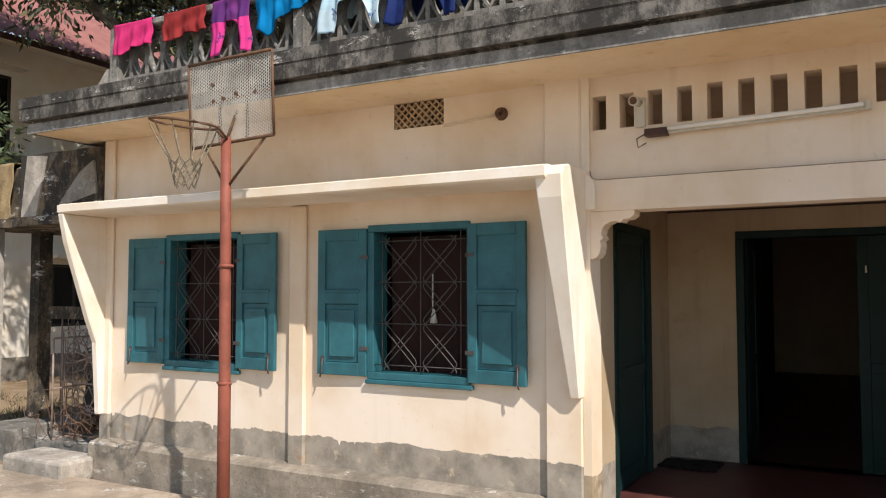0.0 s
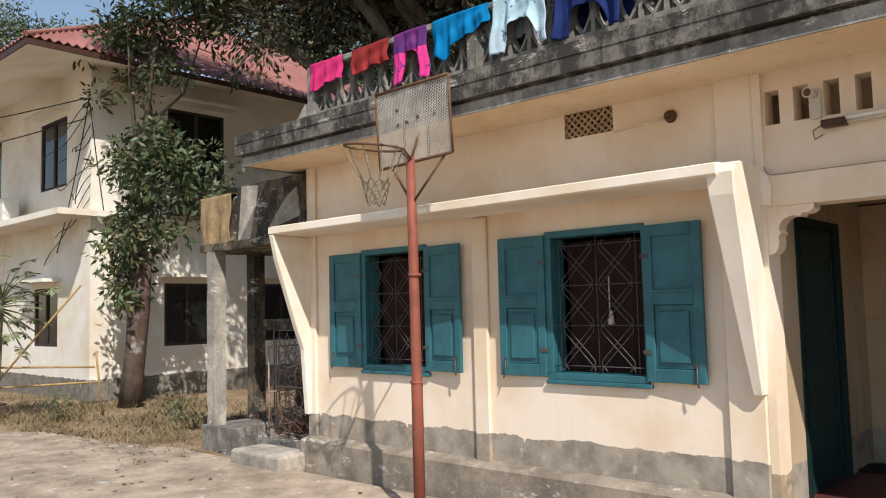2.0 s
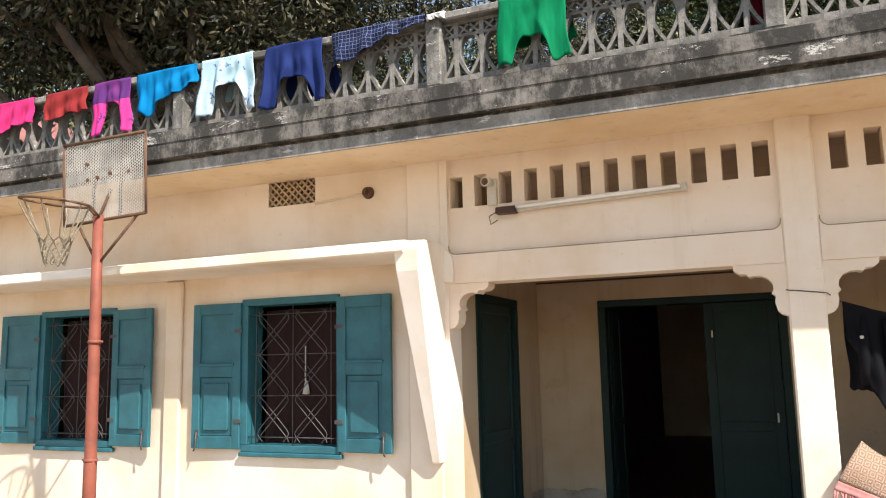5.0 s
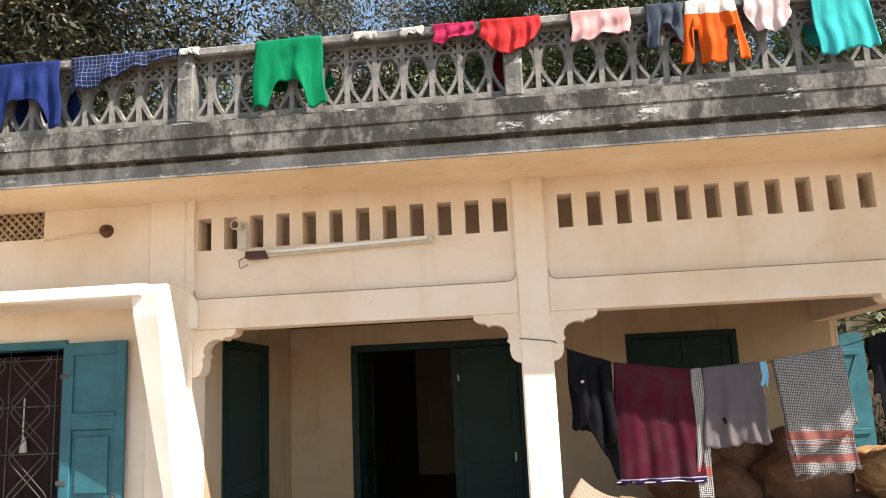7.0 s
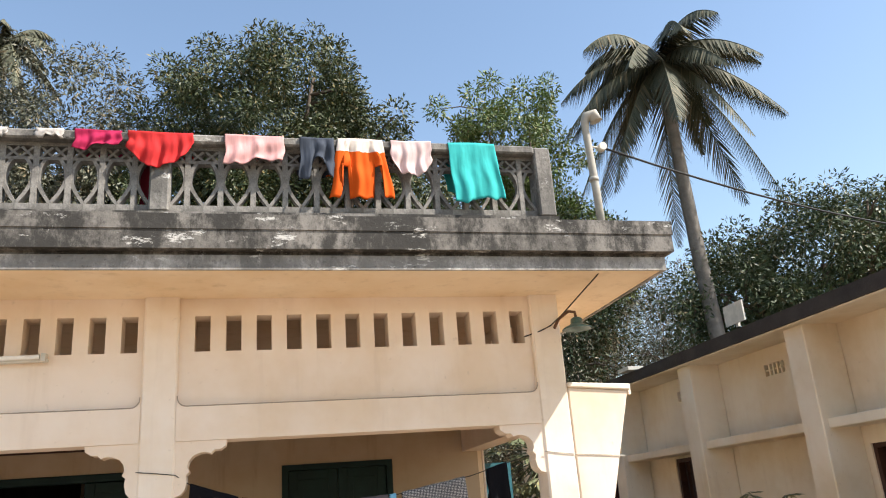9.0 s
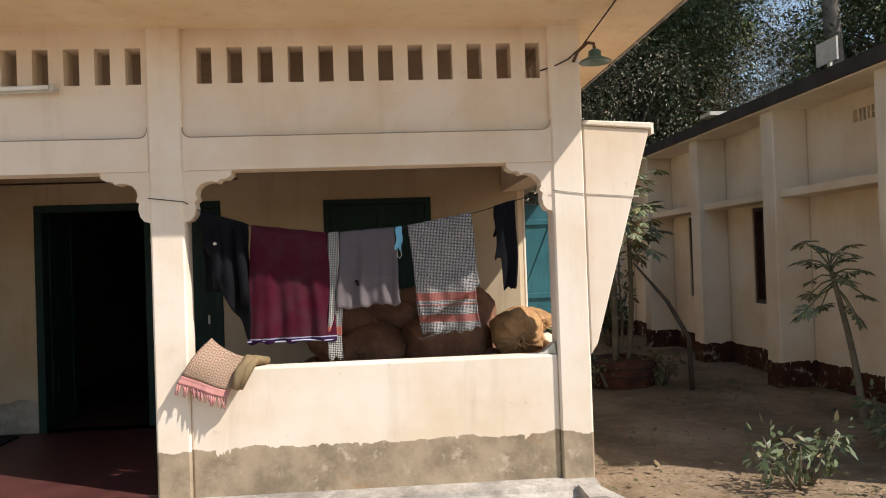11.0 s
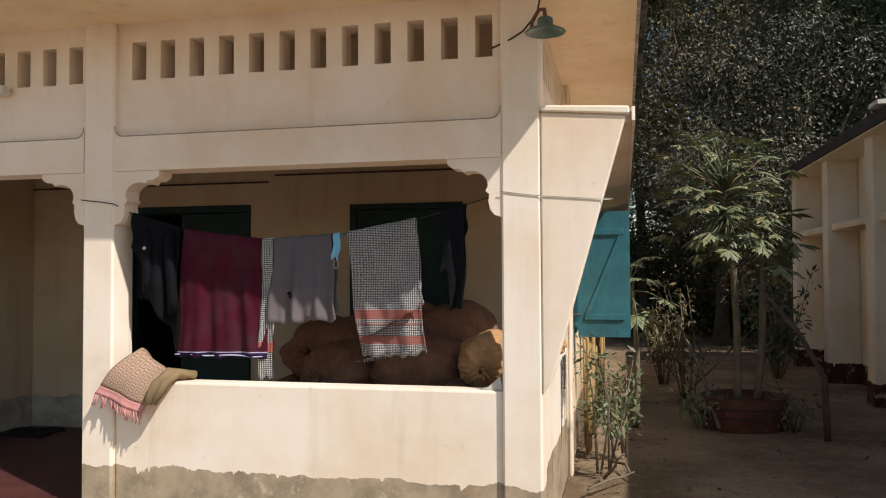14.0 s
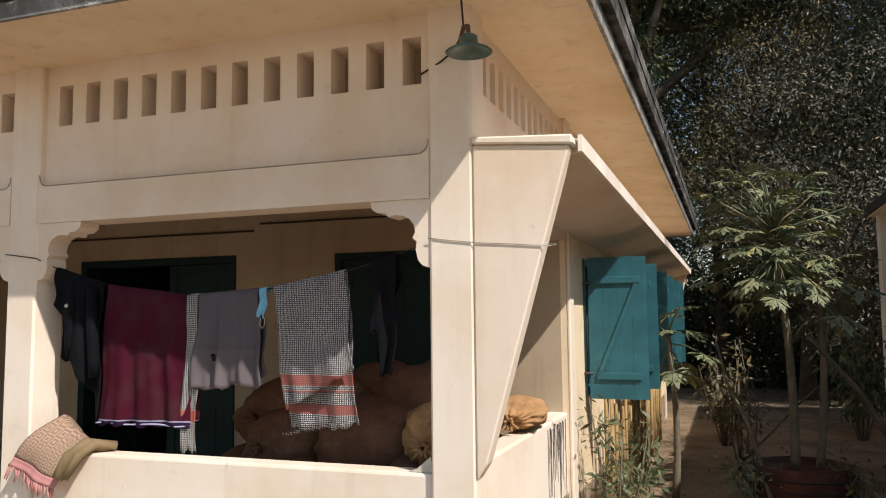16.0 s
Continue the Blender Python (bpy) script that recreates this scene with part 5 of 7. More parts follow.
def on_board(u, v):
    """A point of the backboard: u across, v up, both from 0 to 1, as (x, z)."""
    lo_ = (B[0][0] + (B[1][0] - B[0][0]) * u, B[0][1] + (B[1][1] - B[0][1]) * u)
    hi_ = (B[3][0] + (B[2][0] - B[3][0]) * u, B[3][1] + (B[2][1] - B[3][1]) * u)
    return lo_[0] + (hi_[0] - lo_[0]) * v, lo_[1] + (hi_[1] - lo_[1]) * v


def expanded_metal():
    """A sheet slit and drawn into diamond meshes: zigzag strands that touch their neighbours in turn."""
    bm = bmesh.new()
    nu, nv = 46, 52
    for i in range(nu):
        ring_ = []
        for j in range(nv + 1):
            u = (i + 0.5 + (0.27 if (j + i) % 2 else -0.27)) / nu
            dent = 0.016 * noise.noise((u * 4, j / nv * 3, 2.0))
            w = 0.0043
            x, z = on_board(u, j / nv)
            ring_.append((bm.verts.new((x - w, YBD + dent, z)), bm.verts.new((x + w, YBD + dent, z + 0.002)), bm.verts.new((x, YBD + dent + 0.006, z))))
        for a, b in zip(ring_, ring_[1:]):
            for k in range(3):
                bm.faces.new((a[k], a[(k + 1) % 3], b[(k + 1) % 3], b[k]))
    return bm


board = part("backboard", expanded_metal(), mottled("galvanised_strand", (0.66, 0.62, 0.55), 0.6, 0.45, 5.0, 60.0, 0.0, dirt=(0.34, 0.26, 0.19), dirt_amount=0.08), hoop, "dented expanded-metal backboard, grey and rusty")
board["kind"] = "stuff"
for (pa, qa) in zip(B, B[1:] + B[:1]):
    bm = bmesh.new()
    tube(bm, [(pa[0], YBD - 0.006, pa[1]), ((pa[0] + qa[0]) / 2, YBD - 0.009, (pa[1] + qa[1]) / 2), (qa[0], YBD - 0.006, qa[1])], 0.013, 4)
    part("edge_bar", bm, M_rust, board, "rusty angle-iron edge")
bm = bmesh.new()
for u in (0.33, 0.66):
    x, z = on_board(u, 0.02)
    x2, z2 = on_board(u, 0.98)
    box(bm, x - 0.012, YBD + 0.012, z, x + 0.012, YBD + 0.024, z2)
xa, za = on_board(0.02, 0.50)
xb, zb = on_board(0.98, 0.56)
prism(bm, [(xa, za - 0.012), (xb, zb - 0.012), (xb, zb + 0.012), (xa, za + 0.012)], "y", YBD + 0.025, YBD + 0.035)
part("stiffener", bm, M_rust, board, "thin rusty stiffening straps behind the mesh")
for u, v in ((0.30, 0.52), (0.42, 0.53), (0.57, 0.56), (0.80, 0.54), (0.29, 0.72)):
    x, z = on_board(u, v)
    bm = bmesh.new()
    tube(bm, [(x, YBD - 0.014, z), (x, YBD + 0.012, z)], 0.015, 8)
    part("bolt", bm, M_rust, board)
for a, c in (((PX + 0.03, PY, 2.43), (-4.63, YBD + 0.01, 2.775)), ((PX - 0.03, PY, 2.45), (-5.24, YBD + 0.01, 2.752)), ((PX, PY, 2.77), (PX, YBD + 0.03, 3.0))):
    bm = bmesh.new()
    tube(bm, [a, c], 0.011, 6)
    part("brace", bm, M_rust, hoop)
RC, RR = Vector((-5.06, -1.21, 2.842)), 0.235
bm = bmesh.new()
tube(bm, [RC + Vector((RR * math.cos(k * math.tau / 28), RR * math.sin(k * math.tau / 28), -0.03 * math.cos(k * math.tau / 28))) for k in range(29)], 0.010, 6)
for dx in (0.10, 0.19):
    tube(bm, [RC + Vector((dx, math.sqrt(RR * RR - dx * dx), -0.02)), (PX - 0.02 + dx * 0.2, PY - 0.02, 2.765)], 0.010, 6)
rimo = part("rim", bm, M_rust, hoop, "bent rusty iron ring")
M_chain = mottled("dull_chain", (0.30, 0.25, 0.18), 0.7, 0.4, 20.0, 80.0, 0.0, metal=0.2)
bm = bmesh.new()
NS = 10
knots = []
for k in range(NS):
    a = k * math.tau / NS + 0.15
    top_ = RC + Vector((RR * math.cos(a), RR * math.sin(a), -0.01))
    low_ = RC + Vector((0.02 + 0.115 * math.cos(a), 0.115 * math.sin(a), -0.25 - 0.02 * (k % 2)))
    tube(bm, [top_, top_.lerp(low_, 0.5) + Vector((0, 0, -0.012)), low_], 0.0055, 5, caps=False)
    knots.append((a, low_))
for k in range(NS):
    for sg in (-1, 1):
        a, p0 = knots[k]
        pts = [p0]
        for j in range(1, 5):
            aa = a + sg * j * math.tau / NS / 2
            rr = 0.115 - 0.012 * j
            pts.append(RC + Vector((0.02 + rr * math.cos(aa), rr * math.sin(aa), -0.26 - 0.05 * j + 0.012 * math.sin(5 * aa))))
        tube(bm, pts, 0.0055, 5, caps=False)
    (a, p0), (a2, p2) = knots[k], knots[(k + 1) % NS]
    tube(bm, [p0, p0.lerp(p2, 0.5) + Vector((0, 0, -0.04)), p2], 0.005, 5, caps=False)
part("net", bm, M_chain, rimo, "sagging chain net")

# ---- fixtures on the wall ----
tl = thing("tube_light", (-1.4, 0.0, 2.7), "old fluorescent tube light with dusty batten on the wall", "lamp")
bm = bmesh.new()
tube(bm, [(-1.98, -0.025, 2.705), (-0.80, -0.025, 2.735)], 0.014, 10)
part("tube", bm, M_tube, tl)
bm = bmesh.new()
prism(bm, [(-2.04, 2.675), (-0.76, 2.71), (-0.76, 2.728), (-2.04, 2.693)], "y", -0.008, 0.031)
part("batten", bm, M_plastic, tl)
bm = bmesh.new()
box(bm, -2.08, -0.045, 2.665, -1.93, 0.031, 2.715)
bevel(bm, 0.006)
part("ballast", bm, M_brown_wood, tl, "brown ballast box")
bm = bmesh.new()
box(bm, -0.79, -0.04, 2.705, -0.765, 0.02, 2.755)
part("end_cap", bm, M_plastic, tl)
bm = bmesh.new()
tube(bm, [(-2.08, 0.0, 2.69), (-2.14, 0.0, 2.66), (-2.13, 0.0, 2.60), (-2.08, 0.01, 2.63)], 0.004, 5)
part("cable", bm, M_wire, tl)
cam_ob = thing("bulb_holder", (-2.12, 0.02, 2.74), "pale plastic lamp holder with round socket on a board", "lamp holder")
bm = bmesh.new()
box(bm, -2.155, 0.012, 2.74, -2.085, 0.036, 2.94)
bevel(bm, 0.005)
part("board", bm, M_plastic, cam_ob)
bm = bmesh.new()
tube(bm, [(-2.12, 0.0, 2.90), (-2.13, -0.05, 2.905), (-2.135, -0.09, 2.90)], [0.026, 0.032, 0.036], 14)
part("socket", bm, M_plastic, cam_ob)
bm = bmesh.new()
tube(bm, [(-2.135, -0.088, 2.90), (-2.136, -0.0935, 2.90)], 0.026, 14)
part("hole", bm, M_rust, cam_ob, "rusty dark mouth of the socket")
kn = thing("junction_box", (-3.14, 0.02, 2.94), "rusty round junction box with conduit on the wall", "junction box")
bm = bmesh.new()
tube(bm, [(-3.14, 0.031, 2.945), (-3.14, -0.01, 2.945)], [0.05, 0.04], 14)
tube(bm, [(-3.14, -0.01, 2.945), (-3.13, -0.05, 2.955)], [0.018, 0.012], 8)
part("cover", bm, M_rust, kn)
bm = bmesh.new()
tube(bm, [(-3.19, 0.02, 2.94), (-3.62, 0.02, 2.905)], 0.008, 6)
part("conduit", bm, M_wall, kn)

lamp = thing("wall_lamp", (2.655, -0.18, 2.80), "green enamel shade lamp on a curved bracket at the corner", "lamp")
bm = bmesh.new()
lathe(bm, (2.655, -0.18, 2.80), [(0.102, -0.004), (0.106, 0.0), (0.095, 0.009), (0.055, 0.028), (0.042, 0.04), (0.040, 0.07), (0.026, 0.08), (0.0, 0.082)], 24)
lathe(bm, (2.655, -0.18, 2.80), [(0.100, -0.003), (0.053, 0.022), (0.04, 0.034), (0.0, 0.038)], 24)
part("shade", bm, M_enamel, lamp)
bm = bmesh.new()
tube(bm, [(2.655, -0.18, 2.88), (2.65, -0.18, 2.92), (2.62, -0.14, 2.935), (2.575, -0.06, 2.90), (2.56, 0.003, 2.85)], 0.011, 7)
part("bracket", bm, M_rust, lamp)
bm = bmesh.new()
tube(bm, [(2.34, 0.04, 2.80), (2.45, -0.004, 2.83), (2.52, -0.03, 2.86), (2.60, -0.08, 2.93), (2.66, -0.3, 3.02), (2.70, -0.50, 3.085), (2.71, -0.52, 3.098)], 0.005, 5)
part("cable", bm, M_wire, lamp)

sp = thing("service_pole", (2.82, -0.45, 3.40), "short grey steel service pipe with hooded top on the roof corner", "pole")
bm = bmesh.new()
tube(bm, [(2.82, -0.45, 3.36), (2.815, -0.45, 3.75), (2.80, -0.45, 4.2), (2.80, -0.45, 4.27), (2.815, -0.46, 4.31), (2.86, -0.48, 4.32), (2.875, -0.485, 4.26)], [0.028, 0.028, 0.026, 0.03, 0.038, 0.042, 0.045], 12)
part("pipe", bm, M_pipe, sp)
bm = bmesh.new()
tube(bm, [(2.81, -0.45, 3.80), (2.81, -0.45, 3.83)], 0.034, 12)
part("collar", bm, M_pipe, sp)
bm = bmesh.new()
tube(bm, [(2.80, -0.45, 4.07), (2.90, -0.46, 4.065)], 0.008, 6)
tube(bm, [(2.90, -0.49, 4.065), (2.90, -0.43, 4.065)], 0.03, 12)
part("insulator", bm, M_plastic, sp)
bm = bmesh.new()
tube(bm, [(2.90 + 6.6 * f, -0.46 + 2.4 * f, 4.065 - 0.55 * f * (1 - f) * 4 * 0.35 + 0.25 * f) for f in np.linspace(0, 1, 14)], 0.009, 5)
part("overhead_wire", bm, M_wire, sp, "slack overhead cable")

# curtains inside the front room
for xc, _ in WIN:
    drape("curtain", "dark brown curtain hanging behind the window grille", "curtain", xc - 0.36, xc + 0.50, 2.08, flat(1.15), flat(1.1), cloth("brown_curtain", (0.034, 0.017, 0.015)), y=0.24, depth=0.02, folds=6, amp=0.02, seed=61 + int(xc))
bm = bmesh.new()
tube(bm, [(-3.80, 0.16, 1.78), (-3.80, 0.16, 1.50)], 0.006, 6)
lathe(bm, (-3.79, 0.16, 1.42), [(0.0, 0.09), (0.012, 0.08), (0.022, 0.03), (0.030, -0.02), (0.0, -0.025)], 10)
tagged(part("whisk", bm, M_plastic), "small pale whisk hanging inside the window", "whisk")


# ---- ruined porch at the west end ----
porch = thing("porch_canopy", (-8.3, 0.5, 2.3), "mould-blackened concrete canopy block at the building's end", "canopy")
bm = bmesh.new()
box(bm, -9.55, -0.10, 2.33, -7.46, 1.3, 2.42)
box(bm, -8.75, -0.06, 2.42, -7.46, 1.3, 3.085)
bmesh.ops.subdivide_edges(bm, edges=bm.edges, cuts=5, use_grid_fill=True)
for v in bm.verts:
    v.co += Vector((0, 0.02 * noise.noise(v.co * 3), 0.015 * noise.noise(v.co * 4)))
part("block", bm, M_block, porch)
bm = bmesh.new()
box(bm, -9.52, 0.02, 2.425, -8.76, 1.2, 3.00)
bevel(bm, 0.02)
part("end_wall", bm, M_block, porch)
bm = bmesh.new()
prism(bm, [(-8.70, 2.43), (-8.45, 2.43), (-8.30, 3.05), (-8.62, 3.08)], "y", -0.078, -0.055)
part("flaking_render", bm, M_conc_pale, porch, "patch of flaking pale render")
bm = bmesh.new()
prism(bm, [(-8.1, 2.50), (-7.50, 2.62), (-7.55, 2.95), (-7.75, 2.85), (-7.95, 2.66)], "y", -0.078, -0.055)
part("flaking_render", bm, M_column, porch, "patch of flaking pale render")


drape("sacking", "tan jute sacking hung over the end of the canopy", "cloth", -9.62, -8.90, 3.03, lambda u: 0.70 - 0.12 * (2 * u - 1) ** 4, flat(0.4), jute("tan_sacking", (0.37, 0.27, 0.15)), y=0.06, depth=0.18, folds=1.6, amp=0.02, seed=71, flare=-0.06)


def ragged_column(x, y, w, z0, z1, mat, seed):
    bm = bmesh.new()
    n = 14
    rings = []
    for i in range(n + 1):
        z = z0 + (z1 - z0) * i / n
        ring_ = []
        for a, c in ((-1, -1), (0, -1), (1, -1), (1, 0), (1, 1), (0, 1), (-1, 1), (-1, 0)):
            k = w / 2 * (1 + 0.10 * noise.noise((a * 2 + seed, c * 2, z * 4)))
            ring_.append(bm.verts.new((x + a * k, y + c * k, z)))
        rings.append(ring_)
    for a, b in zip(rings, rings[1:]):
        for k in range(8):
            bm.faces.new((a[k], a[(k + 1) % 8], b[(k + 1) % 8], b[k]))
    bm.faces.new(rings[-1])
    tagged(part("column", bm, mat, None, base=(x, y, z0)), "peeling whitewashed concrete porch column", "column", "porch columns")


ragged_column(-9.275, -0.02, 0.165, 0.19, 2.335, M_column, 1)
ragged_column(-9.33, 0.60, 0.165, 0.19, 2.335, M_block, 2)
bm = bmesh.new()
box(bm, -9.18, 0.60, 1.33, -7.46, 0.76, 1.47)
tagged(part("tie_beam", bm, M_block), "blackened concrete tie beam between the columns", "beam")
bm = bmesh.new()
box(bm, -9.45, -0.12, GZ - 0.05, -8.75, 0.85, 0.19)
box(bm, -8.75, 0.05, GZ - 0.05, -7.46, 1.4, 0.10)
bmesh.ops.remove_doubles(bm, verts=bm.verts, dist=1e-5)
tagged(part("concrete_platform", bm, M_rail), "cracked grey concrete porch platform", "platform")
bm = bmesh.new()
box(bm, -8.30, -0.46, GZ - 0.05, -7.40, 0.0, 0.06)
bevel(bm, 0.03, 2)
tagged(part("doorstep", bm, M_conc_pale), "worn grey concrete doorstep block", "step")


M_gate = mottled("dusty_rusted_iron", (0.36, 0.27, 0.23), 0.85, 0.4, 14.0, 80.0, 0.003)


def gate(name, p, q, z0, z1, label):
    """A wrought iron lattice leaf between two plan points, a flower of bent bars in each cell."""
    g = thing(name, (p[0], p[1], z0), label, "gate", "iron gate leaves")
    P, Q = Vector((*p, 0)), Vector((*q, 0))
    def at(u, v):
        w = P.lerp(Q, u)
        return Vector((w.x, w.y, z0 + (z1 - z0) * v))
    bm = bmesh.new()
    for a, b_ in (((0, 0), (0, 1)), ((1, 0), (1, 1)), ((0, 0), (1, 0)), ((0, 1), (1, 1)), ((0, 0.5), (1, 0.5))):
        tube(bm, [at(*a), at(*b_)], 0.011, 5)
    part("gate_frame", bm, M_gate, g)
    for k in range(2):
        c0 = 0.25 + 0.5 * k
        for i in range(8):
            a = i * math.tau / 8
            tip = (0.5 + 0.44 * math.cos(a), c0 + 0.22 * math.sin(a))
            l = (0.5 + 0.26 * math.cos(a + 0.35), c0 + 0.13 * math.sin(a + 0.35))
            r = (0.5 + 0.26 * math.cos(a - 0.35), c0 + 0.13 * math.sin(a - 0.35))
            bm = bmesh.new()
            tube(bm, [at(0.5, c0), at(*l), at(*tip), at(*r), at(0.5, c0)], 0.0065, 4, caps=False)
            part("petal", bm, M_gate, g)
        bm = bmesh.new()
        tube(bm, [at(0.5 + 0.09 * math.cos(q), c0 + 0.045 * math.sin(q)) for q in np.linspace(0, math.tau, 13)], 0.007, 4, caps=False)
        part("boss", bm, M_gate, g)
    for f in (0.2, 0.8):
        bm = bmesh.new()
        tube(bm, [at(f, 0), at(f, 1)], 0.0065, 4)
        part("bar", bm, M_gate, g)


gate("iron_gate", (-8.55, 0.35), (-7.60, 0.30), 0.12, 1.22, "rusty wrought iron gate leaf with flower pattern")
gate("iron_gate", (-8.50, 0.9), (-8.35, 0.1), 0.10, 1.15, "rusty wrought iron gate leaf standing ajar")
gate("iron_gate", (-10.2, 1.5), (-9.3, 1.3), 0.15, 1.30, "rusty wrought iron gate leaf leaning in the shade")
bm = bmesh.new()
prism(bm, [(-8.55, 0.10), (-8.38, 0.10), (-8.05, 1.32), (-8.22, 1.38)], "y", 0.55, 0.67)
tagged(part("broken_post", bm, M_block), "leaning broken concrete post", "post")
bm = bmesh.new()
rw = random.Random(8)
for i in range(26):
    x, y = -8.5 + 0.9 * rw.random(), -0.05 + 0.4 * rw.random()
    p = Vector((x, y, 0.08 + 0.2 * rw.random()))
    pts = [p]
    for _ in range(4):
        p = p + Vector((rw.uniform(-0.14, 0.14), rw.uniform(-0.08, 0.08), rw.uniform(-0.06, 0.16)))
        pts.append(p.copy())
    tube(bm, pts, 0.005, 4, caps=False)
tagged(part("wire_scrap", bm, M_rust), "tangled rusty wire scrap on the doorstep", "scrap", "", "stuff")

# ---- two-storey house ----
HX, HY, HZ = -16.1, 1.40, 6.50
house = thing("house", (HX - 4, HY + 4, GZ), "two-storey cream house with red iron roof", "house")
HOLX = [(3.02, 4.4, 4.44, 6.0), (2.95, 4.02, 0.90, 2.22), (5.4, 6.5, 0.90, 2.22)]
HOLY = [(-18.68, -17.29, 4.3, 5.79), (-22.41, -21.07, 4.3, 5.83), (-18.95, -17.68, 0.94, 2.18)]


def holed(bm, a0, a1, z0, z1, holes, put):
    """A wall in strips along a, with oblong holes; put(a0, z0, a1, z1) adds a block."""
    cuts = sorted({a0, a1, *[h[0] for h in holes], *[h[1] for h in holes]})
    for p, q in zip(cuts, cuts[1:]):
        hs = sorted([h for h in holes if h[0] <= p + 1e-6 and h[1] >= q - 1e-6], key=lambda h: h[2])
        z = z0
        for h in hs:
            put(p, z, q, h[2])
            z = h[3]
        put(p, z, q, z1)


bm = bmesh.new()
holed(bm, HY, 10.0, GZ - 0.2, HZ + 0.3, HOLX, lambda a, z, c, w: box(bm, HX - 0.2, a, z, HX, c, w))
bmesh.ops.remove_doubles(bm, verts=bm.verts, dist=1e-5)
part("wall", bm, M_house, house)
bm = bmesh.new()
holed(bm, -27.0, HX - 0.2, GZ - 0.2, HZ + 0.3, HOLY, lambda a, z, c, w: box(bm, a, HY, z, c, HY + 0.2, w))
bmesh.ops.remove_doubles(bm, verts=bm.verts, dist=1e-5)
part("wall", bm, M_house, house)
bm = bmesh.new()
box(bm, HX, HY - 0.03, GZ, HX + 0.03, HY + 0.35, HZ)
box(bm, HX - 0.4, HY - 0.03, GZ, HX, HY, HZ)
part("corner_strip", bm, M_house, house)
bm = bmesh.new()
box(bm, -26.8, 9.8, GZ, HX - 0.2, 10.0, HZ)
box(bm, -27.0, HY + 0.2, GZ, -26.8, 10.0, HZ)
part("wall", bm, M_house, house)
# inner walls behind the windows, in the colour darkened for room shade
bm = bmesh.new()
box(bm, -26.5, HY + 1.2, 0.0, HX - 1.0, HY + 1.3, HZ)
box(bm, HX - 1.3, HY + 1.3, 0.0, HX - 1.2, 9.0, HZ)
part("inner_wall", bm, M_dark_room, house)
for ax, hs in (("x", HOLX), ("y", HOLY)):
    for a0, a1, z0, z1 in hs:
        def put(bm, u0, v0, u1, v1, d0, d1):
            if ax == "x":
                box(bm, HX - d1, u0, v0, HX - d0, u1, v1)
            else:
                box(bm, u0, HY + d0, v0, u1, HY + d1, v1)
        bm = bmesh.new()
        for u0, v0, u1, v1 in ((a0, z0, a0 + 0.06, z1), (a1 - 0.06, z0, a1, z1), (a0 + 0.06, z0, a1 - 0.06, z0 + 0.06), (a0 + 0.06, z1 - 0.06, a1 - 0.06, z1), ((a0 + a1) / 2 - 0.035, z0 + 0.06, (a0 + a1) / 2 + 0.035, z1 - 0.06)):
            put(bm, u0, v0, u1, v1, 0.02, 0.10)
        w = part("window", bm, M_fascia, house, "dark framed house window")
        for u0, u1 in ((a0 + 0.06, (a0 + a1) / 2 - 0.035), ((a0 + a1) / 2 + 0.035, a1 - 0.06)):
            bm = bmesh.new()
            put(bm, u0, z0 + 0.06, u1, z1 - 0.06, 0.05, 0.06)
            part("pane", bm, M_glass, w)
        bm = bmesh.new()
        put(bm, a0 - 0.15, z1 + 0.12, a1 + 0.15, z1 + 0.19, -0.38, 0.0)
        part("canopy", bm, M_house, house)
bm = bmesh.new()
box(bm, -27.0, HY - 0.75, 3.52, HX + 0.25, HY - 0.001, 3.64)
box(bm, HX + 0.001, HY, 3.52, HX + 0.25, 10.0, 3.64)
part("floor_ledge", bm, M_house, house)
bm = bmesh.new()
box(bm, HX + 0.001, 2.9, 3.64, HX + 0.7, 7.5, 3.70)
box(bm, HX + 0.62, 2.9, 3.70, HX + 0.70, 7.5, 4.30)
part("balcony", bm, M_conc, house, "mouldy balcony parapet")
EX, EY, EZ = HX + 1.1, HY - 1.66, HZ + 0.03
bm = bmesh.new()
zo, zi = EZ - 0.12, HZ + 0.14
ring_o = [bm.verts.new(p) for p in ((-27.5, EY + 0.05, zo), (EX - 0.05, EY + 0.05, zo), (EX - 0.05, 10.5, zo))]
ring_i = [bm.verts.new(p) for p in ((-27.5, HY - 0.002, zi), (HX + 0.002, HY - 0.002, zi), (HX + 0.002, 10.5, zi))]
for k in range(2):
    bm.faces.new((ring_o[k], ring_o[k + 1], ring_i[k + 1], ring_i[k]))
so_ = part("eave_soffit", bm, M_house, house)
so_.modifiers.new("thickness", "SOLIDIFY").thickness = 0.02


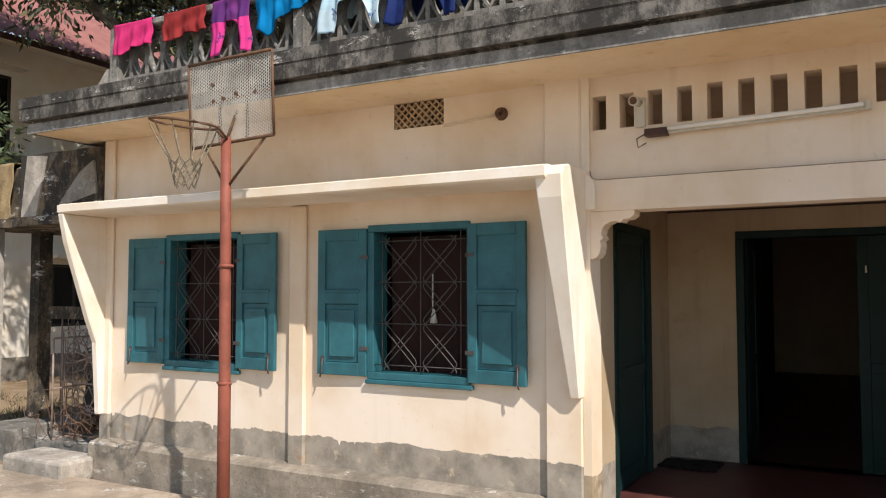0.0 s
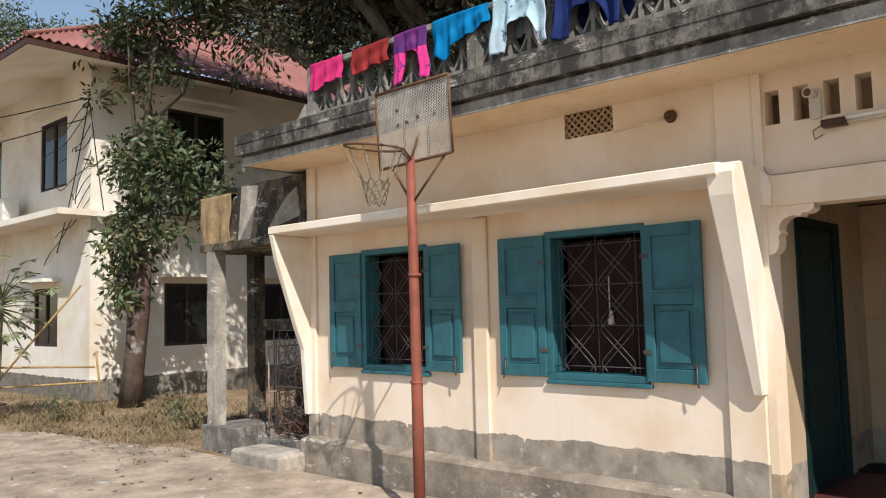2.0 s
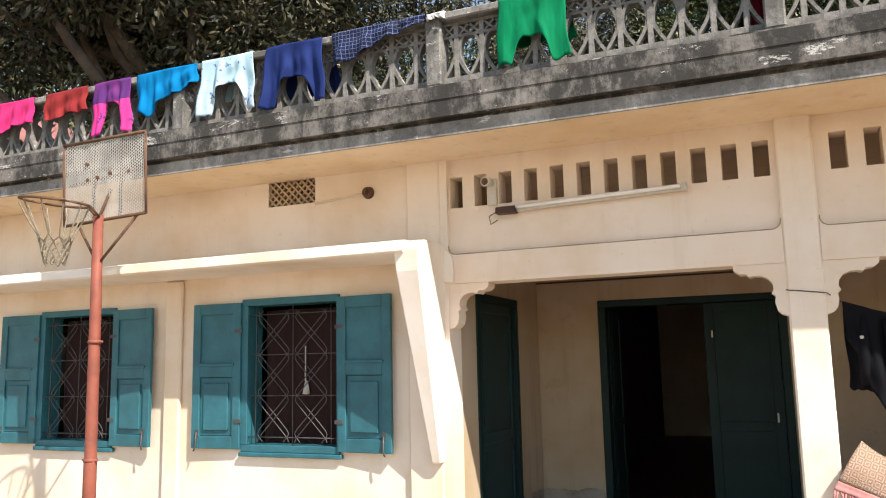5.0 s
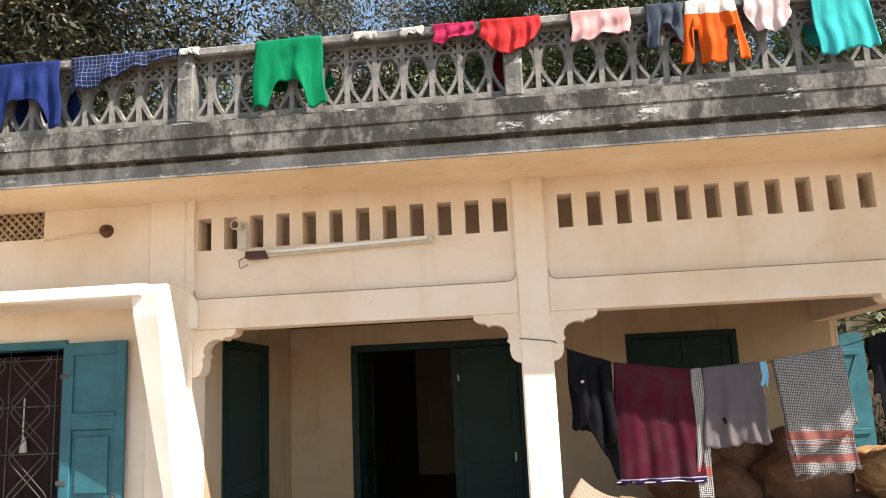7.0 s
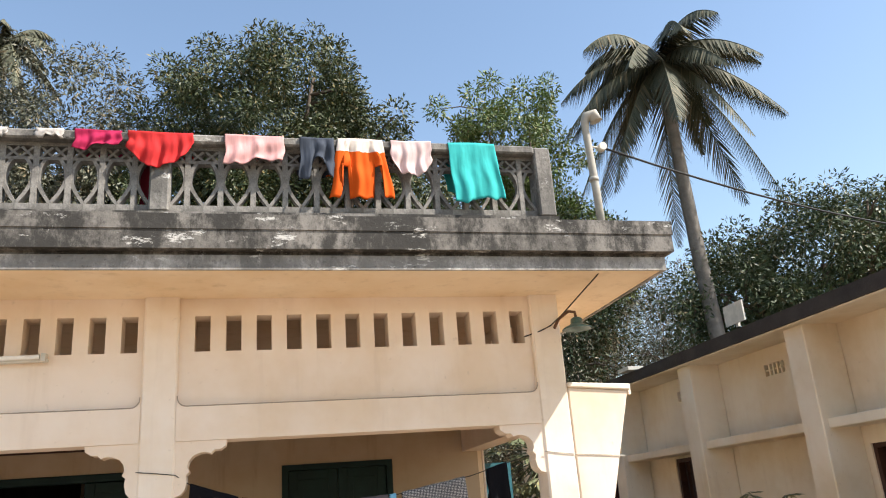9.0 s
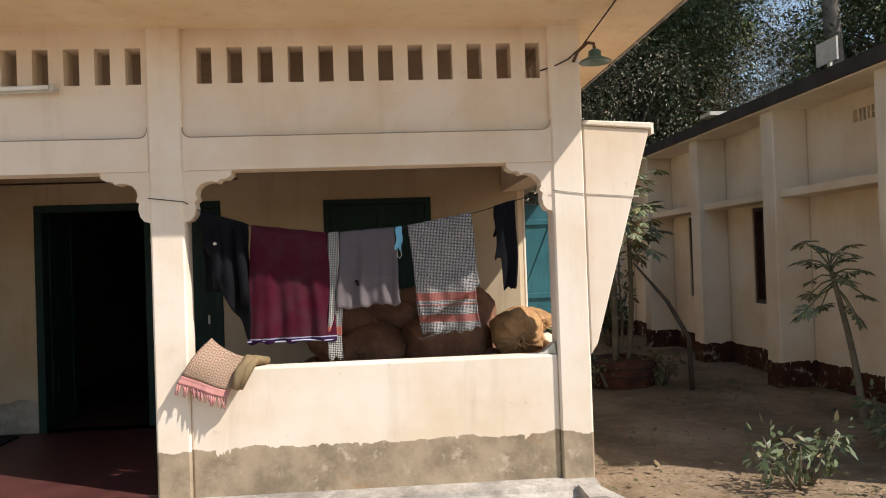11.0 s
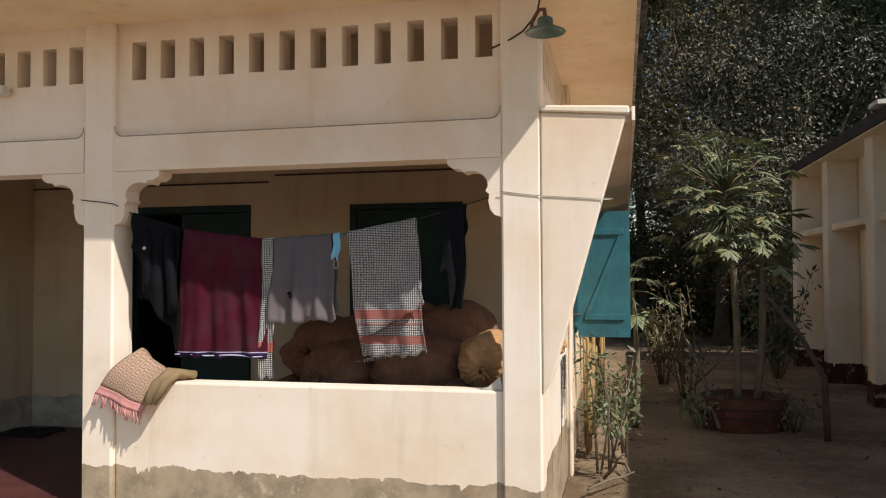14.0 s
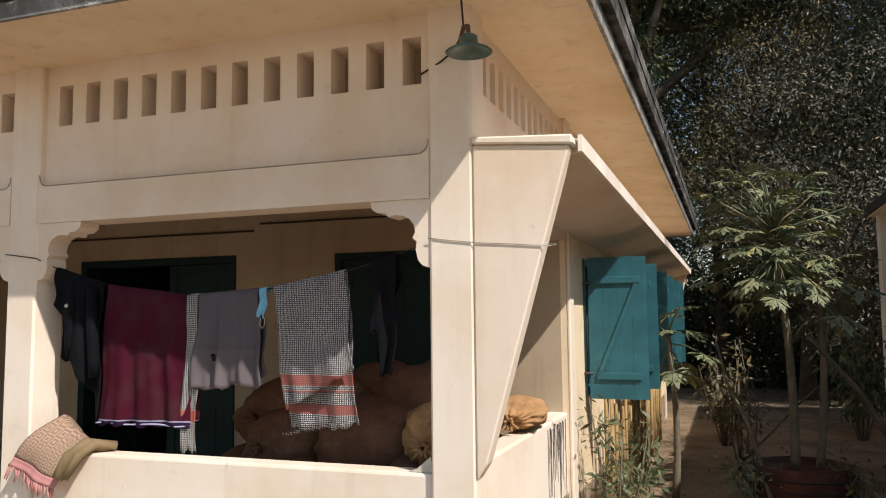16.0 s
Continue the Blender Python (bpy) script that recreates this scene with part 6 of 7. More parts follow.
def corrugated_roof():
    """Hipped sheets with their ridges and valleys."""
    bm = bmesh.new()
    ridge_y, top = 5.8, EZ + 3.1
    ridge_x0, ridge_x1 = -23.0, EX - 4.6
    n = 150
    # east hip: ribs along the slope
    y0, y1 = EY, 2 * ridge_y - EY
    prev = None
    for i in range(n + 1):
        f = i / n
        y = y0 + (y1 - y0) * f
        k = 1 - abs(2 * f - 1)
        dz = 0.03 * (1 if i % 2 else -1)
        a = bm.verts.new((EX, y, EZ + dz))
        b = bm.verts.new((EX + (ridge_x1 - EX) * k, y, EZ + (top - EZ) * k + dz))
        if prev:
            bm.faces.new((prev[0], a, b, prev[1]))
        prev = (a, b)
    prev = None
    for i in range(n + 1):
        f = i / n
        x = EX + (-27.6 - EX) * f
        k = min(1.0, (EX - x) / (EX - ridge_x1))
        dz = 0.03 * (1 if i % 2 else -1)
        a = bm.verts.new((x, EY, EZ + dz))
        b = bm.verts.new((x, EY + (ridge_y - EY) * k, EZ + (top - EZ) * k + dz))
        if prev:
            bm.faces.new((prev[0], a, b, prev[1]))
        prev = (a, b)
    r = part("roof", bm, M_roof, house, "faded red corrugated iron roof")
    so = r.modifiers.new("thickness", "SOLIDIFY")
    so.thickness, so.offset = 0.02, 0
    bm = bmesh.new()
    tube(bm, [(EX, EY, EZ + 0.03), (ridge_x1, ridge_y, top + 0.05), (-27.6, ridge_y, top + 0.05)], 0.05, 8)
    part("ridge_cap", bm, M_roof, house)
    bm = bmesh.new()
    box(bm, EX - 0.05, EY, EZ - 0.14, EX - 0.02, 10.5, EZ - 0.03)
    box(bm, -27.6, EY + 0.02, EZ - 0.14, EX - 0.05, EY + 0.05, EZ - 0.03)
    part("fascia", bm, M_brown_wood, house)


corrugated_roof()
ac = thing("air_conditioner", (-19.7, HY - 0.3, 3.645), "white outdoor air conditioner unit with round fan grille", "air conditioner")
bm = bmesh.new()
box(bm, -20.15, HY - 0.55, 3.645, -19.3, HY - 0.2, 4.22)
bevel(bm, 0.03, 2)
acb = part("casing", bm, mottled("ac_white", (0.70, 0.68, 0.63), 0.5, 0.15), ac)
bm = bmesh.new()
for r in (0.08, 0.14, 0.20, 0.25):
    tube(bm, [(-19.85 + r * math.cos(k * math.tau / 20), HY - 0.57, 3.94 + r * math.sin(k * math.tau / 20)) for k in range(21)], 0.012, 4, caps=False)
part("fan_grille", bm, M_black, acb)
lines_ = thing("service_wires", (HX, HY - 0.1, 5.8), "loose black service cables strung across the house front", "cables")
for a, b_, s in (((HX, HY - 0.1, 5.9), (-30, -8, 5.2), 0.5), ((HX - 0.1, HY - 0.1, 5.5), (-30, -6.5, 4.2), 0.4), ((HX + 0.02, HY - 0.06, 6.0), (-17.6, HY - 0.06, 2.9), 0.25), ((HX + 0.02, HY - 0.06, 5.8), (HX + 0.1, HY + 0.5, 1.9), 0.2)):
    bm = bmesh.new()
    tube(bm, [Vector(a).lerp(Vector(b_), f) - Vector((0, 0, s * 4 * f * (1 - f))) for f in np.linspace(0, 1, 12)], 0.012, 4)
    part("cable", bm, M_wire, lines_)
rc = random.Random(21)
for i in range(9):
    a = Vector((HX + 0.03, HY - 0.04 + 0.05 * rc.random(), 5.9 - 0.25 * i))
    e = Vector((HX - rc.uniform(0.3, 2.6), HY - 0.04 - 0.1 * rc.random(), a.z - rc.uniform(-0.3, 1.6)))
    bm = bmesh.new()
    tube(bm, [a.lerp(e, f) + Vector((0, -0.12 * math.sin(math.pi * f), -0.25 * math.sin(math.pi * f) + 0.05 * math.sin(9 * f + i))) for f in np.linspace(0, 1, 10).tolist()], 0.010, 4)
    part("cable", bm, M_wire, lines_)
bm = bmesh.new()
box(bm, HX + 0.001, HY + 0.75, 1.55, HX + 0.12, HY + 1.05, 2.0)
tagged(part("meter_box", bm, M_fascia), "dark electric meter box on the house wall", "meter box")

# ---- long low building to the east ----
AX = 6.50
COLS = [-0.30, 2.0, 4.325, 6.645, 8.90, 11.15]
annex = thing("annex_building", (8.0, 3.5, GZ), "long single-storey cream building with columns and dark eave", "building")
AH = [(4.75, 5.70, 0.80, 2.14), (0.42, 1.766, 0.787, 2.0), (7.05, 8.02, 0.80, 2.14), (2.83, 3.21, 2.92, 3.06), (4.95, 5.33, 2.92, 3.06)]
bm = bmesh.new()
pierced(bm, -0.46, 11.31, GZ - 0.2, 3.30, AX, AX + 0.2, AH, "y")
part("wall", bm, M_rb, annex)
bm = bmesh.new()
box(bm, AX + 0.2, 11.11, GZ - 0.2, 11.4, 11.31, 3.25)
box(bm, AX + 0.2, -0.46, GZ - 0.2, 11.4, -0.26, 3.25)
box(bm, 11.2, -0.26, GZ - 0.2, 11.4, 11.11, 3.25)
box(bm, AX + 1.0, -0.26, GZ, AX + 1.1, 11.11, 3.25)
part("wall", bm, M_rb, annex)
for y in COLS:
    bm = bmesh.new()
    prism(bm, [(AX - 0.002, GZ - 0.2), (AX - 0.48, GZ - 0.2), (AX - 0.45, 0.4), (AX - 0.44, 3.26), (AX - 0.002, 3.26)], "y", y - 0.16, y + 0.16)
    bevel(bm, 0.012)
    part("column", bm, M_rb, annex)
for a, c in zip(COLS, COLS[1:]):
    bm = bmesh.new()
    box(bm, AX - 0.38, a + 0.16, 2.175, AX - 0.002, c - 0.16, 2.275)
    bevel(bm, 0.008)
    part("ledge", bm, M_rb, annex)
bm = bmesh.new()
prism(bm, [(5.92, 3.27), (5.92, 3.42), (8.6, 4.0), (12.0, 3.6), (12.0, 3.27)], "y", -0.55, 11.5)
part("roof", bm, M_fascia, annex, "dark sheet roof with weathered eave board")
bm = bmesh.new()
prism(bm, [(5.95, 3.25), (5.95, 3.268), (AX, 3.268), (AX, 3.25)], "y", -0.5, 11.4)
part("soffit", bm, M_rb, annex)
for y0, y1, z0, z1 in AH[:3]:
    bm = bmesh.new()
    for u0, v0, u1, v1 in ((y0, z0, y0 + 0.05, z1), (y1 - 0.05, z0, y1, z1), (y0 + 0.05, z0, y1 - 0.05, z0 + 0.05), (y0 + 0.05, z1 - 0.05, y1 - 0.05, z1)):
        box(bm, AX + 0.02, u0, v0, AX + 0.12, u1, v1)
    w = part("window", bm, M_brown_wood, annex, "dark brown barred window")
    bm = bmesh.new()
    n = max(3, int((y1 - y0) / 0.12))
    for k in range(1, n):
        y = y0 + 0.05 + (y1 - y0 - 0.1) * k / n
        tube(bm, [(AX + 0.06, y, z0 + 0.045), (AX + 0.06, y, z1 - 0.045)], 0.009, 5)
    part("bar", bm, M_iron, w)
    bm = bmesh.new()
    box(bm, AX + 0.14, y0 + 0.02, z0 + 0.02, AX + 0.16, y1 - 0.02, z1 - 0.02)
    part("shutter", bm, M_brown_wood, w)
for y0, y1, z0, z1 in AH[3:]:
    bm = bmesh.new()
    for k in range(1, 5):
        y = y0 + (y1 - y0) * k / 5
        box(bm, AX + 0.01, y - 0.015, z0, AX + 0.08, y + 0.015, z1)
    box(bm, AX + 0.02, y0, (z0 + z1) / 2 - 0.008, AX + 0.07, y1, (z0 + z1) / 2 + 0.008)
    part("vent", bm, M_rb, annex)
bm = bmesh.new()
box(bm, 6.2, 2.98, 3.58, 6.22, 3.38, 3.83)
box(bm, 6.22, 3.15, 3.54, 6.25, 3.2, 3.75)
tagged(part("roof_panel", bm, M_plastic), "small white panel standing on the annex roof", "panel")
bm = bmesh.new()
box(bm, 5.84, 5.45, 3.44, 6.08, 5.8, 3.49)
tagged(part("roof_sheet", bm, M_plastic), "white offcut lying on the eave", "sheet")

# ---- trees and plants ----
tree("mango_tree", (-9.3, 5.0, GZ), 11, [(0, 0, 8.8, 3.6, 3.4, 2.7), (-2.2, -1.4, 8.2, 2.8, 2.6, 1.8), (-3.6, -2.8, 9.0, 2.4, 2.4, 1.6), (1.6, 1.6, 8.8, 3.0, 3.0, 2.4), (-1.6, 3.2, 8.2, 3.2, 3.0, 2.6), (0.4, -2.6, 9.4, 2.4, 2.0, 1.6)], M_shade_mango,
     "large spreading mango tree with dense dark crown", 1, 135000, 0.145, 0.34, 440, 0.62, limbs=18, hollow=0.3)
tree("mango_tree", (-9.2, 13.5, GZ), 11, [(0, 0, 8.4, 3.8, 3.4, 3.0), (2.0, -1.0, 6.6, 2.6, 2.4, 2.2)], M_mango, "mango tree with yellowish sunlit leaves", 2, 78000, 0.12, 0.34, 250, 0.58, limbs=10)
tree("tall_tree", (-4.7, 14.5, GZ), 14, [(0, 0, 10.8, 2.8, 2.6, 3.2), (-1.6, 0, 8.2, 2.6, 2.2, 2.2), (1.4, 0, 8.6, 2.2, 2.0, 2.4)], M_airy_leaf, "tall tree with airy olive-green crown", 3, 85000, 0.12, 0.26, 240, 0.5, limbs=12)
tree("mango_tree", (1.0, 14.5, GZ), 14, [(0, 0, 11.7, 3.2, 2.8, 2.7), (-2.2, 0, 9.6, 2.4, 2.2, 2.2), (2.4, 0, 9.8, 2.2, 2.2, 2.0), (3.8, 0, 9.0, 1.5, 1.6, 1.2)], M_mango, "tall rounded mango tree behind the roof", 4, 150000, 0.125, 0.34, 330, 0.5, limbs=14)
tree("jackfruit_tree", (8.6, 16.0, GZ), 14, [(-0.4, 0, 12.4, 1.6, 1.6, 2.3), (0.5, 0, 10.1, 1.9, 1.9, 2.0), (0.9, 0, 8.4, 1.8, 1.8, 1.6)], M_light_leaf, "slender tree with light green airy crown", 5, 52000, 0.14, 0.20, 170, 0.40, limbs=10)
tree("mango_tree", (8.8, 14.5, GZ), 9.5, [(0, 0, 7.4, 2.2, 2.0, 2.0), (-1.5, 0, 5.4, 2.2, 2.0, 2.0)], M_dark_leaf, "dark leafy tree behind the annex", 6, 42000, 0.12, 0.26, 240, 0.6)
tree("tall_tree", (15.2, 12.0, GZ), 11, [(0, 0, 7.2, 2.6, 2.6, 2.0), (-2.4, 0.8, 6.0, 2.0, 2.0, 1.8), (2.8, 0, 7.6, 2.6, 2.6, 2.0), (0, 0, 4.8, 3.2, 2.6, 1.8)], M_dark_leaf, "broad dark tree behind the annex roof", 7, 105000, 0.13, 0.3, 380, 0.52)
for i, (x, y, h, mt) in enumerate([(3.4, 17.2, 12, M_dark_leaf), (7.0, 17.5, 12.5, M_dusty_leaf), (10.8, 17.8, 10.5, M_dusty_leaf), (14.2, 18.0, 9.5, M_dusty_leaf), (5.3, 14.8, 8.5, M_dry_leaf), (0.2, 19.0, 11, M_dark_leaf), (9.4, 15.6, 8.0, M_dry_leaf), (6.4, 13.4, 7.0, M_dusty_leaf)]):
    tree("wood_tree", (x, y, GZ), h, [(0, 0, h * 0.80, 2.4, 2.0, h * 0.18), (-0.8, -0.3, h * 0.52, 2.4, 1.8, h * 0.2), (0.8, 0, h * 0.28, 2.4, 1.8, h * 0.18)], mt,
         "dark thicket tree with small dusty leaves" if mt is not M_dry_leaf else "brownish dry thicket tree with sparse leaves", 20 + i, 50000, 0.082, 0.13, 420, 0.5, limbs=10, hollow=0.1)
gt = tree("garden_tree", (-14.85, 1.62, GZ), 7.6, [(0.9, 0, 4.25, 0.75, 0.6, 0.75), (1.5, 0.5, 4.1, 0.5, 0.5, 0.6), (0.38, -0.05, 3.0, 0.55, 0.5, 0.6), (0.15, -0.1, 2.3, 0.4, 0.4, 0.35), (0.3, 0, 7.0, 1.0, 0.9, 0.35), (1.7, 0.3, 7.2, 1.0, 0.9, 0.35), (-0.7, -0.2, 6.9, 0.7, 0.6, 0.3)], M_dark_leaf,
          "mango tree with leaning trunk before the house", 40, 8200, 0.16, 0.10, 130, 0.28, lean=(1.05, 0.0), limbs=9, bark=M_bark)
bm = bmesh.new()
tube(bm, [(-14.84, 1.62, GZ - 0.05), (-14.74, 1.60, 0.5), (-14.60, 1.61, 1.1), (-14.45, 1.62, 1.7), (-14.27, 1.62, 2.7)], [0.25, 0.195, 0.17, 0.145, 0.09], 12)
part("bole", bm, mottled("pale_patchy_bark", (0.13, 0.085, 0.065), 0.95, 0.5, 3.5, 30.0, 0.02, dirt=(0.45, 0.42, 0.38), dirt_amount=0.08), gt, "brown bole with pale lichen patches")
bm = bmesh.new()
tube(bm, [(-14.48, 1.60, 1.55), (-14.66, 1.55, 2.0), (-14.74, 1.50, 2.6)], [0.10, 0.08, 0.04], 8)
part("fork", bm, M_bark, gt)
rngs = np.random.default_rng(43)
cs = np.array([(-14.9, 1.40, 2.6), (-14.95, 1.35, 2.25), (-14.6, 1.45, 2.15), (-14.6, 1.4, 1.8), (-14.8, 1.35, 2.9)])
sp = new("sprig", mesh_quads("sprig", leaves_array(rngs, cs, 230, 0.15, 0.22) - np.array(gt.location), 4, M_sprig))
sp.parent = gt
sp["kind"] = "stuff"
tree("far_tree", (-38.0, 7.2, GZ), 17, [(0, 0, 12.8, 3.2, 3.2, 2.3), (1.0, 3.2, 12.4, 3.2, 3.0, 2.6), (0, -2.6, 11.6, 2.8, 2.6, 2.2)], M_mango, "distant green tree beyond the house", 41, 34000, 0.2, 0.4, 300, 0.8)
tree("far_tree", (-24.0, 14.0, GZ), 14, [(0, 0, 11.5, 4.0, 4.0, 3.2)], M_mango, "distant green tree behind the house", 42, 16000, 0.28, 0.4, 200, 0.9)


# dense far thicket that closes the view between the trunks
rngt = np.random.default_rng(90)
cx = np.stack([rngt.uniform(-3, 22, 900), rngt.uniform(19.5, 22.5, 900), rngt.uniform(0, 1, 900) ** 1.3 * 7.5 - 0.1], 1)
cx = np.concatenate([cx, np.stack([rngt.uniform(1.5, 10, 420), rngt.uniform(20, 23, 420), rngt.uniform(5.5, 12.0, 420)], 1), np.stack([rngt.uniform(-1, 9, 500), rngt.uniform(17.5, 19.5, 500), rngt.uniform(-0.1, 2.4, 500)], 1)])
tk = new("thicket", mesh_quads("thicket", leaves_array(rngt, cx, 190000, 0.155, 0.8), 4, M_dark_leaf))
tagged(tk, "dense dark undergrowth at the edge of the wood", "thicket", "", "stuff")


def palm(name, base, height, lean, fr, seed, label, n=20, trunk=0.145):
    t = thing(name, base, label, "palm tree")
    rng = np.random.default_rng(seed)
    bm = bmesh.new()
    pts = [Vector(base) + Vector((lean[0] * (1 - (1 - f) ** 2.2), lean[1] * (1 - (1 - f) ** 2.2), height * f - 0.05)) for f in np.linspace(0, 1, 26).tolist()]
    tube(bm, pts, [trunk * (1.2 - 0.45 * f) * (1.04 if i % 2 else 1.0) for i, f in enumerate(np.linspace(0, 1, 26))], 10)
    part("trunk", bm, M_bark_pale, t, "grey ringed palm trunk")
    top = pts[-1]
    for i in range(n):
        a = i * 2.39996 + rng.random() * 0.3
        up = 1.35 - 2.3 * (i / n)
        d = Vector((math.cos(a), math.sin(a), 0))
        L = fr * (0.85 + 0.3 * rng.random())
        spine = []
        for j in range(15):
            f = j / 14
            spine.append(top + d * (L * f * (0.95 - 0.2 * max(0, up) - 0.25 * max(0.0, -up))) + Vector((0, 0, L * (0.72 * up * f - (0.66 + 0.12 * abs(up)) * f * f))))
        quads = []
        for j in range(1, 14):
            for m_ in range(5):
                f = (j + m_ / 5) / 14
                p = spine[j].lerp(spine[j + 1], m_ / 5)
                tg = (spine[j + 1] - spine[j]).normalized()
                sd = tg.cross(Vector((0, 0, 1))).normalized()
                ll = L * 0.31 * math.sin(math.pi * min(1, 0.16 + 0.84 * f)) ** 0.6 * (0.85 + 0.3 * rng.random())
                for s in (-1, 1):
                    dirv = (sd * s * 0.75 + tg * 0.55 + Vector((0, 0, -0.85 - 0.5 * rng.random()))).normalized()
                    w = tg * 0.034
                    quads += [p - w, p + dirv * ll * 0.5 - w * 0.9 + Vector((0, 0, 0.02)), p + dirv * ll, p + w]
        bm = bmesh.new()
        tube(bm, spine, [0.035 * (1 - 0.9 * j / 14) for j in range(15)], 5)
        off = Vector(base)
        fo = part("frond", bm, M_palm, t)
        le = new("foliage", mesh_quads("foliage", np.array([tuple(q - off) for q in quads]), 4, M_palm))
        le.parent = fo
    bm = bmesh.new()
    for k in range(7):
        a = k * 0.9
        p = top + Vector((0.22 * math.cos(a), 0.22 * math.sin(a), -0.35 - 0.1 * (k % 3)))
        lathe(bm, p, [(0.0, 0.13), (0.07, 0.09), (0.095, 0.0), (0.06, -0.09), (0.0, -0.12)], 8)
    part("coconut", bm, M_bark, t, "small brown coconuts under the fronds")


palm("coconut_palm", (12.15, 12.0, GZ), 13.1, (-0.80, -0.2), 3.3, 5, "tall coconut palm with drooping fronds", 27, 0.19)
palm("areca_palm", (-8.9, 24.0, GZ), 20.2, (0.2, 0), 2.4, 6, "slim areca palm rising over the trees", 12, 0.10)


def papaya_leaf(bm_list, p, d, size, rng):
    """A lobed leaf: seven broad, toothed lobes round the stalk's end, slightly cupped."""
    up = Vector((rng.uniform(-0.35, 0.35), rng.uniform(-0.35, 0.35), 1)).normalized()
    sd = d.cross(up).normalized()
    nrm = sd.cross(d).normalized()
    for k in range(7):
        a = (k - 3) * 0.62 + rng.uniform(-0.08, 0.08)
        dirv = (d * math.cos(a) + sd * math.sin(a) - nrm * rng.uniform(0.05, 0.35)).normalized()
        L = size * (1.0 - 0.09 * abs(k - 3)) * (0.8 + 0.35 * rng.random())
        w = dirv.cross(nrm).normalized() * L * 0.15
        dip = nrm * (-0.10 * L)
        bm_list += [p, p + dirv * L * 0.60 + w, p + dirv * L + dip, p + dirv * L * 0.60 - w]
        for s in (-1, 1):
            e = (dirv + s * w.normalized() * 0.62).normalized()
            q = p + dirv * L * 0.36
            bm_list += [q, q + e * L * 0.26 - dirv * L * 0.05, q + e * L * 0.48 + dip * 0.7, q + dirv * L * 0.22]


def papaya(base, height, n, size, stalk, seed, label, lean=(0, 0), side=()):
    t = thing("papaya_tree", base, label, "papaya tree", "papaya trees")
    rng = random.Random(seed)
    bm = bmesh.new()
    pts = [Vector(base) + Vector((lean[0] * f + 0.03 * math.sin(4 * f), lean[1] * f, height * f - 0.04)) for f in np.linspace(0, 1, 10)]
    tube(bm, pts, [0.042 * (1.15 - 0.5 * f) * (height / 2.5) ** 0.5 for f in np.linspace(0, 1, 10)], 9)
    part("trunk", bm, M_stem, t)
    quads = []
    bm = bmesh.new()
    for i in range(n):
        f = 0.84 + 0.16 * (i / n)
        p0 = pts[0].lerp(pts[-1], f)
        a = i * 2.4 + rng.random() * 0.5
        el = -0.95 + 2.1 * (i / n) + rng.uniform(-0.25, 0.25)
        d = Vector((math.cos(a) * math.cos(el), math.sin(a) * math.cos(el), math.sin(el)))
        L = stalk * (0.45 + 0.75 * rng.random())
        p1 = p0 + d * L
        tube(bm, [p0, p0.lerp(p1, 0.5) + Vector((0, 0, 0.03)), p1], [0.010, 0.008, 0.005], 5)
        dd = Vector((d.x, d.y, -0.15 + 0.4 * d.z)).normalized()
        papaya_leaf(quads, p1, dd, size * (0.8 + 0.4 * rng.random()), rng)
    part("stalk_whorl", bm, M_shrub, t)
    off = Vector(base)
    c = new("crown", mesh_quads("crown", np.array([tuple(q - off) for q in quads]), 4, M_papaya))
    c.parent = t


pot = thing("tree_planter", (4.30, 5.0, GZ), "low round terracotta coloured planter ring round a papaya", "planter")
bm = bmesh.new()
lathe(bm, (4.30, 5.0, GZ), [(0.44, -0.05), (0.46, 0.10), (0.46, 0.30), (0.42, 0.31), (0.40, 0.27), (0.0, 0.25)], 28)
part("ring", bm, M_terra, pot)
bm = bmesh.new()
for k in range(2):
    tube(bm, [(4.30 + 0.465 * math.cos(a), 5.0 + 0.465 * math.sin(a), GZ + 0.11 + 0.1 * k) for a in np.linspace(0, math.tau, 30)], 0.008, 4, caps=False)
part("joint", bm, M_fascia, pot)
papaya((4.24, 5.0, GZ + 0.24), 2.42, 104, 0.205, 0.62, 1, "papaya tree with ragged lobed leaves in a planter", (-0.08, -0.1))
papaya((4.46, 5.15, GZ + 0.24), 1.9, 9, 0.30, 0.45, 2, "smaller papaya stem beside the taller one", (0.12, 0.1))
papaya((5.74, 2.02, GZ), 1.55, 20, 0.19, 0.34, 3, "young papaya against the annex wall", (-0.03, 0.40))
papaya((-15.15, -0.60, GZ), 2.1, 58, 0.21, 0.72, 5, "papaya tree with dry drooping leaves before the house", (0.25, 0))
papaya((3.14, 4.75, GZ), 1.65, 12, 0.25, 0.34, 6, "young papaya close to the side windows")


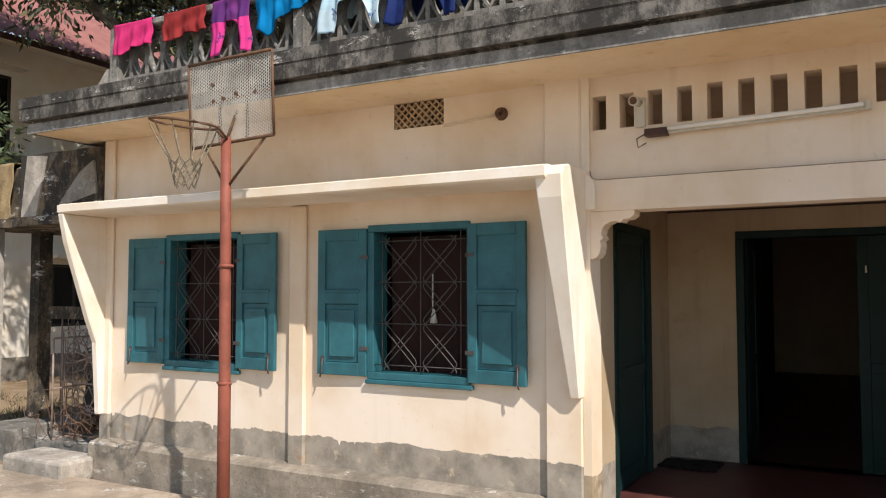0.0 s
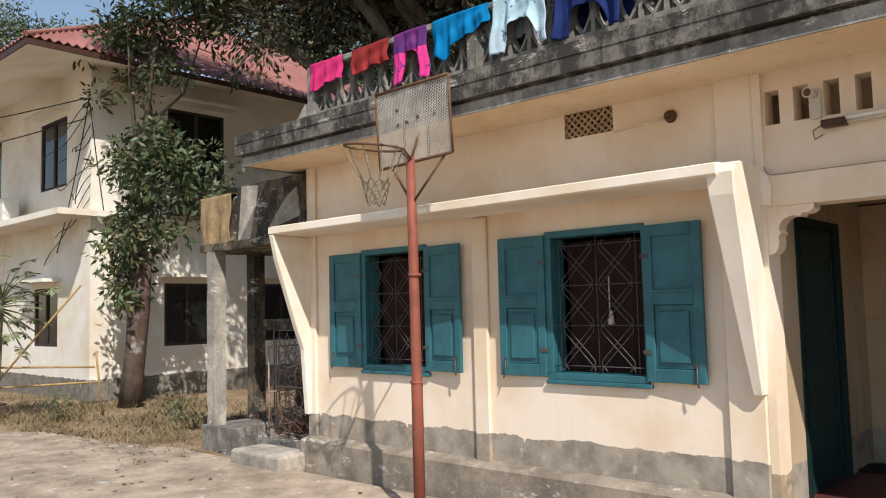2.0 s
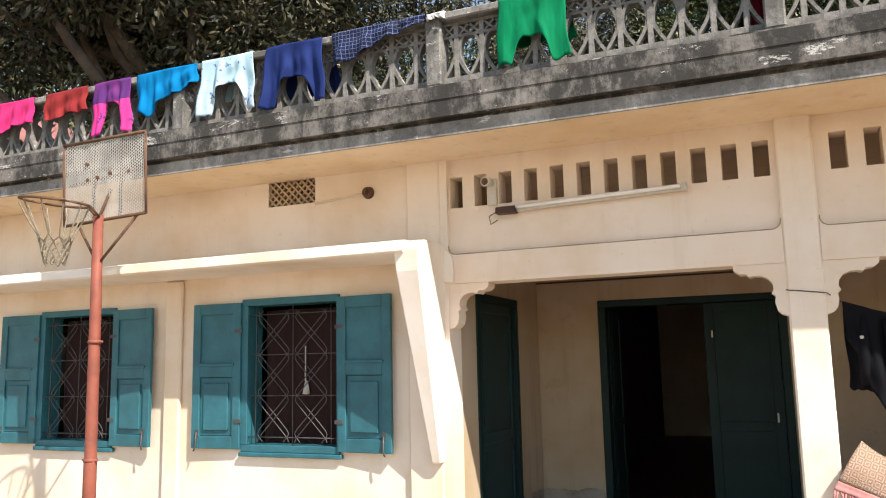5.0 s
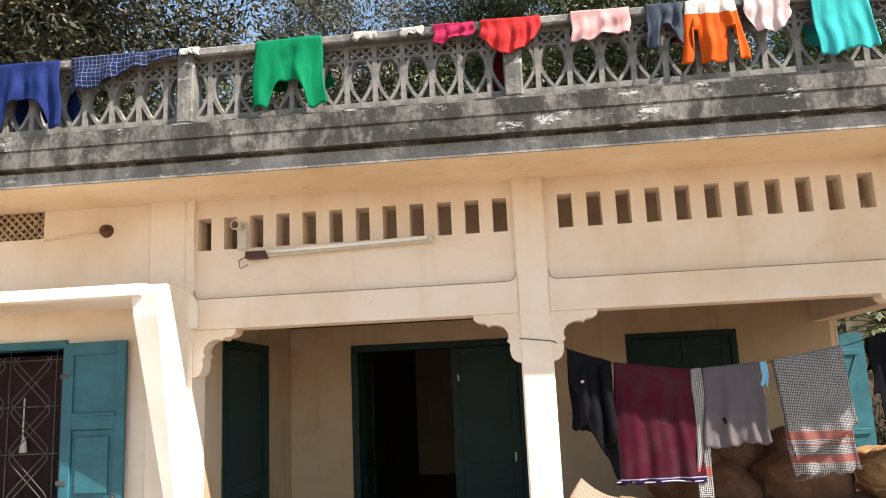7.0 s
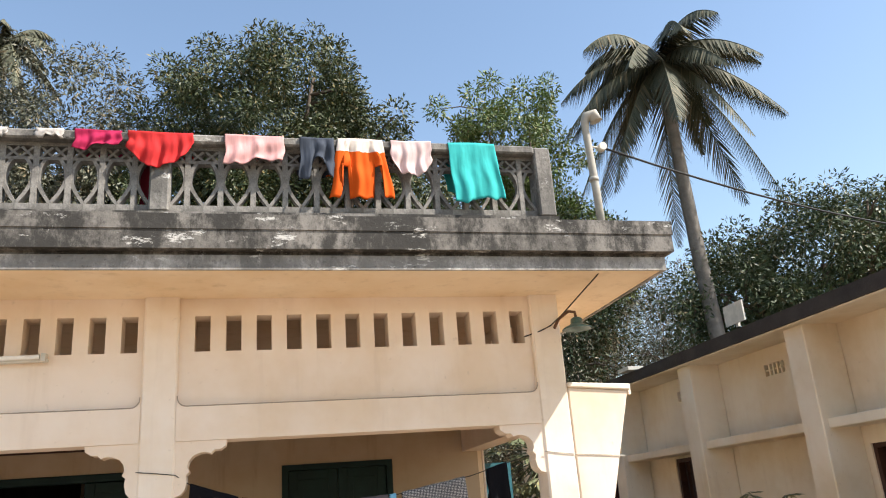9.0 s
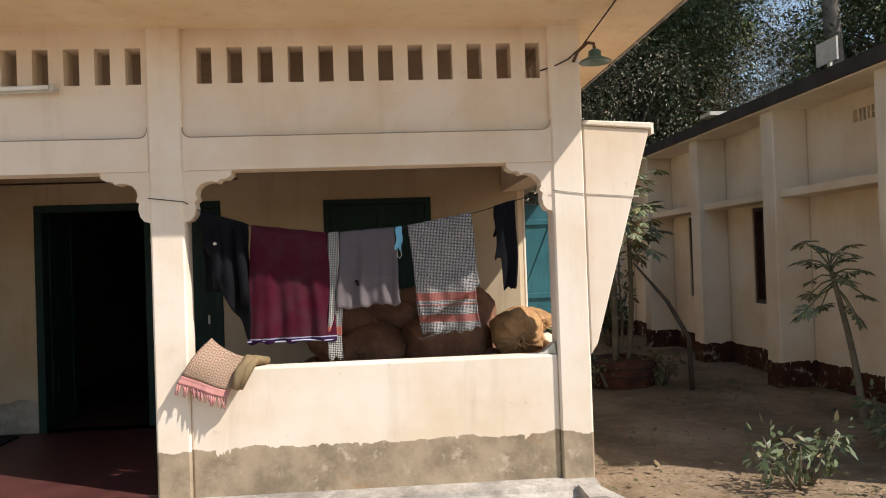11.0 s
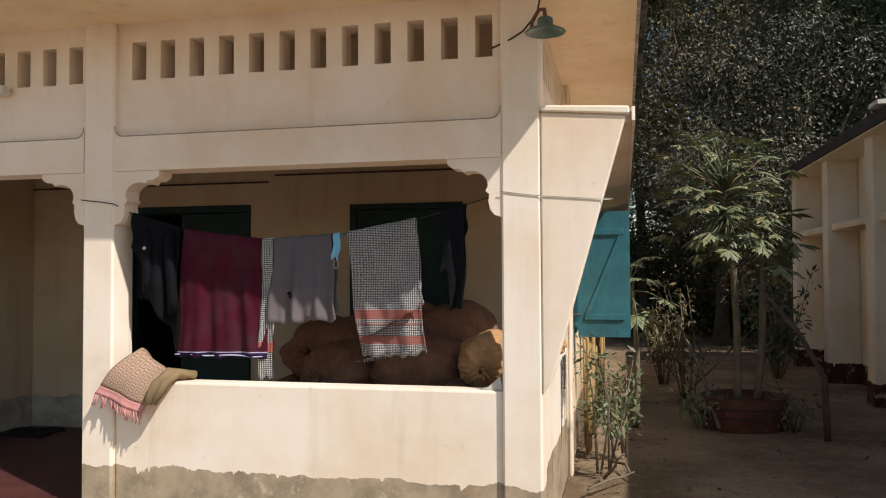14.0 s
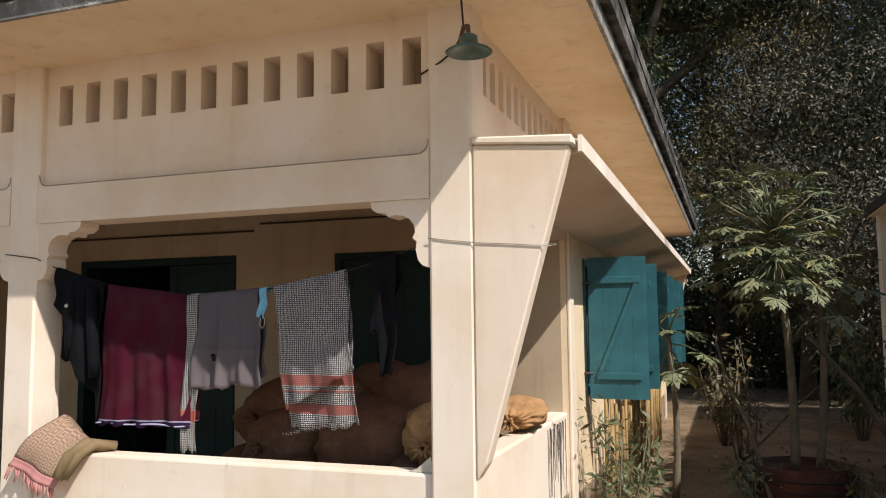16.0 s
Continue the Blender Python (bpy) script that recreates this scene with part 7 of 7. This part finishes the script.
def shrub(name, base, h, w, mat, label, seed, leaves=700, leaf=0.08, stems=6, group="shrubs", slim=0.34):
    t = thing(name, base, label, "shrub", group)
    rng = np.random.default_rng(seed)
    cents = []
    bm = bmesh.new()
    for i in range(stems):
        a = rng.random() * math.tau
        q = Vector(base) + Vector((w * math.cos(a) * rng.random(), w * math.sin(a) * rng.random(), h * (0.6 + 0.4 * rng.random())))
        p = Vector(base) + Vector((0.06 * math.cos(a), 0.06 * math.sin(a), -0.03))
        mid = p.lerp(q, 0.5) + Vector((rng.normal() * 0.04, rng.normal() * 0.04, 0.05))
        tube(bm, [p, mid, q], [0.012, 0.009, 0.004], 5)
        for f in np.linspace(0.35, 1, 9):
            cents.append(tuple((p.lerp(mid, f * 2) if f < 0.5 else mid.lerp(q, f * 2 - 1)) + Vector(rng.normal(size=3) * 0.035)))
    part("branchwork", bm, M_stem, t)
    v = leaves_array(rng, np.array(cents), leaves, leaf, 0.10 * max(1, h), 0.5, slim) - np.array(base)
    c = new("foliage", mesh_quads("foliage", v, 4, mat))
    c.parent = t


shrub("shrub", (2.84, 2.6, GZ), 1.25, 0.30, M_shrub, "leafy green shrub growing by the side wall", 51, 300, 0.085, 5, slim=0.26)
shrub("shrub", (2.98, 3.2, GZ), 0.85, 0.36, M_shrub, "low green shrub at the foot of the side wall", 52, 260, 0.085, 6, slim=0.26)
shrub("shrub", (4.15, 0.25, GZ), 0.36, 0.40, M_shrub, "low weedy shrub on the earth path", 53, 260, 0.09, 8)
shrub("shrub", (5.3, 0.9, GZ), 0.50, 0.45, M_shrub, "low weedy shrub by the annex", 54, 380, 0.09, 8)
shrub("shrub", (4.85, -0.35, GZ), 0.42, 0.5, M_shrub, "low weedy shrub on the earth path", 55, 300, 0.09, 8)
shrub("shrub", (3.6, 8.2, GZ), 1.2, 0.8, M_dry_leaf, "dry twiggy shrub in the shade", 56, 500, 0.10, 12)
shrub("shrub", (5.4, 9.2, GZ), 1.6, 0.9, M_dark_leaf, "dark shrub at the end of the path", 57, 900, 0.12, 12)
for i, (x, y) in enumerate([(-14.0, 0.0), (-15.3, 0.4), (-13.2, 1.6), (-12.2, 1.2), (-11.3, 0.8), (-15.6, -1.0)]):
    shrub("shrub", (x, y, GZ), 0.16 + 0.10 * (i % 3), 0.45, (M_dry_leaf, M_shrub)[i % 2], "dusty low weeds before the house", 60 + i, 190, 0.07, 9)
shrub("shrub", (4.75, 4.75, GZ), 0.4, 0.3, M_dry_leaf, "dry weeds against the planter ring", 58, 260, 0.09, 9)
shrub("shrub", (3.85, 4.75, GZ), 0.38, 0.3, M_papaya, "low weeds against the planter ring", 59, 220, 0.09, 8)
shrub("shrub", (3.8, 6.2, GZ), 1.5, 0.5, M_dry_leaf, "bare twiggy bush behind the planter", 70, 300, 0.08, 9)
# sooty runs down the end of the side parapet
rd = random.Random(12)
runs = thing("soot_runs", (2.58, 2.0, 0.6), "black sooty runs down the side parapet wall", "stain", "", "structure")
for i in range(15):
    y = 1.62 + 0.56 * i / 14 + rd.uniform(-0.02, 0.02)
    z1 = 0.925 - 0.03 * rd.random()
    z0 = z1 - rd.uniform(0.18, 0.75)
    w = rd.uniform(0.006, 0.017)
    bm = bmesh.new()
    left, right = [], []
    for k in range(8):
        z = z1 + (z0 - z1) * k / 7
        q = w * (1 - 0.75 * k / 7) * rd.uniform(0.6, 1.3)
        c = y + rd.uniform(-0.006, 0.006)
        left.append((c - q, z))
        right.append((c + q, z))
    prism(bm, left + right[::-1], "x", 2.574, 2.5768)
    part("run", bm, M_fascia, runs)
# fallen sticks at the foot of the side wall
for i, (a, b_, r_) in enumerate([((2.86, 2.25, GZ + 0.01), (3.02, 2.05, 0.16), 0.014), ((2.75, 1.9, GZ + 0.01), (3.1, 2.35, GZ + 0.05), 0.011), ((2.9, 2.9, GZ), (3.15, 2.3, GZ + 0.03), 0.012), ((4.0, 4.6, GZ), (3.55, 5.6, 1.35), 0.022), ((4.5, 5.6, GZ), (4.75, 6.3, 1.7), 0.018), ((3.7, 6.4, GZ), (4.6, 6.0, 0.9), 0.014)]):
    p, q = Vector(a), Vector(b_)
    bm = bmesh.new()
    tube(bm, [p, p.lerp(q, 0.4) + Vector((0.03, 0.02, 0.02)), p.lerp(q, 0.75) - Vector((0.02, 0, 0.01)), q], [r_, r_ * 0.9, r_ * 0.75, r_ * 0.45], 6)
    tagged(part("stick", bm, M_stem, None, base=a), "dry brown stick lying by the wall" if i < 3 else "dry bare branch leaning beside the planter", "stick", "fallen sticks")
# leaning sapling on the path
lt = thing("sapling", (5.0, 4.35, GZ), "thin leaning sapling beside the annex path", "sapling")
bm = bmesh.new()
tube(bm, [(5.0, 4.35, GZ - 0.04), (4.98, 4.35, 0.5), (4.75, 4.4, 0.95), (4.35, 4.45, 1.45)], [0.035, 0.03, 0.026, 0.012], 7)
part("trunk", bm, M_bark, lt)
# bamboo screen along the side wall
fence = thing("bamboo_screen", (2.75, 5.5, GZ), "row of rough bamboo stakes along the side wall", "screen")
rb = random.Random(5)
for i in range(64):
    y = 3.3 + 5.4 * i / 63
    bm = bmesh.new()
    x = 2.68 + rb.uniform(-0.02, 0.03)
    tube(bm, [(x, y, GZ - 0.03), (x + rb.uniform(-0.02, 0.02), y + rb.uniform(-0.03, 0.03), 0.62 + rb.uniform(0, 0.32))], [0.02, 0.014], 5)
    part("stake", bm, M_bamboo, fence)
sticks = thing("bamboo_poles", (-15.2, -0.6, GZ), "bamboo poles leaning together before the house", "poles")
for a, c in (((-15.6, -0.9, GZ), (-14.2, 0.4, 2.1)), ((-16.0, -1.3, 0.35), (-14.0, 0.7, 0.45)), ((-16.0, -1.3, 0.75), (-14.1, 0.6, 0.7)), ((-14.0, 0.7, GZ), (-14.05, 0.6, 0.95))):
    bm = bmesh.new()
    tube(bm, [a, c], 0.018, 6)
    part("pole", bm, M_bamboo, sticks)
bm = bmesh.new()
for k in range(2):
    prev = None
    for i in range(30):
        x = -16.6 + 1.5 * i / 29
        z = GZ + 0.06 + 0.1 * k + (0.012 if i % 2 else -0.012)
        a, b_ = bm.verts.new((x, -1.5 + 0.1 * k, z)), bm.verts.new((x + 0.2, -0.6 + 0.1 * k, z + 0.08))
        if prev:
            bm.faces.new((prev[0], a, b_, prev[1]))
        prev = (a, b_)
o = part("iron_sheet", bm, M_fascia, None, base=(-16, -1, GZ))
o.modifiers.new("thickness", "SOLIDIFY").thickness = 0.008
tagged(o, "stack of dark corrugated iron sheets on the ground", "sheets")

# dry grass and litter
rng = np.random.default_rng(77)
n = 9000
px = np.concatenate([rng.uniform(-17, -9.2, 6500), rng.uniform(-20, -14, 2500)])
py = np.concatenate([rng.uniform(-0.9, 3.0, 6500), rng.uniform(-2.0, 1.3, 2500)])
keep = (py > -0.55 - 0.13 * (-9.5 - px)) & ~((px < HX + 0.1) & (py > HY - 0.1)) & (np.sin(px * 2.1) * np.cos(py * 2.7) + rng.random(n) * 1.4 > 0.35)
px, py = px[keep], py[keep]
n = len(px)
h = rng.uniform(0.03, 0.15, n)
a = rng.uniform(0, 6.28, n)
w = 0.012
v = np.zeros((n, 3, 3))
v[:, 0] = np.stack([px + w * np.cos(a), py + w * np.sin(a), np.full(n, GZ - 0.05)], 1)
v[:, 1] = np.stack([px - w * np.cos(a), py - w * np.sin(a), np.full(n, GZ - 0.05)], 1)
v[:, 2] = np.stack([px + rng.normal(0, 0.09, n), py + rng.normal(0, 0.09, n), GZ - 0.03 + h], 1)
g = new("dry_grass", mesh_quads("dry_grass", v.reshape(-1, 3), 3, M_grass))
tagged(g, "dry straw-coloured grass before the house", "grass", "", "stuff")
n = 5200
px = np.concatenate([rng.uniform(2.8, 7.0, 3600), rng.uniform(-16.5, -9, 1200), rng.uniform(-13, 2, 400)])
py = np.concatenate([rng.uniform(-1.5, 15.0, 3600), rng.uniform(-1.2, 3.0, 1200), rng.uniform(-5, -0.4, 400)])
c = np.stack([px, py, np.where((px < 2.4) & (py < -0.4), GZ + 0.02, GZ + 0.012)], 1)
d = rng.normal(size=(n, 3)); d[:, 2] *= 0.25; d /= np.linalg.norm(d, axis=1)[:, None]
s_ = np.cross(d, np.array([0, 0, 1.0])); s_ /= np.linalg.norm(s_, axis=1)[:, None]
L = rng.uniform(0.03, 0.09, n)[:, None]
v = np.stack([c, c + d * L * 0.5 + s_ * L * 0.25, c + d * L, c + d * L * 0.5 - s_ * L * 0.25], 1)
v[:, :, 2] = np.maximum(v[:, :, 2], GZ + 0.004)
g = new("leaf_litter", mesh_quads("leaf_litter", v.reshape(-1, 3), 4, M_dry_leaf))
tagged(g, "scattered dry fallen leaves", "leaves", "", "stuff")
